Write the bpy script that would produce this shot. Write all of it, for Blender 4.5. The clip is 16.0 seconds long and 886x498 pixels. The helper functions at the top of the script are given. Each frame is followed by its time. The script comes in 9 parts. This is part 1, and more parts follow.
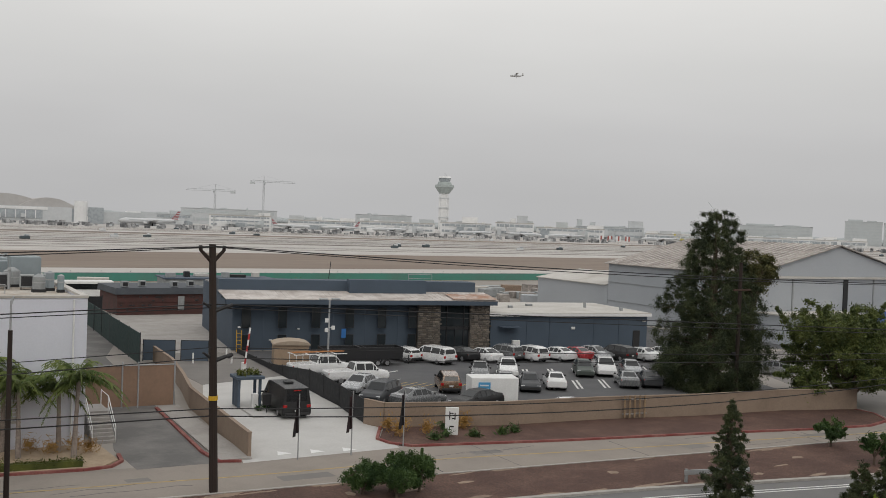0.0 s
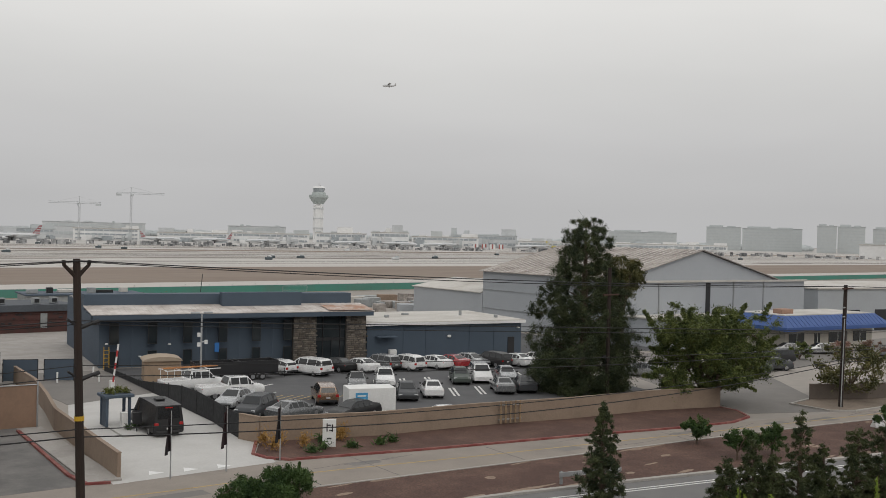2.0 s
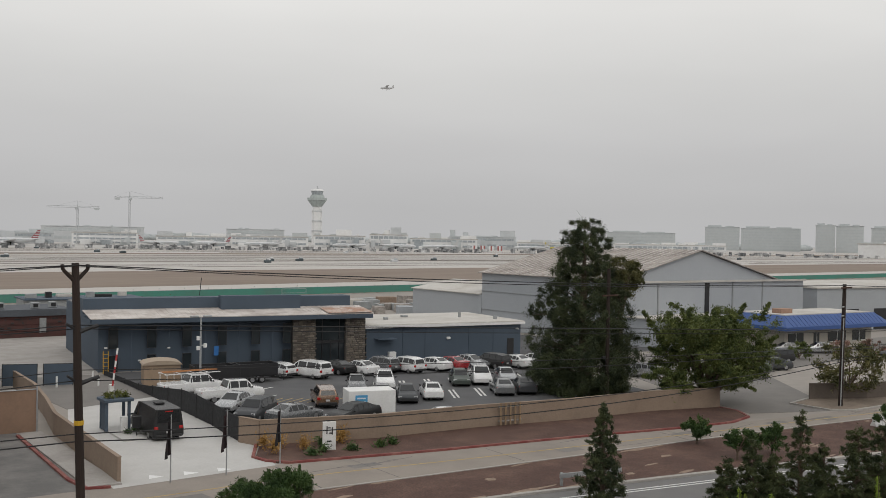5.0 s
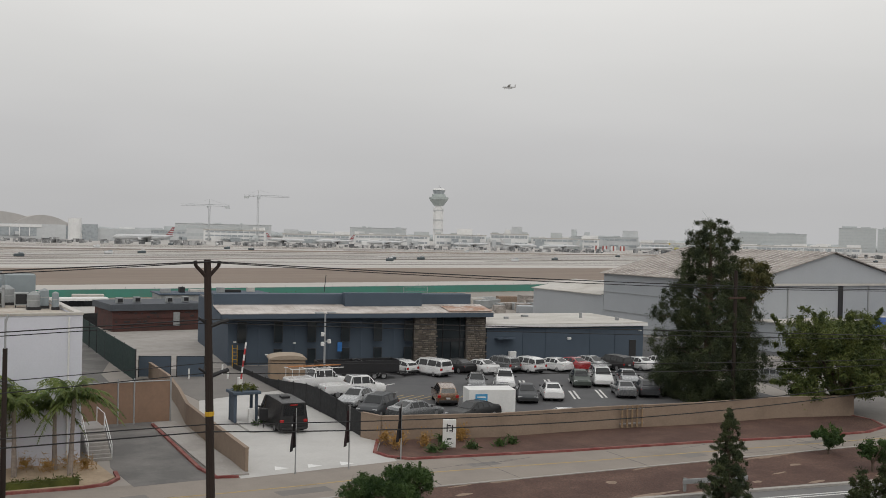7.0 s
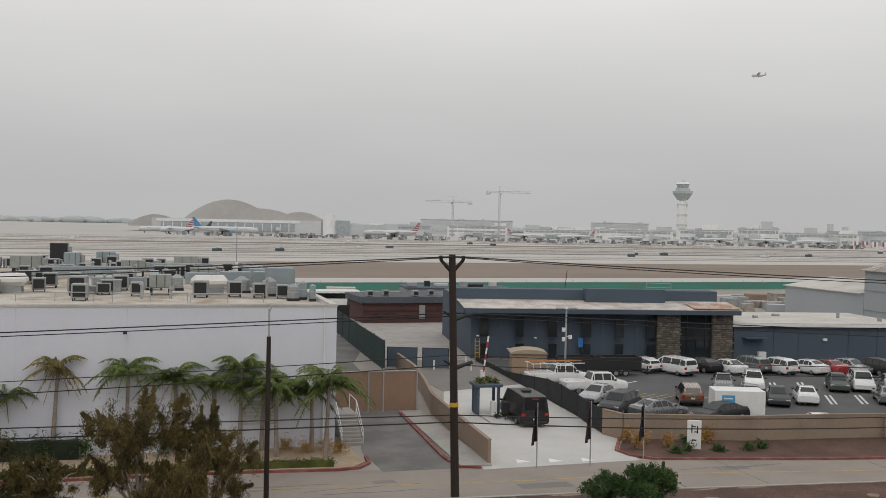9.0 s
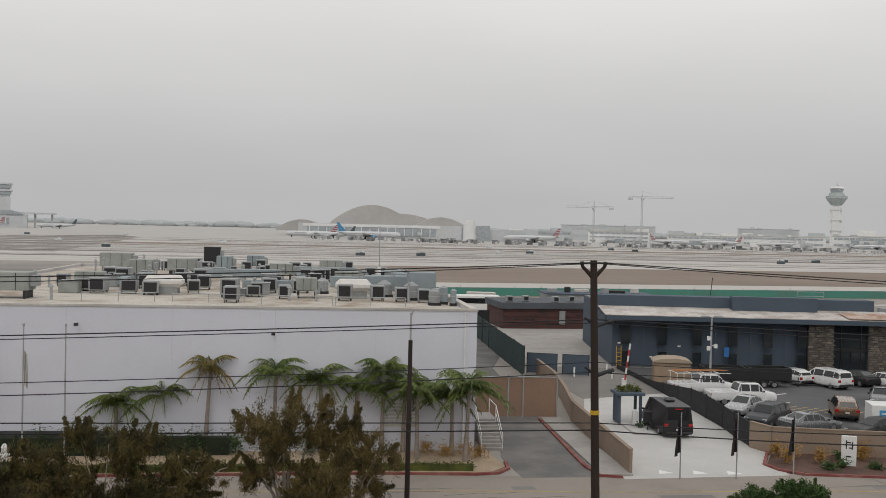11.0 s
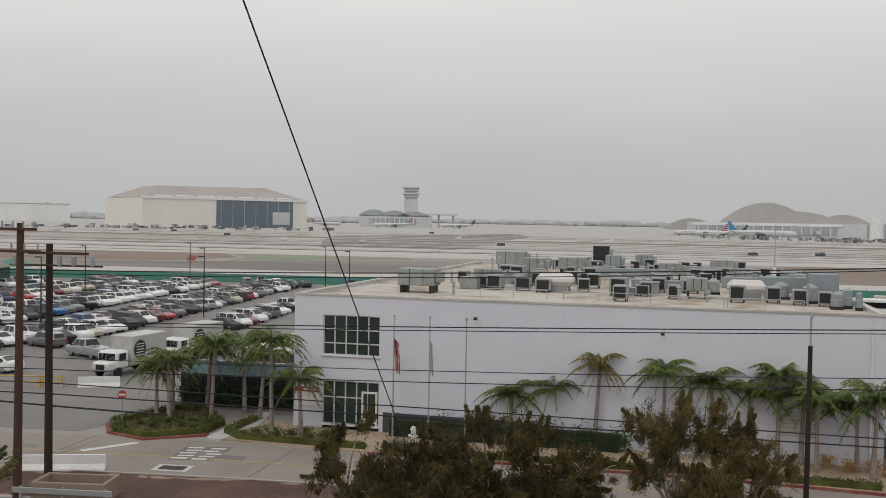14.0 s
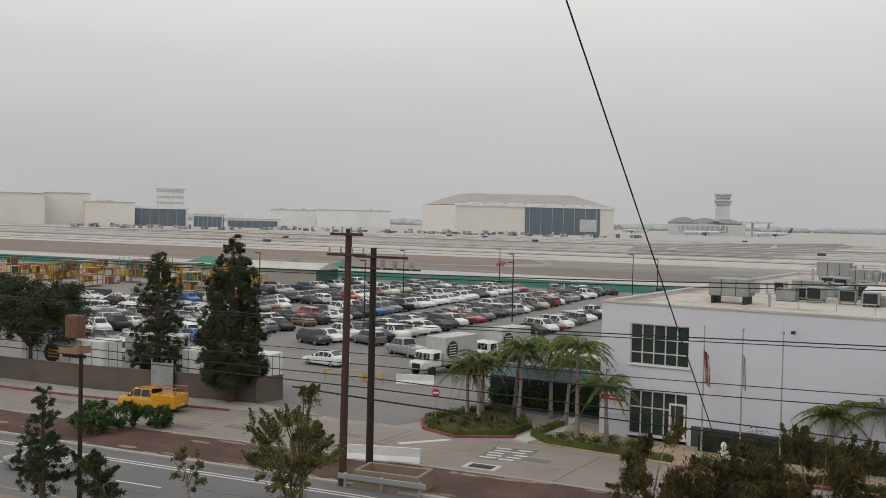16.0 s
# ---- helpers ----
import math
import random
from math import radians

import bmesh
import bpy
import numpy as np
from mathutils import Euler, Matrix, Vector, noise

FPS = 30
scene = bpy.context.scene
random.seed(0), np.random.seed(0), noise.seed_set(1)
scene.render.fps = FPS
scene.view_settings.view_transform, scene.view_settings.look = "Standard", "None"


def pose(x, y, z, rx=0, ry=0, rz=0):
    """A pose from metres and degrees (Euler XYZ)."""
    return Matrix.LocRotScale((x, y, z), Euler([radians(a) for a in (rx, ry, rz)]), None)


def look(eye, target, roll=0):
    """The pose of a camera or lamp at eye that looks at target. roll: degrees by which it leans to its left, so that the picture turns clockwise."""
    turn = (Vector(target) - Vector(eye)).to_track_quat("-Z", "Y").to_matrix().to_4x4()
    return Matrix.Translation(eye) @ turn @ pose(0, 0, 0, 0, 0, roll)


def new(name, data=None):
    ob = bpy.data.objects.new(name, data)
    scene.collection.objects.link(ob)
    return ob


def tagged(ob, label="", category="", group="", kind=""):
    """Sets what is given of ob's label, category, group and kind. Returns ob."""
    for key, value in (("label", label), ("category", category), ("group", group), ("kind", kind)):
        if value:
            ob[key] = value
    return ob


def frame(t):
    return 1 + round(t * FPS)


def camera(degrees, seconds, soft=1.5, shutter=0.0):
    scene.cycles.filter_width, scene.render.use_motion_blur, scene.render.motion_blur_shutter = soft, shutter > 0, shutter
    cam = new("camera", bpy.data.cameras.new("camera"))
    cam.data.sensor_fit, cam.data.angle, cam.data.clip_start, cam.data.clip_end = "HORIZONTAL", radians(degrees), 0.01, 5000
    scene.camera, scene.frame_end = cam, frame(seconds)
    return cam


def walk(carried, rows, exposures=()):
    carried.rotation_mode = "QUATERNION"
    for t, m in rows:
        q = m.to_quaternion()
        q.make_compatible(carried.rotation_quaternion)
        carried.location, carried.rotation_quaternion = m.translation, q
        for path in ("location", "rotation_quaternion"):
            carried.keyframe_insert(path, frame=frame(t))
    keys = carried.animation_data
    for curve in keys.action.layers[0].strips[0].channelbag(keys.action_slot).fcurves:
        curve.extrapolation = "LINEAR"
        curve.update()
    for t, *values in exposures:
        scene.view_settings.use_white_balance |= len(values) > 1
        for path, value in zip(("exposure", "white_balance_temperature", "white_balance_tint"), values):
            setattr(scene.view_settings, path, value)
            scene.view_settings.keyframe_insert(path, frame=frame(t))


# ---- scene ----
cam = camera(47.54, 16.0, soft=0.75)
# seconds, place of the eye in metres, turn in degrees
ROWS = [
    (0, 0.172, 0.246, 14.5, 88.51, -2.143, -34.972),
    (0.5, 0.185, 0.236, 14.5, 89.268, -2.111, -38.079),
    (1, 0.191, 0.231, 14.5, 89.4, -1.923, -39.629),
    (1.5, 0.199, 0.224, 14.5, 89.067, -1.842, -41.587),
    (2, 0.201, 0.223, 14.5, 89.277, -1.369, -42.072),
    (2.5, 0.203, 0.221, 14.5, 88.767, -0.89, -42.541),
    (3, 0.207, 0.217, 14.5, 89.168, -0.892, -43.58),
    (3.5, 0.204, 0.22, 14.5, 89.013, -0.755, -42.915),
    (6, 0.199, 0.225, 14.5, 89.538, -1.272, -41.491),
    (6.5, 0.191, 0.231, 14.5, 89.082, -1.203, -39.502),
    (7, 0.173, 0.245, 14.5, 89.206, -1.372, -35.272),
    (7.5, 0.161, 0.253, 14.5, 89.527, -1.513, -32.506),
    (8, 0.143, 0.263, 14.5, 89.259, -1.492, -28.554),
    (8.5, 0.124, 0.273, 14.5, 88.803, -1.293, -24.313),
    (11, 0.071, 0.291, 14.5, 88.759, -1.38, -13.671),
    (11.5, 0.045, 0.297, 14.5, 88.377, -1.033, -8.574),
    (12, 0.021, 0.299, 14.5, 87.824, -0.942, -4.001),
    (12.5, -0.001, 0.3, 14.5, 88.133, -0.829, 0.287),
    (13, -0.017, 0.3, 14.5, 87.836, -0.672, 3.269),
    (13.5, -0.029, 0.299, 14.5, 87.861, -0.825, 5.633),
    (14, -0.042, 0.297, 14.5, 88.257, -1.019, 8.142),
    (14.5, -0.064, 0.293, 14.5, 88.568, -1.642, 12.361),
    (15, -0.088, 0.287, 14.5, 88.286, -1.475, 17.073),
    (15.5, -0.106, 0.281, 14.5, 88.054, -1.534, 20.795),
    (16, -0.129, 0.271, 14.5, 88.32, -1.268, 25.489),
]
walk(cam, [(t, pose(*place)) for t, *place in ROWS])

# ---- light: an overcast summer morning ----
world = bpy.data.worlds.new("overcast_sky")
scene.world = world
world.use_nodes = True
wt = world.node_tree
wt.nodes.clear()


def wnode(kind, **values):
    n = wt.nodes.new(kind)
    for k, v in values.items():
        n.inputs[k].default_value = v
    return n


w_out = wt.nodes.new("ShaderNodeOutputWorld")
w_sky = wt.nodes.new("ShaderNodeTexSky")
w_sky.sky_type, w_sky.sun_disc = "NISHITA", False
w_sky.sun_elevation, w_sky.sun_rotation = radians(43), radians(199)
w_bg_sky = wnode("ShaderNodeBackground", Strength=0.05)
wt.links.new(w_sky.outputs["Color"], w_bg_sky.inputs["Color"])
# the cloud deck: greyer towards the horizon, brighter overhead, with soft banks
w_co = wt.nodes.new("ShaderNodeTexCoord")
w_sep = wt.nodes.new("ShaderNodeSeparateXYZ")
wt.links.new(w_co.outputs["Generated"], w_sep.inputs[0])
w_ramp = wt.nodes.new("ShaderNodeValToRGB")
wt.links.new(w_sep.outputs["Z"], w_ramp.inputs["Fac"])
els = w_ramp.color_ramp.elements
els[0].position, els[0].color = 0.0, (0.435, 0.435, 0.44, 1)
els[1].position, els[1].color = 1.0, (0.84, 0.84, 0.83, 1)
for pos, col in ((0.03, (0.445, 0.443, 0.447)), (0.09, (0.505, 0.5, 0.5)), (0.15, (0.59, 0.585, 0.575)), (0.22, (0.70, 0.692, 0.675)), (0.45, (0.78, 0.775, 0.76))):
    e = els.new(pos)
    e.color = (*col, 1)
w_map = wnode("ShaderNodeMapping", Scale=(2.2, 2.2, 9.0))
wt.links.new(w_co.outputs["Generated"], w_map.inputs["Vector"])
w_noise = wnode("ShaderNodeTexNoise", Scale=1.3, Detail=4.0, Roughness=0.45)
wt.links.new(w_map.outputs["Vector"], w_noise.inputs["Vector"])
w_mr = wnode("ShaderNodeMapRange")
for i, v in ((1, 0.3), (2, 0.7), (3, 0.965), (4, 1.035)):
    w_mr.inputs[i].default_value = v
wt.links.new(w_noise.outputs["Fac"], w_mr.inputs[0])
w_mul = wt.nodes.new("ShaderNodeVectorMath")
w_mul.operation = "SCALE"
wt.links.new(w_ramp.outputs["Color"], w_mul.inputs[0])
wt.links.new(w_mr.outputs[0], w_mul.inputs["Scale"])
w_bg = wnode("ShaderNodeBackground", Strength=1.1)
wt.links.new(w_mul.outputs[0], w_bg.inputs["Color"])
w_mix = wnode("ShaderNodeMixShader", Fac=0.97)
wt.links.new(w_bg_sky.outputs[0], w_mix.inputs[1])
wt.links.new(w_bg.outputs[0], w_mix.inputs[2])
wt.links.new(w_mix.outputs[0], w_out.inputs["Surface"])

sun = new("sun", bpy.data.lights.new("sun", "SUN"))
sun.data.energy, sun.data.angle, sun.data.color = 0.5, radians(30), (1.0, 0.94, 0.86)
sun.matrix_world = look((-30, -85, 85), (0, 0, 0))

# ---- materials ----


def material(name, colour, rough=0.8, vary=0.15, fine=6.0, coarse=0.35, bump=0.15, metal=0.0, tint=None, rand=0.0, stretch=(1, 1, 1), spec=0.4, local=False):
    """A surface with variation at two scales (fine and coarse: per metre), fine relief, and a second tint in blotches."""
    m = bpy.data.materials.new(name)
    m.use_nodes = True
    nt = m.node_tree
    bsdf = nt.nodes["Principled BSDF"]
    bsdf.inputs["Metallic"].default_value = metal
    bsdf.inputs["Specular IOR Level"].default_value = spec
    if local:
        where = nt.nodes.new("ShaderNodeTexCoord").outputs["Object"]
    else:
        where = nt.nodes.new("ShaderNodeNewGeometry").outputs["Position"]
    mp = nt.nodes.new("ShaderNodeMapping")
    mp.inputs["Scale"].default_value = stretch
    nt.links.new(where, mp.inputs["Vector"])

    def noise_at(scale, detail=4.0, rough_=0.6):
        n = nt.nodes.new("ShaderNodeTexNoise")
        n.inputs["Scale"].default_value, n.inputs["Detail"].default_value, n.inputs["Roughness"].default_value = scale, detail, rough_
        nt.links.new(mp.outputs[0], n.inputs["Vector"])
        return n

    def span(src, lo, hi, a=0.3, b=0.7):
        r = nt.nodes.new("ShaderNodeMapRange")
        for i, v in ((1, a), (2, b), (3, lo), (4, hi)):
            r.inputs[i].default_value = v
        nt.links.new(src, r.inputs[0])
        return r.outputs[0]

    nf, nc = noise_at(fine), noise_at(coarse, 5.0, 0.65)
    mix = nt.nodes.new("ShaderNodeMix")
    mix.data_type = "RGBA"
    second = tint or tuple(c * (1 - vary * 1.2) for c in colour)
    mix.inputs[6].default_value, mix.inputs[7].default_value = (*colour, 1), (*second, 1)
    nt.links.new(span(nc.outputs["Fac"], 0, 1, 0.42, 0.68), mix.inputs[0])
    hsv = nt.nodes.new("ShaderNodeHueSaturation")
    nt.links.new(mix.outputs[2], hsv.inputs["Color"])
    value = span(nf.outputs["Fac"], 1 - vary, 1 + vary)
    if rand:
        info = nt.nodes.new("ShaderNodeObjectInfo")
        add = nt.nodes.new("ShaderNodeMath")
        add.operation = "MULTIPLY"
        nt.links.new(value, add.inputs[0])
        nt.links.new(span(info.outputs["Random"], 1 - rand, 1 + rand, 0, 1), add.inputs[1])
        value = add.outputs[0]
    nt.links.new(value, hsv.inputs["Value"])
    nt.links.new(hsv.outputs[0], bsdf.inputs["Base Color"])
    nt.links.new(span(nf.outputs["Fac"], max(rough - 0.12, 0.02), min(rough + 0.12, 1.0)), bsdf.inputs["Roughness"])
    if bump:
        b = nt.nodes.new("ShaderNodeBump")
        b.inputs["Strength"].default_value, b.inputs["Distance"].default_value = bump, 0.03
        nt.links.new(nf.outputs["Fac"], b.inputs["Height"])
        nt.links.new(b.outputs[0], bsdf.inputs["Normal"])
    return m


def paint(name, colour, rough=0.3, metal=0.0, coat=0.0, rand=0.0):
    """Painted, enamelled or plastic surfaces on small things: nearly plain, a little soiled."""
    m = material(name, colour, rough, 0.06, 9.0, 1.2, 0.0, metal, rand=rand, spec=0.5)
    m.node_tree.nodes["Principled BSDF"].inputs["Coat Weight"].default_value = coat
    return m


ASPHALT_LOT = material("asphalt_lot", (0.085, 0.085, 0.09), 0.9, 0.14, 14, 0.16, 0.2, tint=(0.115, 0.115, 0.117))
ASPHALT_OLD = material("asphalt_old", (0.2, 0.186, 0.174), 0.9, 0.1, 12, 0.12, 0.2, tint=(0.155, 0.146, 0.138))
ASPHALT_ALLEY = material("asphalt_alley", (0.125, 0.12, 0.116), 0.9, 0.16, 10, 0.3, 0.2, tint=(0.2, 0.19, 0.18))
ASPHALT_HIGHWAY = material("asphalt_highway", (0.148, 0.144, 0.144), 0.88, 0.1, 12, 0.2, 0.2, tint=(0.174, 0.171, 0.165))
CONCRETE_ROAD = material("worn_concrete", (0.272, 0.238, 0.208), 0.9, 0.1, 8, 0.22, 0.15, tint=(0.222, 0.196, 0.174))
CONCRETE_PALE = material("pale_concrete", (0.50, 0.49, 0.475), 0.85, 0.06, 6, 0.25, 0.1, tint=(0.44, 0.43, 0.415))
CONCRETE_WALK = material("footway_concrete", (0.34, 0.32, 0.30), 0.9, 0.1, 6, 0.4, 0.15, tint=(0.27, 0.25, 0.235))
MULCH = material("brown_mulch", (0.078, 0.042, 0.033), 0.97, 0.5, 9, 0.35, 0.8, tint=(0.125, 0.072, 0.054))
DIRT = material("dry_dirt", (0.27, 0.20, 0.15), 0.95, 0.2, 4, 0.3, 0.4, tint=(0.2, 0.145, 0.11))
SAND_BED = material("tan_bed_soil", (0.4, 0.31, 0.22), 0.95, 0.15, 5, 0.4, 0.3, tint=(0.31, 0.235, 0.165))
DRY_GRASS = material("dry_infield", (0.2, 0.155, 0.125), 0.97, 0.12, 0.5, 0.03, 0.0, tint=(0.235, 0.19, 0.155), stretch=(0.3, 1, 1))
RUNWAY = material("runway_concrete", (0.46, 0.435, 0.41), 0.9, 0.05, 0.2, 0.02, 0.0, tint=(0.42, 0.395, 0.375), stretch=(0.25, 1, 1))
RUNWAY_DARK = material("rubbered_runway", (0.175, 0.155, 0.14), 0.9, 0.08, 0.2, 0.02, 0.0, tint=(0.275, 0.255, 0.24), stretch=(0.2, 1, 1))
APRON_LINE = material("pale_runway_line", (0.56, 0.55, 0.53), 0.9, 0.1, 0.2, 0.02, 0.0)
APRON = material("apron_concrete", (0.42, 0.405, 0.39), 0.9, 0.06, 0.1, 0.012, 0.0, tint=(0.38, 0.365, 0.35))
KERB_RED = material("red_kerb_paint", (0.19, 0.05, 0.046), 0.85, 0.25, 9, 0.8, 0.1, tint=(0.28, 0.13, 0.11))
KERB_GREY = material("kerb_concrete", (0.36, 0.34, 0.315), 0.9, 0.12, 8, 0.6, 0.1)
LINE_WHITE = material("white_road_paint", (0.62, 0.62, 0.6), 0.8, 0.14, 14, 1.0, 0.1)
LINE_YELLOW = material("yellow_road_paint", (0.4, 0.295, 0.13), 0.85, 0.25, 14, 1.0, 0.1)
WALL_WHITE = material("white_stucco", (0.635, 0.645, 0.71), 0.9, 0.03, 9, 0.15, 0.1, tint=(0.595, 0.605, 0.67))
WALL_SLATE = material("slate_blue_siding", (0.07, 0.094, 0.126), 0.75, 0.06, 6, 0.2, 0.05, tint=(0.063, 0.085, 0.113))
WALL_GREY = material("grey_hangar_siding", (0.38, 0.4, 0.425), 0.7, 0.05, 5, 0.1, 0.05, tint=(0.345, 0.365, 0.39))
BLOCK_TAN = material("tan_block_wall", (0.27, 0.205, 0.155), 0.92, 0.1, 8, 0.4, 0.2, tint=(0.22, 0.165, 0.125))
BLOCK_BROWN = material("brown_block_wall", (0.13, 0.105, 0.088), 0.92, 0.1, 8, 0.4, 0.2, tint=(0.1, 0.082, 0.07))
ROOF_GRAVEL = material("tan_gravel_roof", (0.5, 0.465, 0.42), 0.95, 0.16, 5, 0.3, 0.2, tint=(0.27, 0.205, 0.145))
ROOF_WHITE = material("white_membrane_roof", (0.52, 0.5, 0.47), 0.85, 0.1, 4, 0.2, 0.05, tint=(0.4, 0.375, 0.34))
ROOF_METAL = material("weathered_metal_roof", (0.60, 0.56, 0.53), 0.6, 0.1, 4, 0.35, 0.05, tint=(0.32, 0.27, 0.24))
ROOF_OLD = material("old_sheet_roof", (0.35, 0.32, 0.295), 0.85, 0.3, 3, 0.5, 0.1, tint=(0.17, 0.15, 0.138), stretch=(1, 0.35, 1))
RUST = material("rusty_sheet", (0.34, 0.2, 0.14), 0.85, 0.25, 5, 0.9, 0.1, tint=(0.52, 0.46, 0.42))
STONE = material("stacked_stone", (0.16, 0.135, 0.11), 0.9, 0.2, 7, 1.5, 0.3, rand=0.45, tint=(0.11, 0.1, 0.09))
BRICK = material("dark_red_brick", (0.088, 0.038, 0.034), 0.85, 0.12, 7, 0.8, 0.1, rand=0.3, tint=(0.06, 0.036, 0.032))
GREEN_SCREEN = material("green_windscreen", (0.07, 0.235, 0.185), 0.85, 0.06, 1.5, 0.15, 0.0, tint=(0.09, 0.2, 0.165))
DARK_SCREEN = material("dark_green_windscreen", (0.022, 0.045, 0.042), 0.85, 0.08, 3, 0.4, 0.05)
BLACK_SCREEN = material("black_windscreen", (0.022, 0.023, 0.025), 0.85, 0.08, 3, 0.4, 0.05)
POLE_WOOD = material("creosoted_timber", (0.032, 0.022, 0.018), 0.9, 0.25, 12, 0.8, 0.4, stretch=(1, 1, 0.15))
POLE_RED = material("reddish_timber", (0.07, 0.037, 0.028), 0.9, 0.2, 12, 0.8, 0.4, stretch=(1, 1, 0.15))
BARK = material("tree_bark", (0.11, 0.08, 0.06), 0.95, 0.3, 12, 1.2, 0.6, stretch=(1, 1, 0.3))
BARK_PALE = material("pale_bark", (0.33, 0.28, 0.235), 0.9, 0.2, 8, 1.2, 0.3, tint=(0.22, 0.18, 0.15))
BARK_PALM = material("palm_trunk", (0.29, 0.245, 0.215), 0.95, 0.2, 8, 1.5, 0.4, tint=(0.2, 0.165, 0.145))
METAL_GREY = material("galvanised_steel", (0.40, 0.41, 0.42), 0.5, 0.08, 8, 0.8, 0.02, metal=0.5)
METAL_DULL = material("dull_sheet_metal", (0.33, 0.345, 0.35), 0.6, 0.1, 6, 0.8, 0.03, metal=0.2, tint=(0.25, 0.26, 0.26))
STEEL_DARK = material("dark_steel", (0.03, 0.03, 0.032), 0.6, 0.1, 8, 1, 0.0, metal=0.2)
WHITE_PAINT = paint("white_enamel", (0.72, 0.72, 0.71), 0.45)
BLACK_PAINT = paint("black_enamel", (0.018, 0.018, 0.02), 0.45)
RUBBER = paint("black_rubber", (0.02, 0.02, 0.021), 0.9)
CABLE = paint("cable_sheath", (0.022, 0.022, 0.024), 0.8)
HUB = paint("alloy_rim", (0.35, 0.35, 0.36), 0.35, 0.6)
GLASS_CAR = paint("tinted_car_glass", (0.012, 0.014, 0.016), 0.06)
GLASS_WINDOW = paint("dark_window_glass", (0.02, 0.026, 0.03), 0.07)
GLASS_GREEN = paint("green_tinted_glass", (0.035, 0.05, 0.045), 0.06)
YELLOW_PAINT = paint("yellow_enamel", (0.55, 0.33, 0.02), 0.5)
BLUE_ROOF = paint("blue_metal_roof", (0.035, 0.085, 0.26), 0.5)
RED_PAINT = paint("red_enamel", (0.42, 0.03, 0.03), 0.5)

# ---- building blocks ----


def thing(name, label, category, at=(0, 0, 0), turn=0.0, group="", kind=""):
    ob = new(name)
    ob.empty_display_size = 0.2
    ob.matrix_basis = pose(*at, 0, 0, turn)
    return tagged(ob, label, category, group, kind)


def mesh_of(name, bm, mat, smooth=False):
    me = bpy.data.meshes.new(name)
    bmesh.ops.recalc_face_normals(bm, faces=bm.faces)
    bm.to_mesh(me)
    bm.free()
    for m in mat if isinstance(mat, (list, tuple)) else (mat,):
        me.materials.append(m)
    if smooth:
        me.shade_smooth()
    return me


def part(name, bm, mat, parent, label="", smooth=False):
    ob = new(name, bm if isinstance(bm, bpy.types.Mesh) else mesh_of(name, bm, mat, smooth))
    ob.parent = parent
    return tagged(ob, label)


def single(name, bm, mat, label, category, kind="", group="", at=None, smooth=False):
    ob = new(name, bm if isinstance(bm, bpy.types.Mesh) else mesh_of(name, bm, mat, smooth))
    if at is not None:
        ob.matrix_basis = at
    return tagged(ob, label, category, group, kind)


def box(bm, c, s, turn=0.0, bevel=0.0, m=None):
    """A box of size s round the centre c, turned about z, edges bevelled."""
    mat = Matrix.Translation(c) @ Matrix.Rotation(radians(turn), 4, "Z") @ Matrix.Diagonal((*s, 1))
    made = bmesh.ops.create_cube(bm, size=1.0, matrix=(m @ mat) if m else mat)["verts"]
    if bevel:
        edges = {e for v in made for e in v.link_edges}
        bmesh.ops.bevel(bm, geom=list(edges), offset=bevel, segments=1, affect="EDGES")
    return bm


def boxes(*items, bevel=0.0):
    bm = bmesh.new()
    for it in items:
        box(bm, *it, bevel=bevel)
    return bm


def rod(bm, a, b, r, r2=None, n=8):
    """A round bar from a to b, tapering from r to r2."""
    a, b = Vector(a), Vector(b)
    d = b - a
    m = Matrix.Translation((a + b) / 2) @ d.to_track_quat("Z", "Y").to_matrix().to_4x4()
    bmesh.ops.create_cone(bm, cap_ends=True, segments=n, radius1=r, radius2=r if r2 is None else r2, depth=d.length, matrix=m)
    return bm


def rods(*items, n=8):
    bm = bmesh.new()
    for it in items:
        rod(bm, *it, n=n)
    return bm


def prism(bm, outline, z0, z1):
    """A flat outline in plan, from z0 up to z1 (z1 may be a list, a height for each corner)."""
    top = z1 if isinstance(z1, (list, tuple)) else [z1] * len(outline)
    lo = [bm.verts.new((x, y, z0)) for x, y in outline]
    hi = [bm.verts.new((x, y, h)) for (x, y), h in zip(outline, top)]
    n = len(outline)
    bm.faces.new(lo[::-1])
    bm.faces.new(hi)
    for i in range(n):
        bm.faces.new((lo[i], lo[(i + 1) % n], hi[(i + 1) % n], hi[i]))
    return bm


def plate(outline, z0, z1):
    return prism(bmesh.new(), outline, z0, z1)


def ribbon(points, width, z0, z1, side=0.0):
    """A band along points in plan, from z0 to z1; side shifts it to its left."""
    bm = bmesh.new()
    pts = [Vector(p) for p in points]
    rows = []
    for i, p in enumerate(pts):
        d = (pts[min(i + 1, len(pts) - 1)] - pts[max(i - 1, 0)]).normalized()
        n = Vector((-d.y, d.x))
        a, b = p + n * (side + width / 2), p + n * (side - width / 2)
        rows.append([bm.verts.new((q.x, q.y, z)) for q, z in ((a, z0), (a, z1), (b, z1), (b, z0))])
    for r, s in zip(rows, rows[1:]):
        for k in range(4):
            bm.faces.new((r[k], r[(k + 1) % 4], s[(k + 1) % 4], s[k]))
    bm.faces.new(rows[0][::-1])
    bm.faces.new(rows[-1])
    return bm


def curve_y(table):
    """A line in plan given by a few (x, y), as a function of x."""
    xs, ys = zip(*table)
    return lambda x: float(np.interp(x, xs, ys))


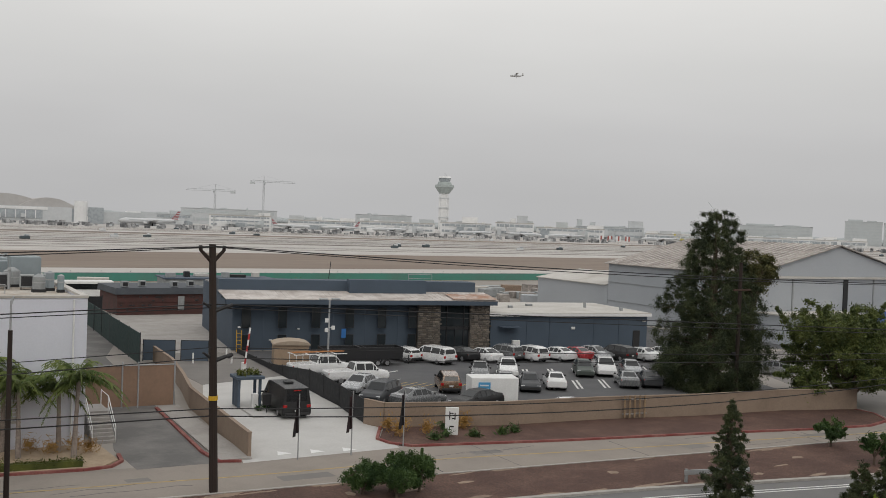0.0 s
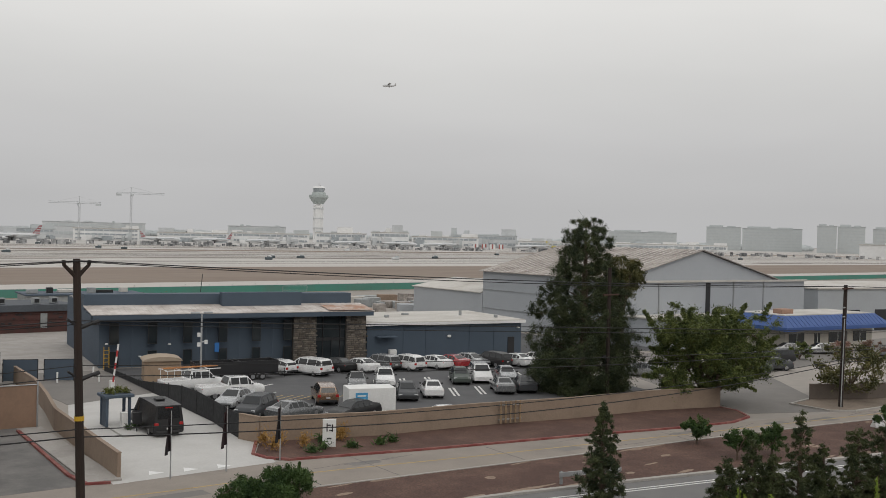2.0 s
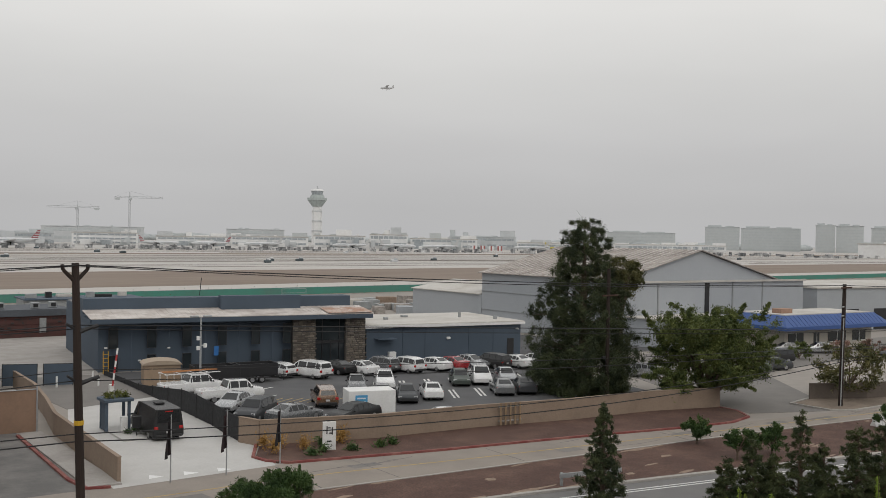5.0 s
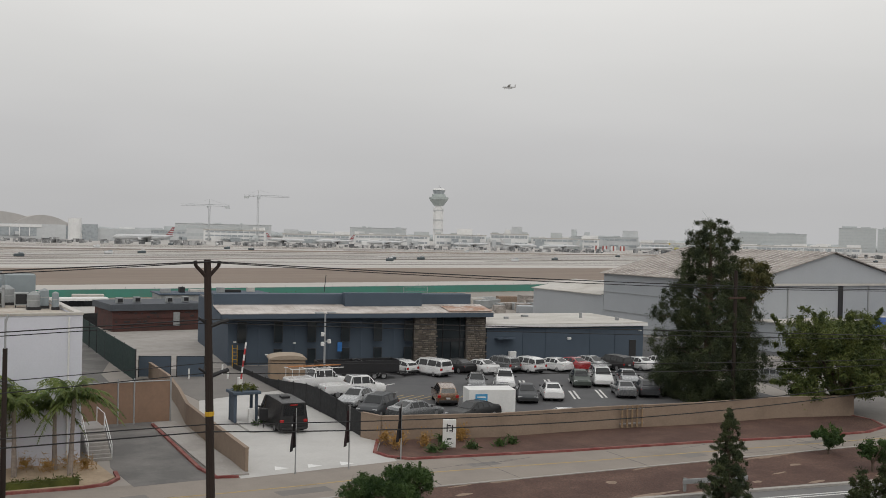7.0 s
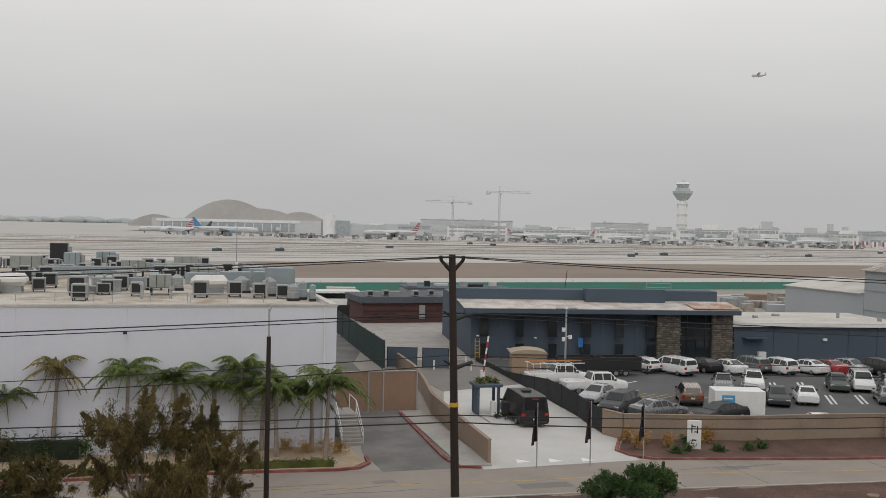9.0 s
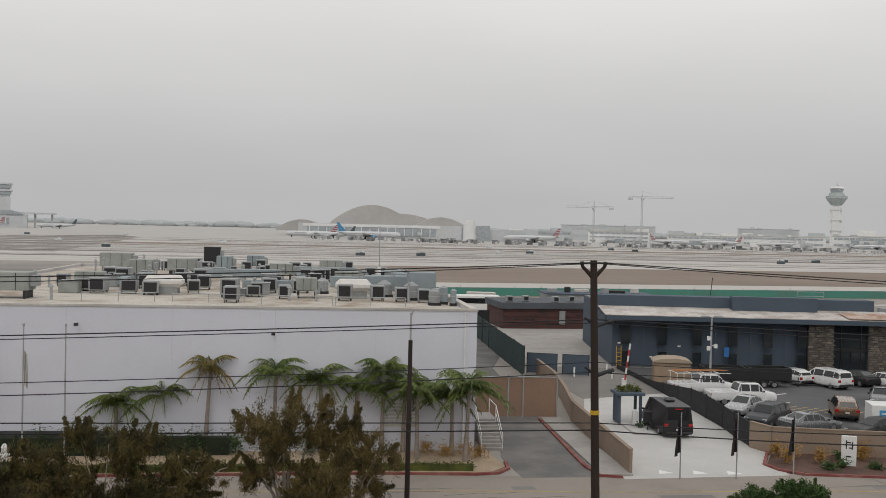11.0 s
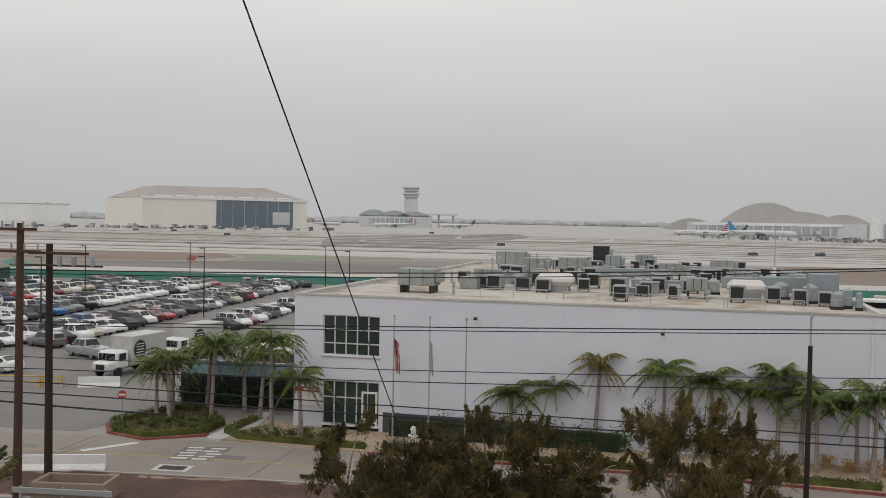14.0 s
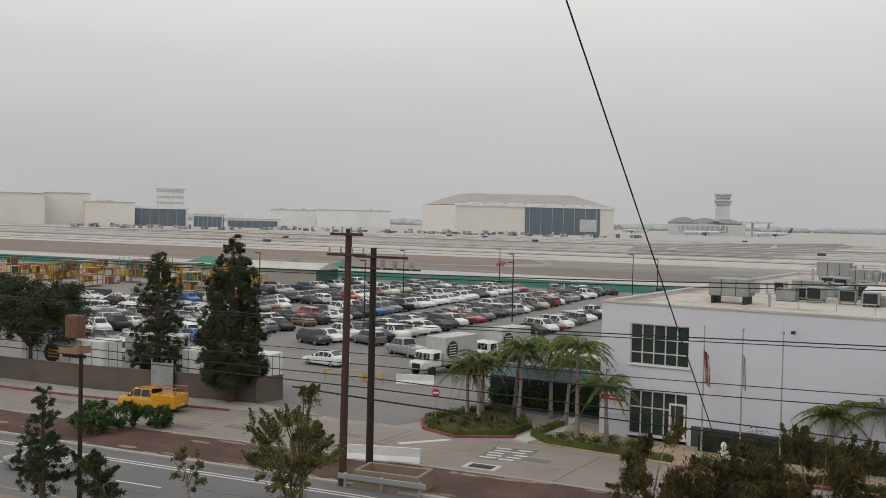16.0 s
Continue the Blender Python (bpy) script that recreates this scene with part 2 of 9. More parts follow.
def along(line, x0, x1, step=4.0):
    n = max(2, int(abs(x1 - x0) / step) + 1)
    return [(float(x), line(x)) for x in np.linspace(x0, x1, n)]

# ---- ground, roads, airfield ----
ground = single("ground", plate([(-4500, -800), (4500, -800), (4500, 4900), (-4500, 4900)], -1.0, 0.0), material("hard_ground", (0.30, 0.275, 0.25), 0.95, 0.08, 0.6, 0.03, 0.0, tint=(0.26, 0.235, 0.21)), "pale hard ground that reaches the horizon", "ground", "structure")

north_kerb = curve_y([(-300, 57), (-60, 58.8), (-44, 60.6), (-32, 61.6), (-22.5, 61.3), (-13, 60.2), (2, 58.7), (10, 57.9), (17, 56.6), (24, 55.0), (35, 54.2), (46, 50.9), (57.5, 48.1), (67, 45.4), (85, 41.7), (94, 40.2), (400, -22)])
south_edge = curve_y([(-300, 51.5), (-51, 52.2), (-32, 52.7), (-16, 53.0), (5, 51.4), (34, 47.2), (46, 45.1), (65, 41.9), (76, 39.8), (400, -28)])
highway_edge = curve_y([(-300, 46), (-46, 46.6), (-24, 47.1), (10, 45.0), (32, 41.4), (42, 39.2), (55, 35.6), (400, -62)])


def between(name, low, high, x0, x1, z, mat, label, category, step=4.0):
    a, b = along(low, x0, x1, step), along(high, x0, x1, step)
    bm = bmesh.new()
    va, vb = [[bm.verts.new((x, y, z)) for x, y in s] for s in (a, b)]
    for i in range(len(va) - 1):
        bm.faces.new((va[i], va[i + 1], vb[i + 1], vb[i]))
    return single(name, bm, mat, label, category, "structure")


between("road", south_edge, north_kerb, -290, 390, 0.012, CONCRETE_ROAD, "worn pale frontage road with a yellow centre line", "road")
between("highway", lambda x: highway_edge(x) - 10, highway_edge, -290, 390, 0.01, ASPHALT_HIGHWAY, "grey asphalt highway with white lane lines", "road")
between("near_bank", lambda x: highway_edge(x) - 40, lambda x: highway_edge(x) - 10, -290, 390, 0.02, DIRT, "bare brown bank on the near side of the highway", "bank")
between("planting_strip", highway_edge, south_edge, -290, 390, 0.03, MULCH, "brown mulch strip between two roads", "planting strip")
single("road_line_yellow", ribbon(along(lambda x: (south_edge(x) + north_kerb(x)) / 2 - 0.1, -290, 390), 0.16, 0.0, 0.018), LINE_YELLOW, "faded yellow centre line on the frontage road", "road marking", "structure")
single("highway_kerb", ribbon(along(highway_edge, -290, 390), 0.35, 0.0, 0.14), KERB_GREY, "pale concrete kerb along the highway", "kerb", "structure")
single("road_kerb_south", ribbon(along(south_edge, -290, 390), 0.2, 0.0, 0.07), KERB_GREY, "low concrete edge of the mulch strip", "kerb", "structure")
# wear: tar seams, patches and sandy edges
wg = random.Random(61)
seams, patches, sand = bmesh.new(), bmesh.new(), bmesh.new()


def wander(x, y, n, sx, sy):
    pts = [(x, y)]
    for _ in range(n):
        pts.append((pts[-1][0] + sx * wg.uniform(0.6, 1.3), pts[-1][1] + sy + wg.uniform(-0.25, 0.25)))
    return pts


def blob(bm, x, y, rx, ry, z):
    prism(bm, [(x + rx * wg.uniform(0.65, 1.15) * math.cos(a), y + ry * wg.uniform(0.65, 1.15) * math.sin(a)) for a in np.linspace(0, 2 * math.pi, 13)[:-1]], 0.0, z)


def seam(pts, wide, z):
    for (ax, ay), (bx, by) in zip(pts, pts[1:]):
        d = Vector((by - ay, ax - bx)).normalized() * wide / 2
        prism(seams, [(ax - d.x, ay - d.y), (ax + d.x, ay + d.y), (bx + d.x, by + d.y), (bx - d.x, by - d.y)], 0.0, z)


for i in range(34):
    x = wg.uniform(-75, 95)
    lo, hi = south_edge(x), north_kerb(x)
    if i % 2:
        seam(wander(x, lo + 0.4, 6, 0.12, (hi - lo - 0.8) / 6), wg.uniform(0.03, 0.07), 0.0155 + 0.00003 * i)
    else:
        seam(wander(x, wg.uniform(lo + 0.8, hi - 0.8), 7, 0.9, -0.1 if x > 0 else 0.02), wg.uniform(0.03, 0.06), 0.0155 + 0.00003 * i)
for i in range(26):
    x = wg.uniform(-70, 60)
    seam(wander(x, highway_edge(x) - wg.uniform(2.5, 9), 7, 1.1, -0.1 if x > 0 else 0.0), wg.uniform(0.04, 0.08), 0.0155 + 0.00003 * i)
for i in range(16):
    x = wg.uniform(-70, 90)
    y, l, w = wg.uniform(south_edge(x) + 1, north_kerb(x) - 2), wg.uniform(1.2, 4.5), wg.uniform(0.6, 1.3)
    prism(patches, [(x, y), (x + l, y - 0.1 * l), (x + l, y - 0.1 * l + w), (x, y + w)], 0.0, 0.0142 + 0.00004 * i)
for i in range(150):
    x = wg.uniform(-75, 100)
    y = (south_edge(x) - wg.uniform(0.1, 0.7)) if i % 2 else (highway_edge(x) + wg.uniform(0.3, 1.0))
    blob(sand, x, y, wg.uniform(0.3, 1.5), wg.uniform(0.1, 0.32), 0.034 + 0.00004 * i)
for i in range(40):
    x = wg.uniform(-75, 100)
    blob(sand, x, wg.uniform(highway_edge(x) + 1, south_edge(x) - 1), wg.uniform(0.2, 0.9), wg.uniform(0.1, 0.4), 0.041 + 0.00004 * i)
single("tar_seams", seams, ASPHALT_LOT, "dark tar-sealed cracks across the roads", "road wear", "structure")
single("asphalt_patches", patches, ASPHALT_OLD, "darker asphalt patches in the frontage road", "road wear", "structure")
single("sandy_soil", sand, DIRT, "pale sandy soil showing through the mulch", "soil", "structure")
for off, wide in ((1.5, 0.14), (1.9, 0.14), (9.0, 0.12)):
    single("highway_line", ribbon(along(lambda x: highway_edge(x) - off, -290, 390), wide, 0.0, 0.018), LINE_WHITE if off < 8 else LINE_YELLOW, "painted lane line on the highway", "road marking", "structure")
dash = bmesh.new()
for x in np.arange(-120, 160, 9.0):
    prism(dash, [(x, highway_edge(x) - 5.3), (x + 3, highway_edge(x + 3) - 5.3), (x + 3, highway_edge(x + 3) - 5.16), (x, highway_edge(x) - 5.16)], 0.0, 0.018)
single("highway_dashes", dash, LINE_WHITE, "white dashed lane line on the highway", "road marking", "structure")

# kerbs of the near sites
for x0, x1 in ((-300, -46), (-13, 16), (36, 67)):
    single("red_kerb", ribbon(along(north_kerb, x0, x1, 2.5), 0.22, 0.0, 0.15), KERB_RED, "red-painted kerb along the frontage road", "kerb", "structure")
single("red_kerb", ribbon([(16, 56.75), (17.6, 56.9), (18.5, 57.9), (18.8, 59.5)], 0.22, 0.0, 0.15), KERB_RED, "red-painted kerb turning into the alley", "kerb", "structure")
single("red_kerb", ribbon([(24.6, 54.9), (23.4, 55.4), (23.4, 58), (25.6, 72.6)], 0.22, 0.0, 0.15), KERB_RED, "red-painted kerb beside the alley", "kerb", "structure")
single("red_kerb", ribbon([(36, 53.9), (35.1, 55.2), (35.0, 56.7), (37.4, 60.2)], 0.22, 0.0, 0.15), KERB_RED, "red-painted kerb at the driveway corner", "kerb", "structure")
single("red_kerb", ribbon([(67, 45.4), (72, 44.4), (75.4, 45.0), (77.2, 47.2), (77.6, 50)], 0.22, 0.0, 0.15), KERB_RED, "red-painted kerb turning into the side street", "kerb", "structure")

# site surfaces
single("alley", plate([(18.7, 55.8), (23.4, 55.3), (25.8, 73), (30, 100), (41, 128), (43, 140), (30, 150), (22.5, 74), (19, 61)], 0.0, 0.016), ASPHALT_ALLEY, "patched grey asphalt alley", "alley", "structure")
single("alley_footway", plate([(23.5, 55.5), (25.4, 55.2), (27.4, 73), (25.8, 73)], 0.0, 0.13), CONCRETE_WALK, "concrete footway beside the alley", "footway", "structure")
single("driveway_apron", plate([(32.6, 81.2), (41.0, 83.2), (43.4, 98.6), (34, 104)], 0.0, 0.019), ASPHALT_OLD, "worn grey paving before the yard gates", "driveway", "structure")
single("driveway", plate([(24.6, 54.6), (35, 54.0), (37.4, 60.4), (41.0, 83.2), (32.6, 81.2), (28.6, 71)], 0.0, 0.02), CONCRETE_PALE, "clean pale concrete driveway", "driveway", "structure")
single("parking_lot", plate([(37.3, 59.7), (77.6, 49.3), (90, 88), (72, 92.6), (43.6, 100)], 0.0, 0.022), ASPHALT_LOT, "dark asphalt parking lot with white stall lines", "parking lot", "structure")
single("planting_bed", plate([(35.4, 54.4), (46, 51.1), (57.5, 48.3), (67, 45.6), (72, 44.5), (75.3, 45.2), (77.1, 47.3), (77.6, 50.0), (57, 57.7), (37.6, 60.0), (35.2, 56.7)], 0.0, 0.12), MULCH, "brown mulch bed below the block wall", "planting bed", "structure")
single("side_street", plate([(77.2, 46), (85, 42), (90, 46.8), (103, 60), (170, 60), (180, 68), (130, 76), (96, 80), (84, 60)], 0.0, 0.016), ASPHALT_OLD, "worn grey asphalt side street and forecourt", "road", "structure")
single("side_street_island", plate([(84.9, 46.2), (84.6, 42.4), (86, 41.2), (94, 40.3), (140, 31), (140, 36), (100, 43.2), (90, 46.6)], 0.0, 0.13), material("bare_earth_verge", (0.2, 0.16, 0.125), 0.95, 0.2, 4, 0.4, 0.3), "bare verge with a pale kerb at the side street", "verge", "structure")
single("verge_kerb", ribbon([(90, 46.9), (84.8, 46.4), (84.3, 42.4), (86, 41.0), (94, 40.1), (140, 30.8)], 0.25, 0.0, 0.16), KERB_GREY, "pale kerb round the verge", "kerb", "structure")
single("white_building_bed", plate([(-23, 61.9), (-13, 60.4), (2, 58.9), (10, 58.1), (17, 56.9), (18.4, 58.2), (18.5, 62.7), (-19.8, 66.9), (-24, 70)], 0.0, 0.11), SAND_BED, "dry tan planting bed before the white building", "planting bed", "structure")
single("car_park", plate([(-150, 66), (-46, 63.6), (-38, 62.4), (-33, 62.4), (-31.5, 66), (-29, 72), (-19.4, 70), (-10, 150), (-40, 202), (-150, 202)], 0.0, 0.014), material("car_park_asphalt", (0.215, 0.205, 0.196), 0.9, 0.1, 6, 0.1, 0.1, tint=(0.175, 0.168, 0.162)), "grey asphalt car park full of cars", "car park", "structure")
single("west_footway", plate([(-300, 57.2), (-60, 59), (-44, 60.8), (-39, 62.2), (-46, 63.4), (-60, 61.6), (-300, 60)], 0.0, 0.13), CONCRETE_WALK, "concrete footway below the block wall", "footway", "structure")

single("back_lot", plate([(91, 88), (113, 79), (122, 84), (112, 92), (112, 122), (96, 124)], 0.0, 0.02), ASPHALT_LOT, "dark asphalt back lot beside the wing", "parking lot", "structure")

# airfield, all strips parallel to the runways
TAXI_BROWN = material("weathered_taxiway", (0.29, 0.26, 0.235), 0.9, 0.08, 0.2, 0.02, 0.0, tint=(0.34, 0.31, 0.285), stretch=(0.2, 1, 1))
BANDS = ((206.5, 212, 0.02, DIRT, "bare strip inside the fence"), (212, 256, 0.03, RUNWAY, "pale service road"), (360, 420, 0.05, RUNWAY, "pale runway"), (420, 434, 0.06, RUNWAY_DARK, "dark runway edge line"),
         (434, 474, 0.05, RUNWAY, "pale runway"), (474, 520, 0.055, TAXI_BROWN, "weathered brown taxiway"), (520, 560, 0.05, APRON, "grey taxiway"), (560, 600, 0.06, TAXI_BROWN, "dark worn shoulder"), (600, 640, 0.05, RUNWAY, "pale runway"),
         (640, 690, 0.05, DRY_GRASS, "dry infield"), (690, 740, 0.05, RUNWAY, "pale taxiway"), (740, 762, 0.06, RUNWAY_DARK, "dark runway line"), (762, 880, 0.06, RUNWAY, "pale taxiway"), (880, 900, 0.065, TAXI_BROWN, "dark apron edge"), (900, 4800, 0.04, APRON, "grey apron concrete"))
for y0, y1, z, mat, words in BANDS:
    single("airfield_strip", plate([(-4000, y0), (4000, y0), (4000, y1), (-4000, y1)], 0.0, z), mat, words + " of the airfield", "airfield", "structure")
for outline in ([(34, 257), (3000, 257), (3000, 371), (78, 371), (28, 300)], [(-3000, 262), (-250, 262), (-128, 300), (-118, 330), (-140, 371), (-3000, 371)]):
    single("infield", plate(outline, 0.0, 0.045), DRY_GRASS, "dry brown infield grass beside the runway", "infield", "structure")
single("infield", plate([(-112, 300), (-60, 345), (-70, 371), (-136, 371), (-114, 330)], 0.0, 0.045), material("green_infield", (0.2, 0.225, 0.16), 0.95, 0.1, 0.4, 0.05, 0.0, tint=(0.25, 0.25, 0.2)), "greenish worn infield patch", "infield", "structure")
single("taxiway_turn", plate([(-250, 258), (40, 258), (10, 300), (-10, 340), (-60, 330), (-118, 296)], 0.0, 0.04), RUNWAY_DARK, "dark asphalt turn of the taxiway", "taxiway", "structure")
single("taxiway_turn", plate([(-188, 725), (-74, 1000), (-46, 883), (-60, 459), (-130, 479)], 0.0, 0.075), RUNWAY_DARK, "rubber-darkened taxiway crossing", "taxiway", "structure")
streaks = bmesh.new()
sg = random.Random(21)
for i in range(120):
    y = sg.choice((384, 398, 412, 455, 470, 482, 520, 536, 552, 594, 612, 626, 660, 685, 710, 748, 776, 812, 838)) + sg.uniform(-4, 4)
    x, w = sg.uniform(-700, 800), sg.uniform(40, 300)
    d = sg.uniform(1.2, 5) * y / 450
    prism(streaks, [(x, y), (x + w, y + sg.uniform(-2, 2)), (x + w * 0.96, y + d), (x + w * 0.05, y + d)], 0.0, 0.09 + 0.001 * i)
single("tyre_streaks", streaks, RUNWAY_DARK, "dark rubber streaks along the runways", "markings", "structure")
edges = bmesh.new()
for y, d in ((376, 2.5), (424, 2.5), (445, 2.5), (492, 3), (512, 3), (563, 3.5), (584, 3.5), (636, 4), (690, 9), (741, 5), (855, 6)):
    prism(edges, [(-2500, y), (2500, y), (2500, y + d), (-2500, y + d)], 0.0, 0.15)
single("runway_edge_lines", edges, APRON_LINE, "pale edge lines of the runways", "markings", "structure")
lines = bmesh.new()
for y, wide in ((520, 0.6), (549, 0.8), (610, 0.8), (760, 0.8), (800, 0.9), (845, 0.9)):
    prism(lines, [(-2500, y), (2500, y), (2500, y + wide * 6), (-2500, y + wide * 6)], 0.0, 0.085)
single("taxiway_markings", lines, RUNWAY_DARK, "dark joint lines across the taxiways", "markings", "structure")
for name, x0, x1, y in (("perimeter_fence", -420, 640, 205.0),):
    fence = thing(name, "long green-screened chain-link airfield fence", "fence", (0, y, 0))
    part("screen", boxes(((110, 0, 1.05), (1060, 0.06, 1.7))), GREEN_SCREEN, fence, "faded green windscreen")
    part("top_rail", rods(((x0, 0, 1.95), (x1, 0, 1.95), 0.04)), METAL_GREY, fence)
    post = mesh_of("post", rods(((0, 0.1, 0), (0, 0.1, 2.2), 0.05), ((0, 0.1, 2.2), (0, -0.2, 2.45), 0.03), n=6), METAL_GREY)
    for x in np.arange(-180, 240, 6.0):
        part("post", post, None, fence).location.x = x

# ---- the white building ----


def wall_windows(bm, x0, x1, z0, z1, y, cols, rows, bar=0.05, depth=0.1):
    """Mullions of a gridded window in a wall that faces -y."""
    for i in range(cols + 1):
        box(bm, (x0 + (x1 - x0) * i / cols, y, (z0 + z1) / 2), (bar, depth, z1 - z0 + bar))
    for k in rows:
        box(bm, ((x0 + x1) / 2, y, z0 + (z1 - z0) * k), (x1 - x0, depth * 0.8, bar))


FRAME_PALE = material("pale_aluminium", (0.55, 0.57, 0.55), 0.5, 0.05, 8, 1.0, 0.0)
white_house = thing("white_building", "large white stucco building with a flat tan roof full of machines", "building", (-19.7, 66.89, 0), -6.3)
white_house.scale = (0.99, 1.0, 1.024)
for c, s in (((0.15, 29, 4.45), (0.3, 58, 8.9)), ((37.85, 29, 4.45), (0.3, 58, 8.9)), ((19, 57.85, 4.45), (37.4, 0.3, 8.9))):
    part("wall", boxes((c, s)), WALL_WHITE, white_house)
for x0, x1, z0, z1 in ((0.3, 2.1, 0, 8.9), (2.1, 6.2, 3.3, 5.0), (2.1, 6.2, 7.65, 8.9), (6.2, 37.7, 0, 8.9)):
    part("front_wall", boxes((((x0 + x1) / 2, 0.15, (z0 + z1) / 2), (x1 - x0, 0.3, z1 - z0))), WALL_WHITE, white_house, "white stucco wall")
part("roof", boxes(((19, 29, 8.6), (37.4, 57.4, 0.3))), ROOF_GRAVEL, white_house, "stained tan flat roof")
part("parapet_cap", boxes(((19, 0.15, 8.97), (38.1, 0.42, 0.14)), ((0.15, 29, 8.97), (0.42, 57.6, 0.14)), ((37.85, 29, 8.97), (0.42, 57.6, 0.14)), ((19, 57.85, 8.97), (38.1, 0.42, 0.14))), ROOF_WHITE, white_house)
for z0, z1, rows in ((5.0, 7.65, (0, 0.29, 0.64, 1)), (0.4, 3.3, (0, 0.62, 1))):
    w = part("window", boxes(((4.15, 0.2, (z0 + z1) / 2), (4.1, 0.05, z1 - z0))), GLASS_GREEN, white_house, "dark green-tinted window")
    g = bmesh.new()
    wall_windows(g, 2.13, 6.17, z0 + 0.03, z1 - 0.03, 0.13, 5, rows, 0.075)
    part("window_frame", g, FRAME_PALE, w, "pale aluminium window grid")
    part("window_sill", boxes(((4.15, -0.04, z0 - 0.05), (4.3, 0.16, 0.1)), bevel=0.02), WALL_WHITE, w)
door = part("door", boxes(((5.5, 0.1, 1.5), (0.9, 0.04, 2.1))), GLASS_GREEN, white_house, "white framed glass door")
part("door_frame", boxes(((5.0, 0.08, 1.5), (0.12, 0.12, 2.3)), ((6.0, 0.08, 1.5), (0.12, 0.12, 2.3)), ((5.5, 0.08, 2.6), (1.1, 0.12, 0.12)), ((5.5, 0.08, 0.75), (0.9, 0.1, 0.3))), WHITE_PAINT, door)
part("door_handle", rods(((5.15, 0.0, 1.3), (5.15, 0.0, 1.8), 0.03)), METAL_GREY, door)
SEALANT = material("joint_sealant", (0.6, 0.6, 0.635), 0.9)
for x in (12.2, 18.6, 25.0, 31.4):
    part("panel_joint", boxes(((x, -0.003, 4.4), (0.025, 0.012, 8.8))), SEALANT, white_house)
part("downpipe", rods(((37.2, -0.06, 0), (37.2, -0.06, 8.8), 0.06)), WHITE_PAINT, white_house)
for x, z in ((12.9, 7.9), (24.9, 7.45)):
    part("wall_camera", rods(((x, 0, z), (x, -0.5, z), 0.03), ((x - 0.12, -0.5, z - 0.05), (x + 0.12, -0.5, z - 0.05), 0.09)), STEEL_DARK, white_house)
louvre = boxes(*[((33.1, -0.03, 1.7 + 0.23 * i), (2.1, 0.1, 0.14)) for i in range(9)])
part("louvre", louvre, ROOF_WHITE, white_house, "white slatted vent")
sign_panel = part("wall_sign", boxes(((1.0, -0.03, 2.2), (1.8, 0.06, 1.3))), WHITE_PAINT, white_house, "white wall sign with a red band")
part("red_band", boxes(((1.0, -0.075, 2.62), (1.74, 0.03, 0.32))), RED_PAINT, sign_panel, "red band with pale lettering")
part("lettering", boxes(((1.2, -0.1, 2.62), (0.9, 0.02, 0.12))), WHITE_PAINT, sign_panel)
part("plinth", boxes(((11, -0.02, 0.75), (9, 0.06, 1.3))), material("dark_plinth", (0.07, 0.07, 0.075), 0.9), white_house, "dark lower wall band")
for x in (0.0,):
    part("side_wing", boxes(((-4.5, 24, 1.75), (8.8, 28, 3.5))), BLOCK_BROWN, white_house, "low dark side wing")
    part("wing_roof", boxes(((-4.5, 24, 3.6), (9.3, 28.6, 0.25))), ROOF_WHITE, white_house, "pale flat wing roof")

# ---- the slate building ----
slate = thing("slate_building", "long slate-blue building with a ribbed metal eave and stone pillars", "building", (43.4, 100.2, 0), -14.2)
bm = boxes(((14.9, 12, 3.0), (29.8, 24, 6.0)))
part("wall", bm, WALL_SLATE, slate, "slate-blue painted walls")
part("fascia", boxes(((14.5, -1.25, 5.42), (31.0, 0.25, 0.5)), ((-1.0, 0.9, 5.42), (0.25, 4.05, 0.5))), WALL_SLATE, slate, "dark slate fascia")
bm = bmesh.new()
vs = [bm.verts.new(p) for p in ((-1.1, -1.4, 5.74), (30.1, -1.4, 5.74), (30.1, 3.2, 6.34), (-1.3, 3.2, 6.34), (-1.1, -1.4, 5.66), (30.1, -1.4, 5.66), (30.1, 3.2, 6.24), (-1.3, 3.2, 6.24))]
for f in ((0, 1, 2, 3), (7, 6, 5, 4), (0, 4, 5, 1), (1, 5, 6, 2), (2, 6, 7, 3), (3, 7, 4, 0)):
    bm.faces.new([vs[i] for i in f])
part("eave_roof", bm, ROOF_METAL, slate, "weathered ribbed metal eave")
rib = mesh_of("roof_rib", boxes(((0, 0.92, 0.02), (0.05, 4.5, 0.05))), ROOF_METAL)
for i in range(54):
    ob = part("roof_rib", rib, None, slate)
    ob.matrix_basis = pose(-0.9 + 0.58 * i, 0, 5.9, 7.5)
part("rust_patch", boxes(((27.2, 0.8, 6.0), (5.4, 3.0, 0.02))), RUST, slate, "rust-stained roof sheets").rotation_euler = (radians(7.5), 0, 0)
slate.children[-1].location = (0, 0.78, -0.01)
part("parapet", boxes(((13.9, 4.4, 6.7), (30.2, 2.4, 1.6)), ((17.8, 2.7, 6.8), (9.2, 1.3, 1.8))), WALL_SLATE, slate, "slate parapet with a raised middle")
part("roof", boxes(((14.9, 14.8, 6.02), (29.6, 18.4, 0.2))), material("grey_roof_felt", (0.22, 0.22, 0.22), 0.9, 0.1, 3, 0.3), slate, "grey flat roof")
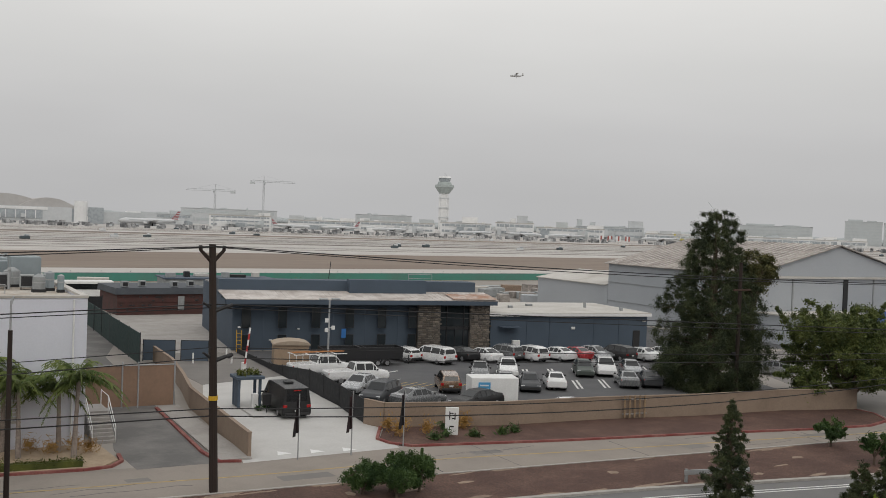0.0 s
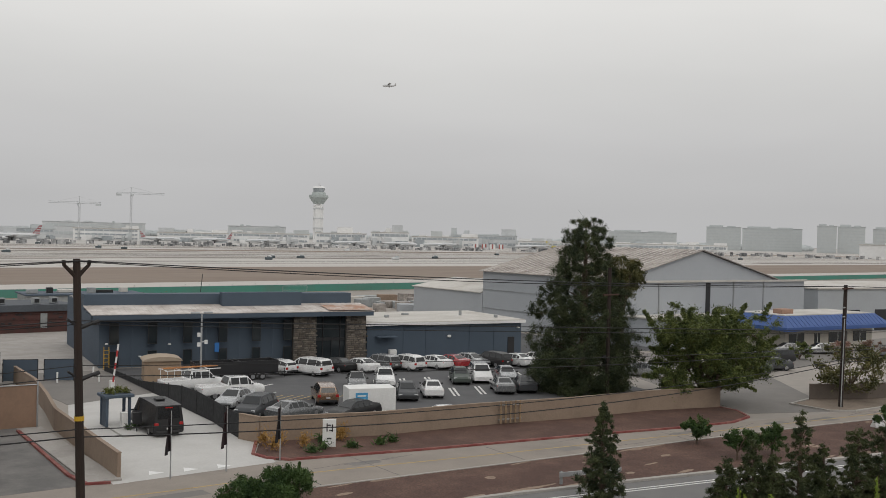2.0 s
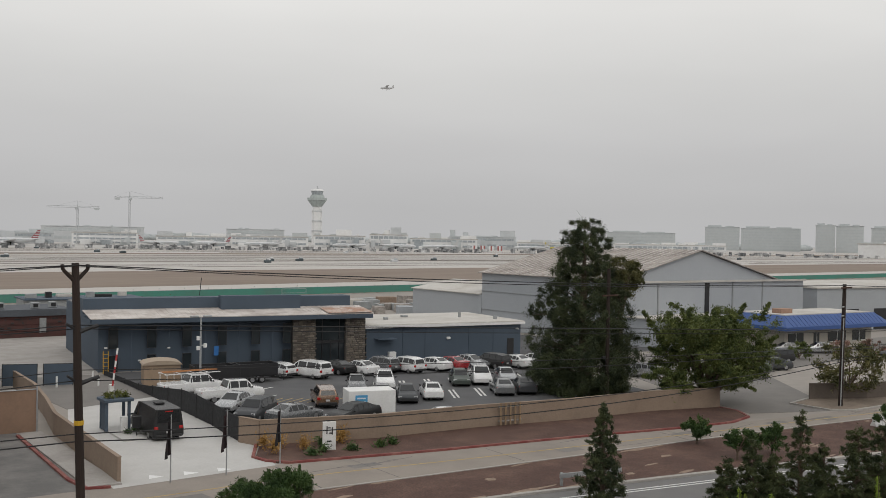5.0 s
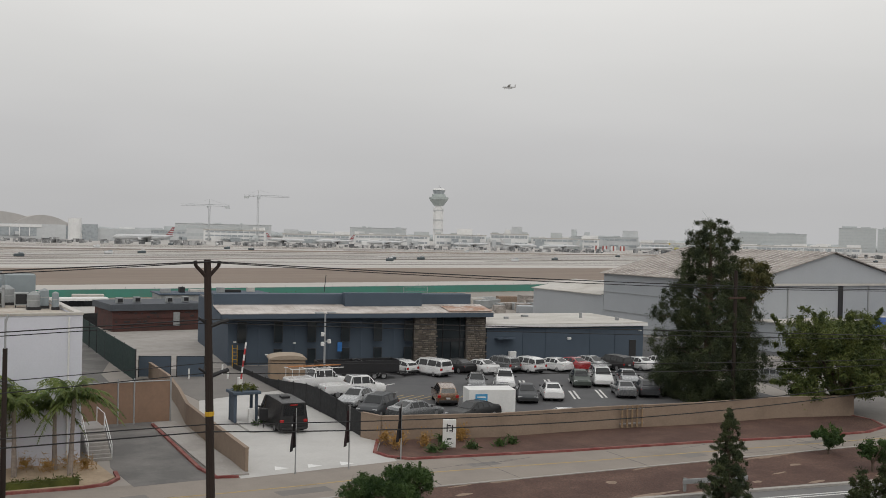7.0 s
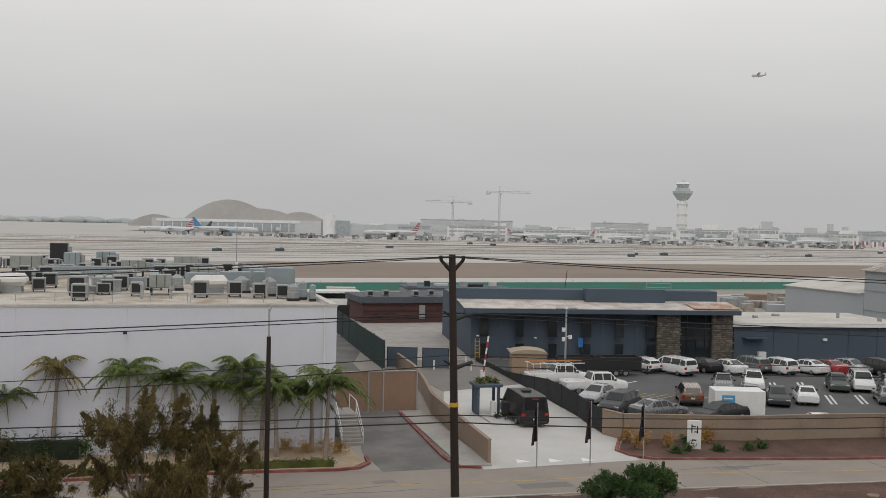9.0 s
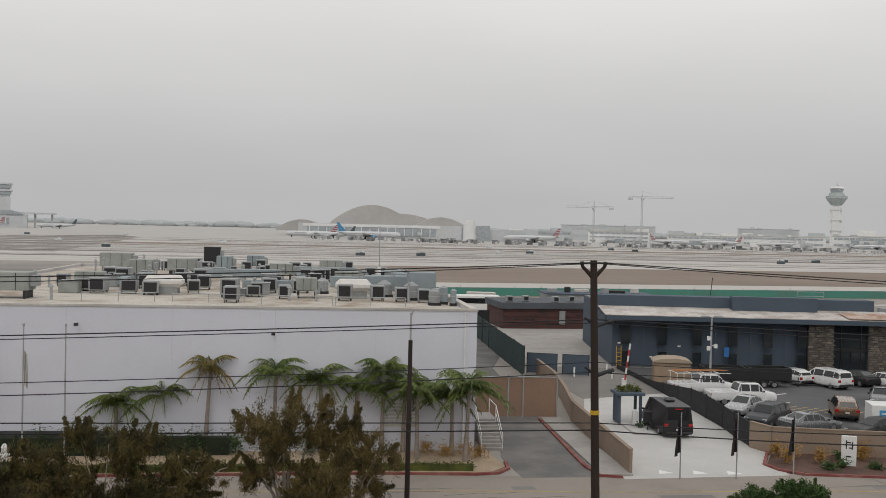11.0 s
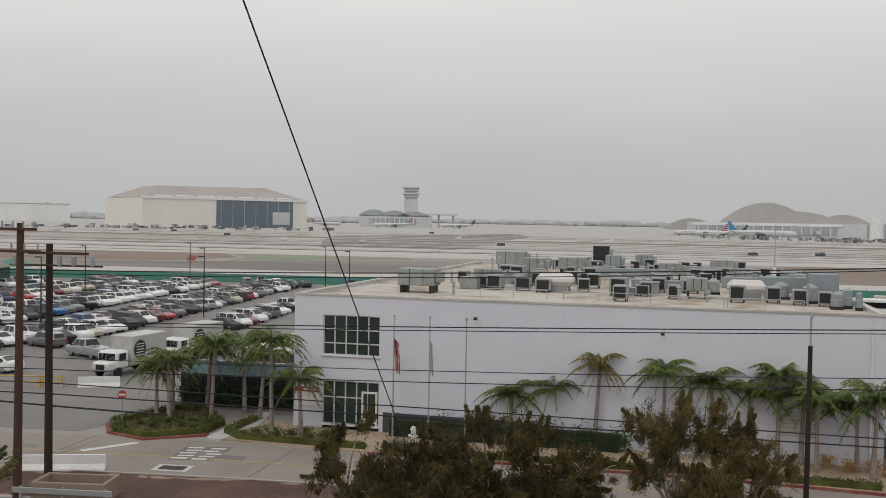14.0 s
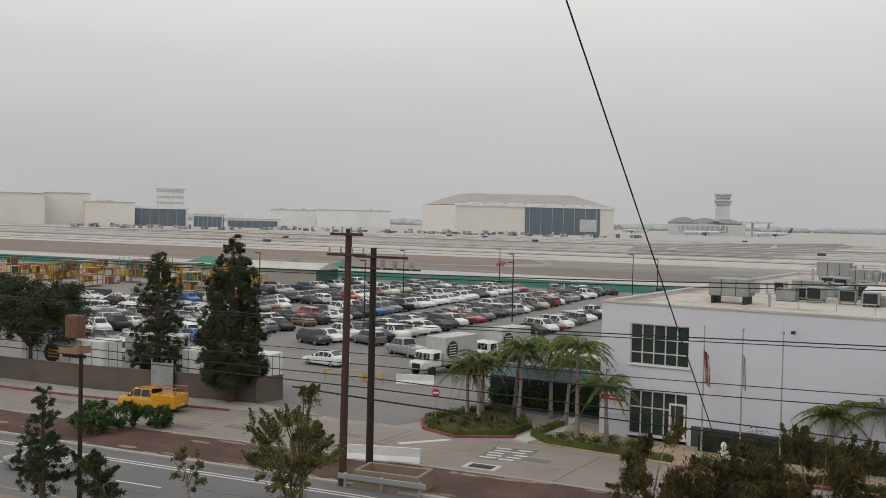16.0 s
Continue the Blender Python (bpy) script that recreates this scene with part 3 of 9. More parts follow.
for x in (1.34, 5.25, 8.95, 12.76, 16.5, 20.1):
    for z0, z1 in ((2.5, 4.68), (0.12, 1.75)):
        w = part("window", boxes(((x, -0.02, (z0 + z1) / 2), (0.95, 0.08, z1 - z0))), GLASS_WINDOW, slate, "narrow dark window")
        part("window_frame", boxes(((x, -0.05, z0), (0.95, 0.08, 0.06)), ((x, -0.05, z1), (0.95, 0.08, 0.06)), ((x - 0.45, -0.05, (z0 + z1) / 2), (0.06, 0.08, z1 - z0)), ((x + 0.45, -0.05, (z0 + z1) / 2), (0.06, 0.08, z1 - z0))), BLACK_PAINT, w)
for x in (3.2, 7.1, 10.9, 14.6, 18.4):
    part("wall_batten", boxes(((x, -0.03, 2.6), (0.09, 0.06, 5.2))), WALL_SLATE, slate)
pillar_parts = []
for x0, x1 in ((20.65, 23.43), (27.02, 29.55)):
    p = part("pillar", boxes((((x0 + x1) / 2, -0.12, 2.65), (x1 - x0 - 0.1, 0.5, 5.2))), material("pillar_mortar", (0.1, 0.09, 0.08), 0.95), slate, "rough stone-clad pillar")
    pillar_parts.append((p, x0, x1))
glazed = part("entrance", boxes(((25.35, 0.1, 2.6), (3.7, 0.1, 5.2))), GLASS_WINDOW, slate, "tall dark glazed entrance")
part("entrance_frame", boxes(((25.35, 0.0, 2.45), (3.7, 0.12, 0.35)), ((24.3, 0.0, 2.6), (0.08, 0.12, 5.2)), ((26.4, 0.0, 2.6), (0.08, 0.12, 5.2)), ((25.35, 0, 1.2), (0.06, 0.12, 2.3))), BLACK_PAINT, glazed)
part("accessible_sign", boxes(((12.1, -0.08, 1.9), (0.5, 0.04, 1.0))), paint("sign_blue", (0.03, 0.16, 0.45), 0.5), slate, "blue wall sign")
for x, z in ((0.6, 2.6), (4.0, 1.2), (7.0, 2.4)):
    part("wall_lamp", boxes(((x, -0.12, z), (0.3, 0.24, 0.14)), bevel=0.03), WHITE_PAINT, slate)
wing = part("low_wing", boxes(((40.4, 7, 2.05), (21.2, 14, 4.1))), WALL_SLATE, slate, "low slate-blue wing")
part("wing_roof", boxes(((40.4, 7.0, 4.2), (21.9, 14.8, 0.14))), ROOF_WHITE, wing, "pale flat wing roof")
part("wing_fascia", boxes(((40.4, -0.46, 4.02), (21.9, 0.12, 0.32))), WHITE_PAINT, wing)
for x, y, sz in ((35, 6, (0.5, 0.5, 0.3)), (39, 9, (0.8, 0.6, 0.25)), (46, 7, (0.3, 0.3, 0.7)), (49, 3, (0.4, 0.4, 0.4))):
    part("roof_vent", boxes(((x, y, 4.27 + sz[2] / 2), sz), bevel=0.03), METAL_DULL, wing)
part("awning", boxes(((32.0, -0.6, 2.6), (2.4, 1.2, 0.12))), WALL_SLATE, wing)
part("condenser", boxes(((32.9, -0.5, 0.6), (0.9, 0.5, 0.9)), bevel=0.04), WHITE_PAINT, wing, "white air-conditioning condenser")
part("wing_lamp", boxes(((40.6, -0.12, 2.4), (0.5, 0.25, 0.3)), bevel=0.05), WHITE_PAINT, wing)
part("wing_lamp", boxes(((50.4, -0.2, 3.3), (0.35, 0.4, 0.2)), bevel=0.05), WHITE_PAINT, wing)
part("door", boxes(((49.5, -0.04, 1.05), (0.95, 0.08, 2.1)), bevel=0.01), BLACK_PAINT, wing, "black metal door")
for x in (34.5, 37.5, 43.5, 47.0):
    part("wall_batten", boxes(((x, -0.03, 2.0), (0.07, 0.06, 3.9))), WALL_SLATE, wing)
part("aerial", rods(((11.5, 5, 7.6), (11.7, 5, 9.6), 0.04)), STEEL_DARK, slate)
part("roof_rail", rods(((21.5, 6, 7.2), (21.5, 6, 8.2), 0.03), ((24.5, 6, 7.2), (24.5, 6, 8.2), 0.03), ((21.5, 6, 8.2), (24.5, 6, 8.2), 0.03), ((21.5, 6, 7.7), (24.5, 6, 7.7), 0.03), n=6), METAL_GREY, slate)
part("side_ladder", rods(((0.35, -0.3, 0), (0.35, -0.12, 2.3), 0.04), ((0.85, -0.3, 0), (0.85, -0.12, 2.3), 0.04), *[((0.35, -0.28 + 0.03 * i, 0.35 + 0.4 * i), (0.85, -0.28 + 0.03 * i, 0.35 + 0.4 * i), 0.03) for i in range(5)], n=6), YELLOW_PAINT, slate, "yellow leaning ladder")

# yard behind the alley and the brick building
single("yard", plate([(35.5, 101), (43, 99.5), (58, 138), (41, 140), (38, 120)], 0.0, 0.03), CONCRETE_WALK, "pale concrete yard beside the slate building", "yard", "structure")
brick_house = thing("brick_building", "low dark-red brick building with a slate parapet", "building", (43.0, 139.8, 0), -3)
part("wall", boxes(((6.6, 5.2, 1.45), (12.6, 10, 2.9))), BRICK, brick_house, "dark red brick wall")
part("parapet", boxes(((6.75, 5.2, 3.35), (13.5, 10.6, 0.9))), material("dark_parapet", (0.085, 0.094, 0.108), 0.85), brick_house, "dark slate parapet")
vg = random.Random(8)
for i in range(26):
    part("wall_vent", boxes(((0.8 + 0.45 * i, 0.17, vg.choice((0.7, 1.35, 2.0, 2.5))), (vg.uniform(0.15, 0.55), 0.08, 0.2))), BLACK_PAINT, brick_house)
part("louvre_panel", boxes(((9.3, 0.16, 1.6), (0.9, 0.1, 2.0))), METAL_DULL, brick_house, "grey louvred panel")
for z in (0.9, 1.75, 2.55):
    part("brick_ledge", boxes(((6.6, 0.17, z), (12.4, 0.08, 0.07))), BRICK, brick_house)
for i, x in enumerate((1.5, 4.2, 8.5, 11.2)):
    part("roof_unit", boxes(((x, 1.2 + i % 2, 4.3), (0.95, 0.95, 0.8)), bevel=0.05), METAL_DULL, brick_house, "sheet-metal roof fan")
    part("roof_unit_grille", boxes(((x, 0.7 + i % 2, 4.3), (0.65, 0.05, 0.5))), BLACK_PAINT, brick_house)
service_shed = thing("service_shed", "long low grey shed with roof vents beyond the brick building", "shed", (56.5, 158, 0), -10)
part("wall", boxes(((9, 4, 1.9), (18, 8, 3.8))), METAL_DULL, service_shed)
part("roof", boxes(((9, 4, 3.9), (18.6, 8.6, 0.2))), WALL_SLATE, service_shed, "dark flat roof")
for i, (x, w, h) in enumerate(((1.2, 1.6, 0.7), (4.0, 0.9, 0.9), (6.6, 2.4, 0.5), (10.2, 1.2, 0.9), (12.4, 2.8, 0.45), (15.8, 1.2, 0.8))):
    part("roof_vent", boxes(((x, 2.5 + i % 3, 4.0 + h / 2), (w, 1.2, h)), bevel=0.06), (METAL_DULL, STEEL_DARK, ROOF_WHITE)[i % 3], service_shed)
white_bus = thing("shuttle_bus", "white shuttle bus parked by the airfield fence", "bus", (45.8, 166.5, 0.0), -8)
part("body", boxes(((0, 0, 1.75), (9.5, 2.4, 2.6)), bevel=0.15), WHITE_PAINT, white_bus)
part("windows", boxes(((0, -1.21, 2.1), (8.6, 0.03, 0.9)), ((4.76, 0, 2.0), (0.03, 2.0, 1.1))), GLASS_CAR, white_bus)
for x in (-3, 3):
    for sy in (1, -1):
        part("wheel", rods(((0, -0.14, 0), (0, 0.14, 0), 0.45), n=14), RUBBER, white_bus).location = (x, sy * 1.1, 0.45)

# ---- hangar and its neighbours ----
hangar = thing("old_hangar", "grey sheet-clad hangar with a patched gable roof", "hangar", (112, 87.6, 0), -7.6)
bm = bmesh.new()
prism(bm, [(0, 0), (34, 0), (34, 31.2), (0, 31.2)], 0, 9)
part("wall", bm, WALL_GREY, hangar, "grey corrugated walls")
bm = bmesh.new()
prof = [(0, 9.0), (17, 13.2), (34, 9.0)]
fa, fb = [[bm.verts.new((x, y, z)) for x, z in prof] for y in (0.02, 31.1)]
for f in (fa, fb):
    bm.faces.new(f)
for i in range(3):
    bm.faces.new((fa[i], fa[(i + 1) % 3], fb[(i + 1) % 3], fb[i]))
part("gable", bm, WALL_GREY, hangar, "grey gable")
for s, nm in ((0, "left"), (1, "right")):
    bm = bmesh.new()
    x0, x1 = (-0.6, 17.0) if s == 0 else (17.0, 34.6)
    z0, z1 = (8.9, 13.3) if s == 0 else (13.3, 8.9)
    vs = [bm.verts.new(p) for p in ((x0, -0.5, z0), (x1, -0.5, z1), (x1, 31.7, z1), (x0, 31.7, z0), (x0, -0.5, z0 + .12), (x1, -0.5, z1 + .12), (x1, 31.7, z1 + .12), (x0, 31.7, z0 + .12))]
    for f in ((0, 1, 2, 3), (7, 6, 5, 4), (0, 4, 5, 1), (1, 5, 6, 2), (2, 6, 7, 3), (3, 7, 4, 0)):
        bm.faces.new([vs[i] for i in f])
    slope = part("roof_slope", bm, ROOF_OLD, hangar, "patched weathered roof sheets")
    ribs = mesh_of("roof_rib", boxes(((0, 0, 0), (math.hypot(17.6, 4.4), 0.12, 0.08))), ROOF_METAL)
    for i in range(26):
        ob = part("roof_rib", ribs, None, hangar)
        ob.matrix_basis = pose((x0 + x1) / 2, 0.4 + 1.2 * i, (z0 + z1) / 2 + 0.15, 0, -14 if s == 0 else 14, 0)
part("eave_gutter", boxes(((20.9, -0.25, 8.75), (42.2, 0.35, 0.3))), ROOF_WHITE, hangar, "pale gutter")
part("lean_to", boxes(((37.9, 4.02, 4.3), (7.8, 8, 8.6))), WALL_GREY, hangar, "grey lean-to bay")
for x in (8.2, 18.6, 24.4, 31.5):
    part("door_track", boxes(((x, -0.06, 4.3), (0.25 if x != 18.6 else 0.9, 0.12, 8.4))), STEEL_DARK if x == 18.6 else METAL_DULL, hangar)
part("front_shed", boxes(((9.5, -4, 1.9), (15, 8, 3.8))), WALL_GREY, hangar, "low grey shed")
part("front_shed_roof", boxes(((9.5, -4.2, 3.95), (15.8, 8.8, 0.16))), ROOF_WHITE, hangar, "pale shed roof")
for x in (4, 9, 14):
    part("shed_window", boxes(((x, -8.03, 2.2), (1.4, 0.06, 0.9))), GLASS_WINDOW, hangar)
annex = part("annex", boxes(((4.5, 41.7, 2.65), (9.0, 20.8, 5.3))), WALL_GREY, hangar, "grey side annex")
bm = bmesh.new()
prism(bm, [(-0.3, 31.75), (9.2, 31.75), (9.2, 52.4), (-0.3, 52.4)], 5.31, [5.45, 7.0, 7.0, 5.45])
part("annex_roof", bm, ROOF_WHITE, hangar, "white sloping annex roof")
for z in (3.0, 6.0):
    part("wall_girt", boxes(((-0.05, 15.6, z), (0.1, 31.2, 0.1))), METAL_DULL, hangar)

blue_house = thing("blue_roofed_building", "low cream building with a bright blue mansard roof", "building", (124.4, 68.9, 0), -9.5)
part("wall", boxes(((10.8, 5.2, 1.45), (19.2, 8, 2.9))), material("cream_stucco", (0.42, 0.39, 0.34), 0.9, 0.06, 6, 0.3), blue_house, "cream walls")
bm = bmesh.new()
lo = [bm.verts.new(p) for p in ((-0.6, -0.6, 2.9), (22.2, -0.6, 2.9), (22.2, 11, 2.9), (-0.6, 11, 2.9))]
mid = [bm.verts.new(p) for p in ((-0.6, -0.6, 3.4), (22.2, -0.6, 3.4), (22.2, 11, 3.4), (-0.6, 11, 3.4))]
hi = [bm.verts.new(p) for p in ((0.9, 1.0, 4.8), (20.7, 1.0, 4.8), (20.7, 9.4, 4.8), (0.9, 9.4, 4.8))]
bm.faces.new(lo[::-1]), bm.faces.new(hi)
for a, b in ((lo, mid), (mid, hi)):
    for i in range(4):
        bm.faces.new((a[i], a[(i + 1) % 4], b[(i + 1) % 4], b[i]))
part("mansard_roof", bm, BLUE_ROOF, blue_house, "bright blue metal mansard roof")
part("roof_top", boxes(((10.8, 5.2, 4.86), (19.0, 7.8, 0.1))), ROOF_WHITE, blue_house, "white flat roof top")
part("roof_unit", boxes(((4.2, 4, 5.2), (2.4, 1.6, 0.7)), bevel=0.05), material("rusty_unit", (0.35, 0.22, 0.16), 0.8), blue_house, "rusty roof unit")
seam = mesh_of("roof_seam", boxes(((0, 0, 0), (0.06, 2.1, 0.06))), BLUE_ROOF)
for i in range(24):
    part("roof_seam", seam, None, blue_house).matrix_basis = pose(0.9 + 0.86 * i, 0.2, 4.12, 41, 0, 0)
for x0, x1, z0, z1 in ((2.0, 5.2, 0.9, 2.4), (7.4, 8.6, 0.0, 2.3), (10.5, 14.5, 0.9, 2.4), (16, 19, 0.9, 2.4)):
    w = part("window", boxes((((x0 + x1) / 2, 1.18, (z0 + z1) / 2), (x1 - x0, 0.06, z1 - z0))), GLASS_WINDOW, blue_house, "dark window under the blue eave")
    part("window_frame", boxes((((x0 + x1) / 2, 1.14, z0), (x1 - x0, 0.06, 0.06)), (((x0 + x1) / 2, 1.14, z1), (x1 - x0, 0.06, 0.06)), (((x0 + x1) / 2, 1.14, (z0 + z1) / 2), (0.06, 0.06, z1 - z0))), WHITE_PAINT, w)
far_store = thing("white_warehouse", "grey-white warehouse with a pale flat roof", "building", (158, 82, 0), -14)
part("wall", boxes(((22, 12, 3.6), (44, 24, 7.2))), material("pale_warehouse", (0.36, 0.38, 0.40), 0.8, 0.05, 4, 0.2), far_store)
part("roof", boxes(((22, 12, 7.3), (44.6, 24.6, 0.2))), ROOF_WHITE, far_store, "white roof")
for x in (8, 16, 26):
    part("dock_door", boxes(((x, -0.03, 1.9), (4.2, 0.06, 3.6))), STEEL_DARK, far_store, "dark roller door")
for x, y, sx, sy, sz in ((150, 104, 14, 8, 5.5), (186, 96, 24, 14, 6.0), (168, 112, 10, 7, 7.0)):
    st = thing("storage_shed", "low pale shed behind the hangar", "shed", (x, y, 0), -12, "sheds behind the hangar")
    part("wall", boxes(((0, 0, sz / 2), (sx, sy, sz))), WALL_GREY, st)
    part("roof", boxes(((0, 0, sz + 0.1), (sx + 0.6, sy + 0.6, 0.2))), ROOF_WHITE, st)
# clutter between the wing and the hangar
rnd = random.Random(3)
for i in range(44):
    x, y = 100 + rnd.uniform(0, 44), 144 + rnd.uniform(0, 40)
    sx, sy, sz = rnd.uniform(2, 6), rnd.uniform(2, 3), rnd.uniform(0.6, 1.7)
    single("storage_container", boxes(((0, 0, sz / 2), (sx, sy, sz)), bevel=0.06), rnd.choice([METAL_DULL, WALL_GREY, ROOF_OLD, ROOF_WHITE, ROOF_OLD, DIRT]), "stored steel container in the yard behind", "container", group="containers in the back yard", at=pose(x, y, 0, 0, 0, -14 + rnd.uniform(-20, 20)))
for i in range(12):
    x, y = 46 + rnd.uniform(0, 40), 146 + rnd.uniform(0, 40)
    sx, sy, sz = rnd.uniform(2, 7), rnd.uniform(2, 3), rnd.uniform(1.6, 3.0)
    single("storage_container", boxes(((0, 0, sz / 2), (sx, sy, sz)), bevel=0.06), rnd.choice([METAL_DULL, STEEL_DARK, ROOF_WHITE]), "grey stored unit in the yard behind", "container", group="containers in the back yard", at=pose(x, y, 0, 0, 0, rnd.uniform(-20, 20)))

# ---- walls, fences and gates ----


def block_wall(name, points, height, mat, label, thick=0.2, cap=True):
    w = thing(name, label, "wall", kind="")
    part("courses", ribbon(points, thick, 0.0, height), mat, w)
    if cap:
        part("coping", ribbon(points, thick + 0.06, height, height + 0.07), mat, w)
    return w


lot_wall = block_wall("block_wall", [(37.3, 59.6), (45.2, 56.6), (53.8, 55.2), (62.2, 53.0), (70.8, 51.6), (77.6, 49.2)], 1.75, BLOCK_TAN, "tan block wall round the dark parking lot")
block_wall("block_wall", [(36.9, 61.6), (37.3, 59.6)], 1.75, BLOCK_TAN, "short tan end of the block wall")
lean = thing("pallet", "old timber pallet leaning on the tan wall", "pallet", (56.4, 54.3, 0.1), -12)
for i in range(5):
    part("slat", boxes(((-0.9 + 0.45 * i, -0.15, 0.95), (0.14, 0.06, 1.7)), bevel=0.01), material("old_pallet_wood", (0.3, 0.21, 0.13), 0.9, 0.2, 10, 1), lean)
for z in (0.4, 1.5):
    part("rail", boxes(((0, -0.1, z), (2.2, 0.06, 0.12)), bevel=0.01), ROOF_OLD, lean)
black_fence = thing("screened_fence", "black screened fence between driveway and parking lot", "fence")
FENCE_RUN = ((36.9, 61.7, 1.72), (37.6, 65.0, 1.72), (38.4, 68.0, 1.70), (39.0, 71.7, 1.84), (39.6, 75.3, 1.76), (40.3, 79.0, 1.37), (41.0, 83.3, 0.94), (41.7, 87.6, 0.55), (42.4, 92.0, 0.50), (43.2, 98.5, 0.50))
for (x0, y0, h0), (x1, y1, h1) in zip(FENCE_RUN, FENCE_RUN[1:]):
    part("screen", plate([(x0, y0), (x1, y1), (x1 + 0.06, y1 - 0.01), (x0 + 0.06, y0 - 0.01)], 0.05, [h0, h1, h1, h0]), BLACK_SCREEN, black_fence, "black mesh screen")
for x, y, h in FENCE_RUN:
    part("post", rods(((x, y, 0), (x, y, h + 0.1), 0.05), n=6), STEEL_DARK, black_fence)
drive_wall = block_wall("block_wall", [(25.4, 55.6), (26.4, 62), (28.0, 72), (30.0, 79), (32.0, 87), (33.3, 95.6)], 1.5, BLOCK_TAN, "stepped tan block wall between alley and driveway")
green_fence = thing("screened_fence", "dark green screened fence beside the white building", "fence")
part("screen", ribbon([(31.4, 94), (33.4, 109), (35.7, 125), (37.6, 140)], 0.06, 0.1, 3.0), DARK_SCREEN, green_fence, "dark green mesh screen")
for i in range(9):
    k = i / 8
    part("post", rods(((31.4 + 6.2 * k, 94 + 46 * k, 0), (31.4 + 6.2 * k, 94 + 46 * k, 3.1), 0.05), n=6), STEEL_DARK, green_fence)
for x, y, turn, w in ((33.94, 95.98, -25, 3.0), (37.0, 94.55, -25, 2.6)):
    gate = thing("yard_gate", "dark slate screened yard gate standing ajar", "gate", (x, y, 0), turn, "yard gates")
    part("panel", boxes(((0, 0, 1.05), (w, 0.08, 1.95))), WALL_SLATE, gate)
    part("frame", rods(((-w / 2, 0, 0), (-w / 2, 0, 2.1), 0.05), ((w / 2, 0, 0), (w / 2, 0, 2.1), 0.05), ((-w / 2, 0, 2.05), (w / 2, 0, 2.05), 0.04)), STEEL_DARK, gate)
    for hz in (0.5, 1.6):
        part("hinge", boxes(((-w / 2, -0.06, hz), (0.12, 0.06, 0.1))), STEEL_DARK, gate)
service_gate = thing("service_gate", "black screened gate beside the brick building", "gate", (39.6, 140.6, 0), -3)
part("panel", boxes(((0, 0, 1.35), (3.6, 0.08, 2.5))), BLACK_SCREEN, service_gate)
part("post", rods(((-1.8, 0, 0), (-1.8, 0, 2.8), 0.06)), STEEL_DARK, service_gate)
part("post", rods(((1.8, 0, 0), (1.8, 0, 2.8), 0.06)), STEEL_DARK, service_gate)
tan_gate = thing("alley_gate", "tan screened chain-link gate across the alley", "gate", (20.0, 74.3, 0), -8)
TAN_SCREEN = material("tan_screen", (0.26, 0.17, 0.12), 0.9, 0.08, 4, 0.4, 0.05)
for x0, x1 in ((0, 3.4), (3.5, 7.2)):
    part("screen", boxes((((x0 + x1) / 2, 0, 1.6), (x1 - x0, 0.05, 3.0))), TAN_SCREEN, tan_gate, "tan mesh screen")
for x in (0, 3.45, 4.6, 7.25):
    part("post", rods(((x, -0.06, 0), (x, -0.06, 3.4), 0.06)), METAL_GREY, tan_gate)
part("top_rail", rods(((0, -0.05, 3.15), (7.2, -0.05, 3.15), 0.04)), METAL_GREY, tan_gate)
stair = thing("outside_stair", "pale concrete steps with a white handrail", "stair", (18.2, 62.8, 0), -6)
for i in range(8):
    part("step", boxes(((0.75, 0.4 + 0.32 * i, 0.09 + 0.18 * i), (1.4, 0.36, 0.18)), bevel=0.01), CONCRETE_WALK, stair)
part("landing", boxes(((0.75, 4.2, 1.45), (1.5, 2.6, 0.18))), CONCRETE_WALK, stair)
for x in (0.05, 1.45):
    part("handrail", rods(((x, 0.3, 0), (x, 0.3, 1.0), 0.03), ((x, 0.3, 1.0), (x, 2.9, 2.5), 0.03), ((x, 2.9, 1.4), (x, 2.9, 2.5), 0.03), ((x, 2.9, 2.5), (x, 5.4, 2.5), 0.03), ((x, 5.4, 1.4), (x, 5.4, 2.5), 0.03), ((x, 0.3, 0.55), (x, 2.9, 2.0), 0.02), n=6), WHITE_PAINT, stair, "white tubular handrail")
part("landing_pier", boxes(((0.75, 4.2, 0.68), (1.3, 2.4, 1.36))), CONCRETE_WALK, stair)

block_wall("block_wall", [(-150, 59.6), (-75, 61.4), (-60.5, 61.9), (-52, 62.9), (-46, 63.8), (-45.5, 66.5)], 1.9, BLOCK_BROWN, "long brown block wall of the car park")
block_wall("block_wall", [(88.6, 46.6), (93.4, 43.4), (101.5, 41.6)], 1.5, BLOCK_BROWN, "short brown block wall behind the verge")
site_gate = thing("site_gate", "pale screened gate in the brown wall", "gate", (-53.9, 62.2, 0), 8)
part("panel", boxes(((0, 0, 1.5), (1.9, 0.08, 2.4))), METAL_DULL, site_gate)
part("post", rods(((-0.95, 0, 0), (-0.95, 0, 3.0), 0.05)), METAL_GREY, site_gate)
part("post", rods(((0.95, 0, 0), (0.95, 0, 3.0), 0.05)), METAL_GREY, site_gate)


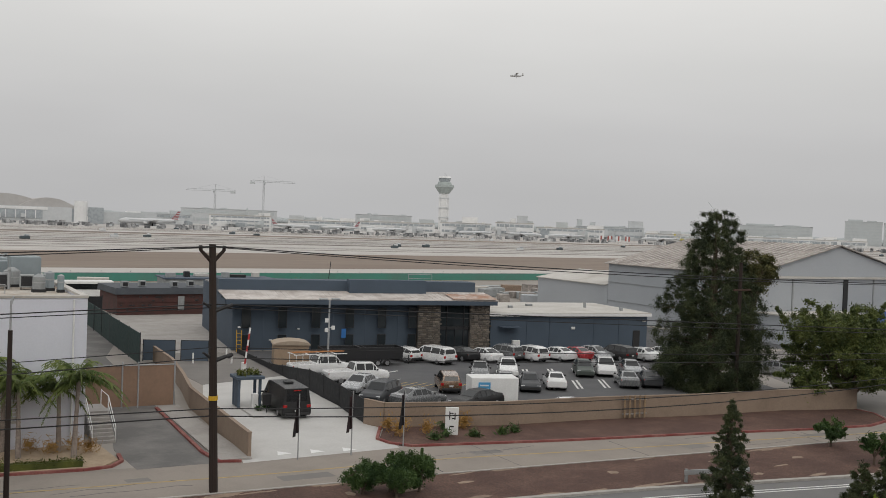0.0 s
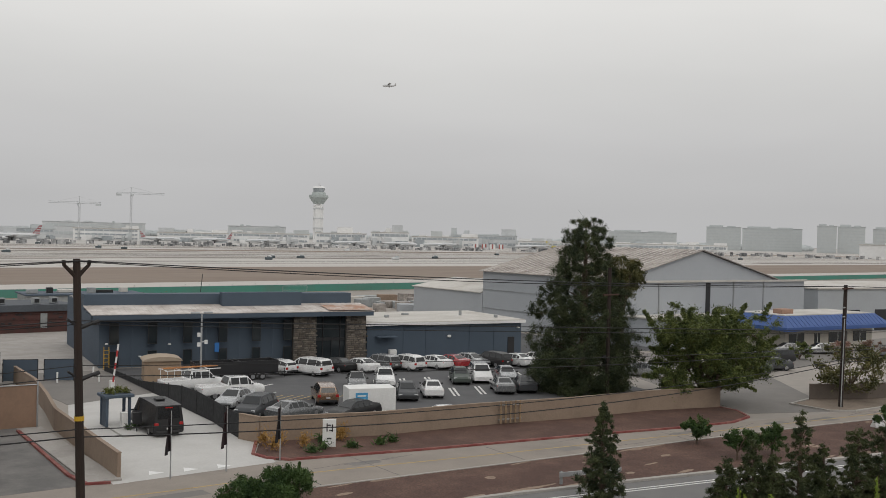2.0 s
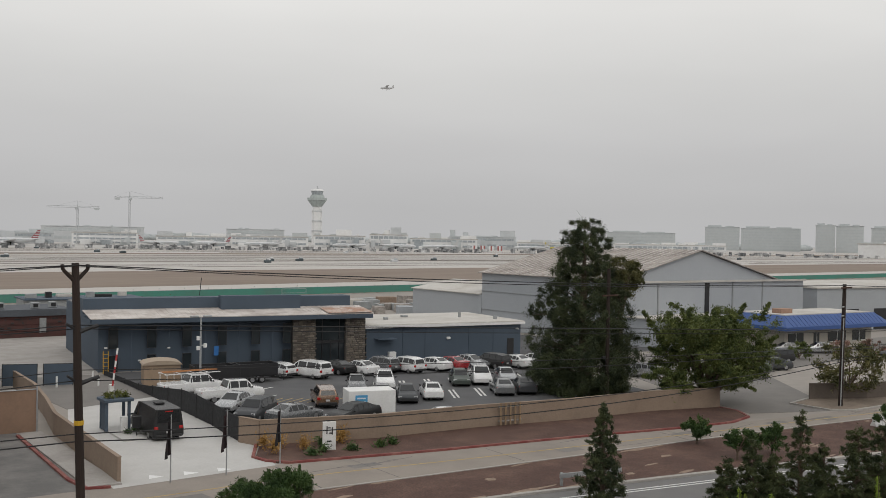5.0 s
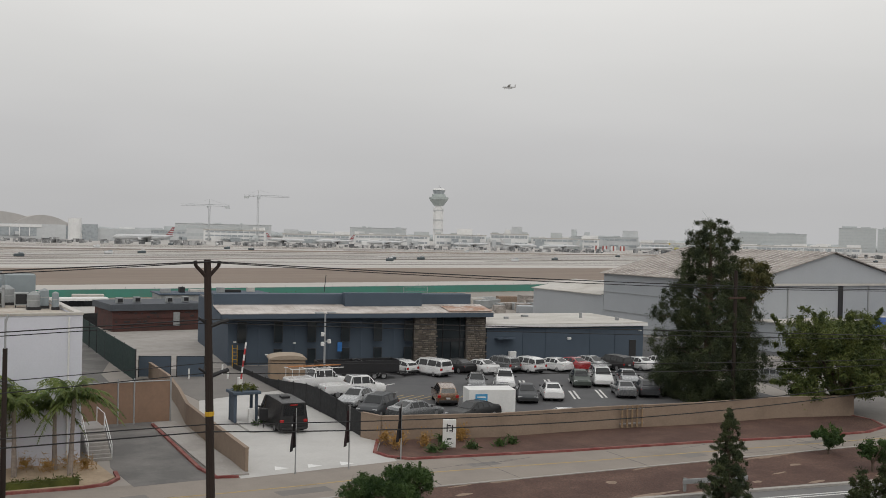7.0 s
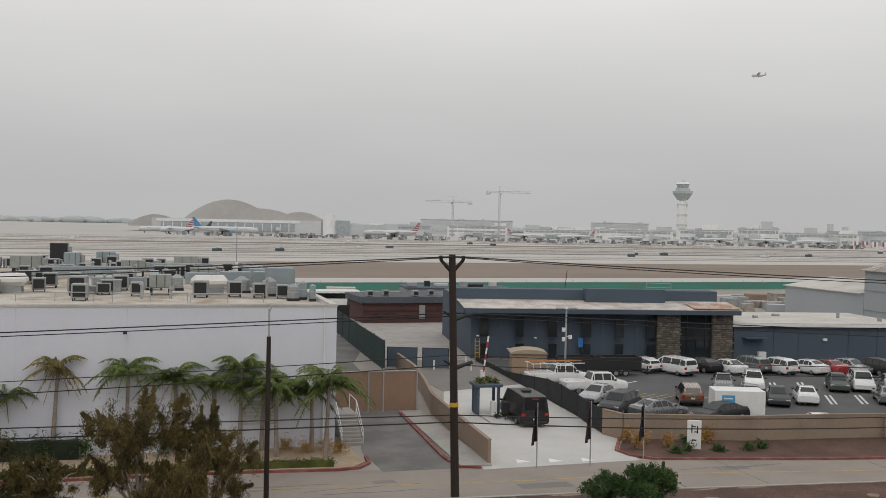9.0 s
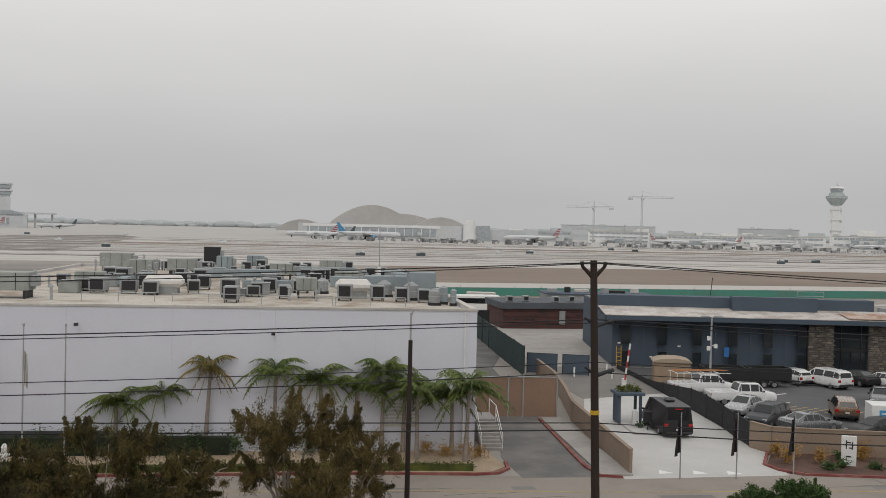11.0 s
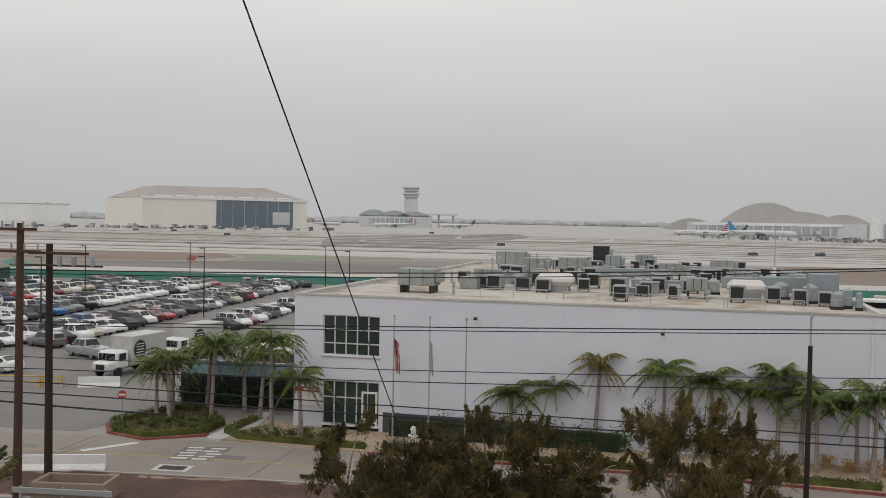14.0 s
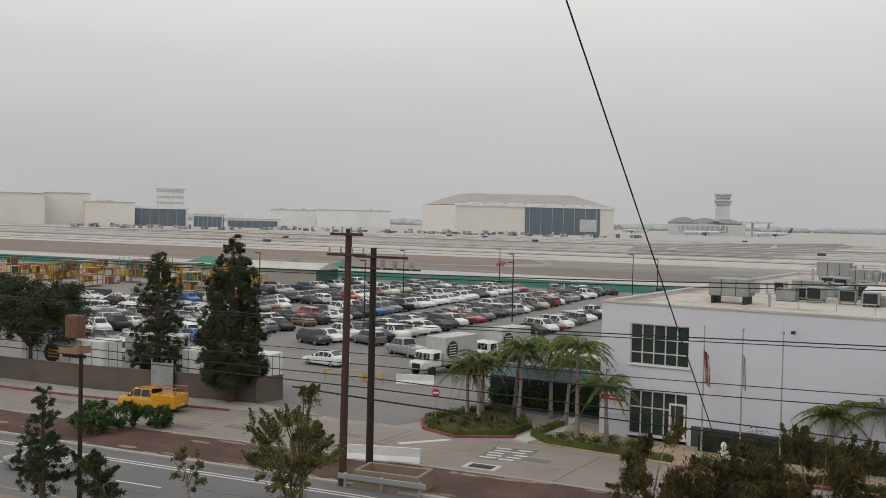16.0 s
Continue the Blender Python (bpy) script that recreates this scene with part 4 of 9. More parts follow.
def barrier(x0, y0, x1, y1, label):
    length, turn = math.hypot(x1 - x0, y1 - y0), math.degrees(math.atan2(y1 - y0, x1 - x0))
    b = bmesh.new()
    prof = [(-0.3, 0), (-0.28, 0.1), (-0.12, 0.35), (-0.08, 0.85), (0.08, 0.85), (0.12, 0.35), (0.28, 0.1), (0.3, 0)]
    ends = [[b.verts.new((x, y, z)) for y, z in prof] for x in (0, length)]
    for i in range(8):
        b.faces.new((ends[0][i], ends[0][(i + 1) % 8], ends[1][(i + 1) % 8], ends[1][i]))
    b.faces.new(ends[0]), b.faces.new(ends[1][::-1])
    single("jersey_barrier", b, WHITE_PAINT, label, "barrier", at=pose(x0, y0, 0.02, 0, 0, turn))


barrier(-31.3, 52.2, -26.6, 53.4, "white concrete barrier at the edge of the road")
barrier(-41.4, 78.0, -38.3, 79.2, "white concrete barrier at the car park gate")
barrier(80.0, 36.6, 84.6, 35.2, "white concrete barrier on the mulch strip")
barrier(86.0, 36.4, 90.2, 35.6, "white concrete barrier beside the verge")

# ---- vehicles ----
PAINTS = {n: paint(n + "_car_paint", c, 0.25 if max(c) > 0.1 else 0.45, m, 0.6 if max(c) > 0.1 else 0.1) for n, c, m in (("white", (0.70, 0.70, 0.70), 0), ("silver", (0.36, 0.37, 0.38), 0.4), ("grey", (0.16, 0.165, 0.17), 0.3), ("charcoal", (0.05, 0.053, 0.058), 0.3), ("black", (0.008, 0.008, 0.009), 0),
          ("red", (0.33, 0.02, 0.025), 0), ("maroon", (0.13, 0.02, 0.025), 0.2), ("blue", (0.02, 0.11, 0.33), 0.2), ("navy", (0.02, 0.035, 0.09), 0.2), ("brown", (0.17, 0.1, 0.06), 0.3), ("green", (0.07, 0.085, 0.075), 0.3), ("orange", (0.38, 0.12, 0.04), 0), ("yellow", (0.66, 0.31, 0.012), 0), ("beige", (0.42, 0.38, 0.3), 0.2))}
TAIL_RED = paint("tail_lamp_red", (0.35, 0.012, 0.012), 0.2)
LAMP_CLEAR = paint("head_lamp_clear", (0.55, 0.56, 0.57), 0.12)
PLATE_PALE = paint("plate_pale", (0.5, 0.5, 0.5), 0.5)
TRIM = paint("black_trim", (0.02, 0.02, 0.021), 0.6)

# length, width, then stations from nose to tail: share of the length, sill, waist, top, share of the half width at the top
SHAPES = {
    "sedan": (4.75, 1.84, [(.5, .32, .55, .60, .72), (.475, .24, .62, .72, .82), (.38, .2, .72, .84, .84), (.24, .2, .82, .95, .84), (.06, .2, .9, 1.42, .62), (-.2, .2, .93, 1.42, .62), (-.37, .2, .95, 1.08, .8), (-.47, .26, .9, 1.04, .8), (-.5, .36, .72, .86, .74)], (3, 4, 5, 6)),
    "suv": (4.7, 1.9, [(.5, .36, .66, .74, .74), (.47, .28, .8, .9, .84), (.4, .26, .9, 1.0, .86), (.25, .26, .98, 1.1, .86), (.1, .26, 1.03, 1.66, .68), (-.28, .26, 1.06, 1.68, .68), (-.45, .28, 1.06, 1.56, .68), (-.49, .34, 1.0, 1.08, .84), (-.5, .4, .8, .95, .8)], (3, 4, 6, 7)),
    "hatch": (4.2, 1.78, [(.5, .32, .58, .66, .72), (.47, .24, .7, .8, .82), (.26, .22, .86, 1.0, .84), (.06, .22, .93, 1.5, .64), (-.26, .22, .97, 1.5, .64), (-.44, .24, .97, 1.3, .68), (-.49, .32, .9, 1.0, .82), (-.5, .38, .7, .85, .76)], (2, 3, 5, 6)),
    "minivan": (5.1, 1.98, [(.5, .34, .62, .7, .74), (.46, .26, .78, .92, .84), (.34, .24, .94, 1.12, .86), (.16, .24, 1.0, 1.74, .7), (-.36, .24, 1.05, 1.76, .7), (-.47, .26, 1.05, 1.64, .7), (-.495, .34, 1.0, 1.1, .86), (-.5, .4, .8, .95, .82)], (2, 3, 5, 6)),
    "van": (5.9, 2.06, [(.5, .36, .8, .9, .78), (.47, .3, 1.0, 1.15, .86), (.4, .28, 1.2, 1.4, .88), (.27, .28, 1.3, 2.45, .78), (.15, .28, 1.32, 2.55, .8), (-.4, .28, 1.32, 2.55, .8), (-.485, .3, 1.32, 2.5, .8), (-.495, .34, 1.2, 1.34, .92), (-.5, .4, .8, 1.0, .9)], (2, 3, 6, 7)),
    "pickup": (5.8, 2.0, [(.5, .42, .8, .9, .78), (.47, .34, .96, 1.08, .88), (.33, .32, 1.06, 1.18, .88), (.23, .32, 1.12, 1.84, .7), (-.05, .32, 1.14, 1.86, .7), (-.1, .32, 1.1, 1.16, .94), (-.485, .36, 1.06, 1.12, .95), (-.5, .42, .9, 1.04, .92)], (2, 3, 4, 5)),
}
CAR_MESH = {}


def car_ring(st, length, half):
    x, zb, zs, zt, wt = st
    x *= length
    nose = 0.94 if abs(st[0]) > 0.485 else 1.0
    w = half * nose
    return [Vector((x, s * y, z)) for s, y, z in ((1, w * .9, zb), (1, w, zb + .12), (1, w, (zb + zs) / 2 + .08), (1, w * .95, zs), (1, w * wt, zt), (-1, w * wt, zt), (-1, w * .95, zs), (-1, w, (zb + zs) / 2 + .08), (-1, w, zb + .12), (-1, w * .9, zb))]


def car_meshes(kind):
    if kind in CAR_MESH:
        return CAR_MESH[kind]
    length, width, stations, (g0, g1, g2, g3) = SHAPES[kind]
    rings = [car_ring(s, length, width / 2) for s in stations]
    bm = bmesh.new()
    vs = [[bm.verts.new(p) for p in r] for r in rings]
    for a, b in zip(vs, vs[1:]):
        for k in range(10):
            bm.faces.new((a[k], a[(k + 1) % 10], b[(k + 1) % 10], b[k]))
    bm.faces.new(vs[0][::-1])
    bm.faces.new(vs[-1])
    if kind == "pickup":
        l = length
        for c, s in (((-.3 * l, 0, 1.12), (.36 * l, width * .8, 0.02)),):
            box(bm, c, s)
    bmesh.ops.bevel(bm, geom=[e for e in bm.edges if e.calc_face_angle(0) > 0.5], offset=0.035, segments=1, affect="EDGES")
    body = bm
    # windows, set just proud of the cabin
    gl = bmesh.new()

    def quad(a, b, c, d, u0, u1, v0, v1, out):
        pts = []
        for u, v in ((u0, v0), (u1, v0), (u1, v1), (u0, v1)):
            pts.append((a.lerp(b, u)).lerp(d.lerp(c, u), v))
        n = (pts[1] - pts[0]).cross(pts[3] - pts[0]).normalized()
        mid = sum(pts, Vector()) / 4
        if n.dot(mid - Vector((0, 0, 0.8))) < 0:
            n = -n
        gl.faces.new([gl.verts.new(p + n * out) for p in pts])

    for side in (0, 1):
        lo, hi = (3, 4) if side == 0 else (6, 5)
        for i in range(g0, g3):
            a, b = rings[i], rings[i + 1]
            if kind == "van" and i > g1:
                continue
            u0, u1 = (0.35, 0.97) if i == g0 else ((0.03, 0.6) if i == g2 else (0.03, 0.97))
            if i == g1 and g2 - g1 >= 1 and kind != "van":
                quad(a[lo], b[lo], b[hi], a[hi], 0.03, 0.46, 0.1, 0.86, 0.012)
                quad(a[lo], b[lo], b[hi], a[hi], 0.52, 0.97, 0.1, 0.86, 0.012)
            elif i == g0:
                quad(a[lo], b[lo], b[hi], a[hi], 0.55, 0.97, 0.1, 0.8, 0.012)
            elif i == g2:
                quad(a[lo], b[lo], b[hi], a[hi], 0.05, 0.5, 0.1, 0.8, 0.012)
            else:
                quad(a[lo], b[lo], b[hi], a[hi], u0, u1, 0.1, 0.86, 0.012)
    quad(rings[g0][4], rings[g1][4], rings[g1][5], rings[g0][5], 0.08, 0.94, 0.06, 0.94, 0.014)
    quad(rings[g2][4], rings[g3][4], rings[g3][5], rings[g2][5], 0.08, 0.9, 0.08, 0.92, 0.014)
    panes = []
    for f in gl.faces:
        one = bmesh.new()
        one.faces.new([one.verts.new(v.co) for v in f.verts])
        c = f.calc_center_median()
        panes.append((mesh_of("pane", one, GLASS_CAR), "side_window" if abs(c.y) > 0.3 else ("windscreen" if c.x > 0 else "rear_window")))
    tyre = rods(((0, -0.11, 0), (0, 0.11, 0), 0.345), n=14)
    for f in tyre.faces:
        f.material_index = 0
    for s in (-1, 1):
        before = set(tyre.faces)
        rod(tyre, (0, s * 0.105, 0), (0, s * 0.122, 0), 0.22, n=10)
        for f in set(tyre.faces) - before:
            f.material_index = 1
    zl = stations[1][2]
    half = width / 2
    nose, tail = stations[1][0] * length, stations[-2][0] * length
    head = mesh_of("headlight", boxes(((0, 0, 0), (0.16, 0.36, 0.16)), bevel=0.03), LAMP_CLEAR)
    back = mesh_of("tail_light", boxes(((0, 0, 0), (0.12, 0.28, 0.24)), bevel=0.03), TAIL_RED)
    spec = dict(panes=panes, length=length, width=width, body=mesh_of("body", body, PAINTS["white"]), glass=mesh_of("glazing", gl, GLASS_CAR), wheel=mesh_of("wheel", tyre, (RUBBER, HUB)), head=head, back=back,
                bumper=mesh_of("bumper", boxes(((0, 0, 0), (0.12, width * .84, 0.22)), bevel=0.04), TRIM), plate=mesh_of("plate", boxes(((0, 0, 0), (0.02, 0.34, 0.15))), PLATE_PALE), mirror=mesh_of("mirror", boxes(((0, 0, 0), (0.12, 0.2, 0.14)), bevel=0.03), TRIM),
                nose=nose, tail=tail, zl=zl, zt=stations[-2][2], half=half, cowl=stations[g0][0] * length - 0.25, waist=stations[g0][2] + 0.16)
    spec["body"].shade_smooth()
    spec["body"].set_sharp_from_angle(angle=radians(32))
    CAR_MESH[kind] = spec
    return spec


BODY_CACHE = {}


def car(kind, colour, x, y, heading, label, group="", fine=True, size=1.0, z=0.022):
    """A parked vehicle; heading is the way that its nose points, in degrees from the x axis."""
    s = car_meshes(kind)
    name = {"sedan": "sedan_car", "suv": "suv_car", "hatch": "hatchback_car", "minivan": "minivan", "van": "cargo_van", "pickup": "pickup_truck"}[kind]
    c = thing(name, label, "pickup truck" if kind == "pickup" else ("van" if "van" in kind else "car"), (x, y, z), heading, group)
    if size != 1.0:
        c.scale = (size, size, size)
    key = kind, colour
    if key not in BODY_CACHE:
        BODY_CACHE[key] = s["body"].copy()
        BODY_CACHE[key].materials[0] = PAINTS[colour]
    part("body", BODY_CACHE[key], None, c)
    away = math.hypot(x, y)
    if fine or away < 150:
        for pane, nm in s["panes"]:
            part(nm, pane, None, c)
    else:
        part("glazing", s["glass"], None, c)
    for fx in (0.31, -0.3):
        for sy in (1, -1):
            part("wheel", s["wheel"], None, c).location = (fx * s["length"], sy * (s["half"] - 0.12), 0.345)
    for sy in (1, -1):
        if not fine and away > 125:
            break
        part("headlight", s["head"], None, c).location = (s["nose"] - 0.01, sy * (s["half"] * .74), s["zl"] - 0.02)
        part("tail_light", s["back"], None, c).location = (s["tail"] - 0.01, sy * (s["half"] * .8), s["zt"] - 0.14)
        if fine:
            part("mirror", s["mirror"], None, c).location = (s["cowl"], sy * (s["half"] + 0.06), s["waist"])
    if fine:
        part("bumper", s["bumper"], None, c).location = (s["nose"] + 0.06, 0, 0.42)
        part("bumper", s["bumper"], None, c).location = (s["tail"] - 0.06, 0, 0.44)
        part("plate", s["plate"], None, c).location = (s["tail"] - 0.13, 0, 0.72)
    return c


WORDS = {"white": "white", "silver": "silver", "grey": "grey", "charcoal": "dark grey", "black": "black", "red": "bright red", "maroon": "dark red", "blue": "bright blue", "navy": "dark blue", "brown": "brown", "green": "grey-green", "orange": "orange", "yellow": "yellow", "beige": "beige"}
KINDS = {"sedan": "sedan", "suv": "utility car", "hatch": "hatchback", "minivan": "minivan", "van": "cargo van", "pickup": "pickup truck"}

# the lot of the slate building
LOT = [("hatch", "white", 57.0, 87.9, 100), ("minivan", "white", 59.4, 85.7, 98), ("sedan", "black", 63.2, 86.4, 96), ("sedan", "white", 65.2, 84.9, 94), ("suv", "grey", 68.0, 84.9, 96), ("suv", "white", 70.2, 83.2, 92), ("sedan", "white", 73.6, 82.8, 98), ("sedan", "red", 75.8, 82.2, 92),
       ("sedan", "silver", 78.6, 81.9, 276), ("suv", "black", 80.4, 80.4, 94), ("sedan", "white", 83.0, 79.3, 92), ("sedan", "white", 86.0, 79.0, 96)]
for kind, colour, x, y, h in LOT:
    car(kind, colour, x, y, h, "%s %s before the slate building" % (WORDS[colour], KINDS[kind]), "cars before the slate building")
LOT2 = [("sedan", "grey", 58.2, 76.2, 234), ("suv", "white", 61.2, 75.7, 234), ("hatch", "green", 68.6, 73.0, 234), ("minivan", "white", 71.2, 72.8, 234), ("sedan", "silver", 73.8, 71.7, 234),
        ("suv", "brown", 50.8, 71.0, 62), ("sedan", "grey", 56.2, 69.8, 234), ("sedan", "charcoal", 58.0, 68.6, 234), ("sedan", "white", 60.9, 68.5, 54), ("sedan", "grey", 68.0, 66.5, 54), ("sedan", "charcoal", 70.2, 65.8, 54),
        ("suv", "charcoal", 42.4, 68.4, 215), ("sedan", "silver", 43.4, 73.4, 215), ("sedan", "grey", 44.4, 66.0, 10), ("sedan", "black", 48.2, 63.4, 190), ("sedan", "white", 52.9, 57.3, -14), ("sedan", "white", 59.0, 55.0, -14)]
for kind, colour, x, y, h in LOT2:
    car(kind, colour, x, y, h, "%s %s in a marked stall" % (WORDS[colour], KINDS[kind]), "cars in the dark lot")
car("pickup", "white", 45.4, 77.6, -8, "white pickup truck with a crew cab beside the black fence")
work_truck = car("pickup", "white", 44.4, 82.6, -6, "white work truck with a ladder rack")
part("ladder_rack", rods(*[((-2.6 + 1.3 * i, -0.85, 1.15), (-2.6 + 1.3 * i, -0.85, 2.0), 0.03) for i in range(4)], *[((-2.6 + 1.3 * i, 0.85, 1.15), (-2.6 + 1.3 * i, 0.85, 2.0), 0.03) for i in range(4)], ((-2.8, 0.85, 2.0), (2.4, 0.85, 2.0), 0.04), ((-2.8, -0.85, 2.0), (2.4, -0.85, 2.0), 0.04), *[((-2.6 + 1.3 * i, -0.85, 2.0), (-2.6 + 1.3 * i, 0.85, 2.0), 0.03) for i in range(4)], n=6), WHITE_PAINT, work_truck, "white steel ladder rack")
part("ladder", boxes(((0, 0.3, 2.08), (5.2, 0.06, 0.08)), ((0, 0.7, 2.08), (5.2, 0.06, 0.08)), *[((-2.4 + 0.4 * i, 0.5, 2.08), (0.05, 0.4, 0.05)) for i in range(13)]), material("orange_fibreglass", (0.45, 0.2, 0.08), 0.6), work_truck, "orange fibreglass ladder")
van = car("van", "black", 33.7, 67.8, 80, "black high-roof van waiting at the gate")
van.scale = (1.02, 1.06, 0.88)
part("roof_vent", boxes(((-0.6, 0, 2.63), (0.7, 0.6, 0.16)), bevel=0.04), TRIM, van)
part("brake_light", boxes(((-2.93, 0, 2.35), (0.06, 0.5, 0.08))), TAIL_RED, van)
for i, (x, y) in enumerate(((49.2, 86.9), (53.0, 86.2))):
    tr = thing("dump_trailer", "black steel open trailer parked on the lot", "trailer", (x, y, 0.022), -14 + 4 * i, "trailers")
    part("floor", boxes(((0, 0, 0.7), (4.4, 2.0, 0.12))), BLACK_PAINT, tr)
    for sx, sy, lx, ly in ((0, 1.0, 4.4, 0.08), (0, -1.0, 4.4, 0.08), (2.2, 0, 0.08, 2.0), (-2.2, 0, 0.08, 2.0)):
        part("side_panel", boxes(((sx, sy, 1.3), (lx, ly, 1.15)), bevel=0.01), BLACK_PAINT, tr)
    for fx in (0.5, -0.5):
        for sy in (1, -1):
            part("wheel", car_meshes("suv")["wheel"], None, tr).location = (fx, sy * 1.1, 0.345)
    part("drawbar", rods(((2.2, 0.4, 0.6), (3.5, 0, 0.5), 0.06), ((2.2, -0.4, 0.6), (3.5, 0, 0.5), 0.06), ((3.3, 0, 0), (3.3, 0, 0.9), 0.05)), BLACK_PAINT, tr)
# the right-hand forecourt
for kind, colour, x, y, h in (("suv", "charcoal", 108.5, 63.5, 150), ("sedan", "charcoal", 106.0, 60.5, 150), ("suv", "black", 112.5, 63.8, 150), ("sedan", "silver", 128.0, 66.0, 140), ("sedan", "black", 131, 57.0, 160), ("sedan", "grey", 124, 68.5, 140), ("sedan", "green", 101.5, 60.5, 150), ("sedan", "silver", 88.5, 66.0, 120)):
    car(kind, colour, x, y, h, "%s %s on the forecourt" % (WORDS[colour], KINDS[kind]), "cars on the forecourt", fine=False)
car("sedan", "silver", -43.9, 41.2, 180, "silver sedan on the highway by the lane line", z=0.0)

# the long car park, rows parallel to the airfield fence
rnd = random.Random(7)
mix = ["white"] * 12 + ["silver"] * 6 + ["grey"] * 6 + ["charcoal"] * 7 + ["black"] * 5 + ["maroon", "red", "red", "maroon", "maroon", "blue", "navy", "blue", "green", "beige", "brown", "orange"]
COLUMNS = ((-44.5, 122, 152), (-57.2, 100, 198), (-62.2, 97, 198), (-73.6, 88, 198), (-78.6, 84, 198), (-90.2, 82, 198), (-95.2, 96, 198), (-106.8, 118, 190), (-111.8, 124, 166))
for x, y0, y1 in COLUMNS:
    y = y0 + rnd.uniform(0, 1)
    while y < y1:
        if rnd.random() > 0.04:
            kind = rnd.choice(["sedan", "sedan", "suv", "suv", "hatch", "sedan", "minivan", "pickup"] if rnd.random() < 0.6 else ["sedan", "suv"])
            colour = rnd.choice(mix)
            car(kind, colour, x - 0.06 * (y - 100) * 0.3 + rnd.uniform(-0.3, 0.3), y, (-24 if rnd.random() < 0.72 else 156) + rnd.uniform(-3, 3), "%s %s in a car park row" % (WORDS[colour], KINDS[kind]), "cars in the car park", fine=False, z=0.014)
        y += 3.05
for i, (kind, colour) in enumerate((("suv", "blue"), ("pickup", "blue"), ("sedan", "charcoal"), ("sedan", "white"), ("suv", "white"), ("pickup", "white"), ("suv", "grey"))):
    car(kind, colour, -50.5 - 3.1 * i if i > 1 else -46.5 - 4.0 * i + 3.4, 199.0, 120, "%s %s beside the airfield fence" % (WORDS[colour], KINDS[kind]), "cars along the airfield fence", fine=False, z=0.014)

# ---- trees and plants ----


def leaf_material(name, dark, light, rough=0.65):
    m = bpy.data.materials.new(name)
    m.use_nodes = True
    nt = m.node_tree
    b = nt.nodes["Principled BSDF"]
    geo = nt.nodes.new("ShaderNodeNewGeometry")
    n = nt.nodes.new("ShaderNodeTexNoise")
    n.inputs["Scale"].default_value, n.inputs["Detail"].default_value = 0.9, 3
    nt.links.new(geo.outputs["Position"], n.inputs["Vector"])
    add = nt.nodes.new("ShaderNodeMath")
    add.operation = "ADD"
    mottle = nt.nodes.new("ShaderNodeMapRange")
    mottle.inputs[1].default_value, mottle.inputs[2].default_value = 0.34, 0.66
    nt.links.new(n.outputs["Fac"], mottle.inputs[0])
    nt.links.new(geo.outputs["Random Per Island"], add.inputs[0])
    nt.links.new(mottle.outputs[0], add.inputs[1])
    r = nt.nodes.new("ShaderNodeMapRange")
    r.inputs[1].default_value, r.inputs[2].default_value = 0.3, 1.75
    nt.links.new(add.outputs[0], r.inputs[0])
    mix = nt.nodes.new("ShaderNodeMix")
    mix.data_type = "RGBA"
    mix.inputs[6].default_value, mix.inputs[7].default_value = (*dark, 1), (*light, 1)
    nt.links.new(r.outputs[0], mix.inputs[0])
    nt.links.new(mix.outputs[2], b.inputs["Base Color"])
    b.inputs["Roughness"].default_value = rough
    b.inputs["Specular IOR Level"].default_value = 0.25
    return m


LEAF_PINE = leaf_material("pine_needles", (0.022, 0.034, 0.02), (0.078, 0.092, 0.038))
LEAF_PINE_OLD = leaf_material("olive_needles", (0.045, 0.055, 0.022), (0.16, 0.145, 0.055))
LEAF_BANK = leaf_material("dusty_needles", (0.022, 0.034, 0.016), (0.085, 0.1, 0.04))
LEAF_GREEN = leaf_material("green_leaves", (0.035, 0.055, 0.018), (0.15, 0.175, 0.05))
LEAF_EUCA = leaf_material("olive_leaves", (0.013, 0.016, 0.007), (0.135, 0.105, 0.034))
LEAF_EUCA_DRY = leaf_material("browned_olive_leaves", (0.026, 0.026, 0.011), (0.19, 0.14, 0.05))
LEAF_SHOOT = leaf_material("fresh_shoots", (0.12, 0.19, 0.02), (0.24, 0.33, 0.05))
LEAF_PALM = leaf_material("palm_fronds", (0.05, 0.085, 0.022), (0.18, 0.215, 0.06))
LEAF_DRY = leaf_material("dry_fronds", (0.16, 0.11, 0.05), (0.3, 0.2, 0.09))
LEAF_SHRUB = leaf_material("shrub_leaves", (0.022, 0.048, 0.016), (0.075, 0.122, 0.034))
LEAF_YOUNG = leaf_material("young_leaves", (0.055, 0.066, 0.024), (0.2, 0.185, 0.07))
LEAF_HEDGE = leaf_material("hedge_leaves", (0.04, 0.052, 0.012), (0.14, 0.15, 0.035))
LEAF_DARK = leaf_material("dark_hedge_leaves", (0.012, 0.018, 0.01), (0.03, 0.042, 0.018))
LEAF_GOLD = leaf_material("golden_grass", (0.25, 0.14, 0.04), (0.42, 0.25, 0.08))
LEAF_PINK = leaf_material("pink_blossom", (0.12, 0.1, 0.07), (0.32, 0.17, 0.14))


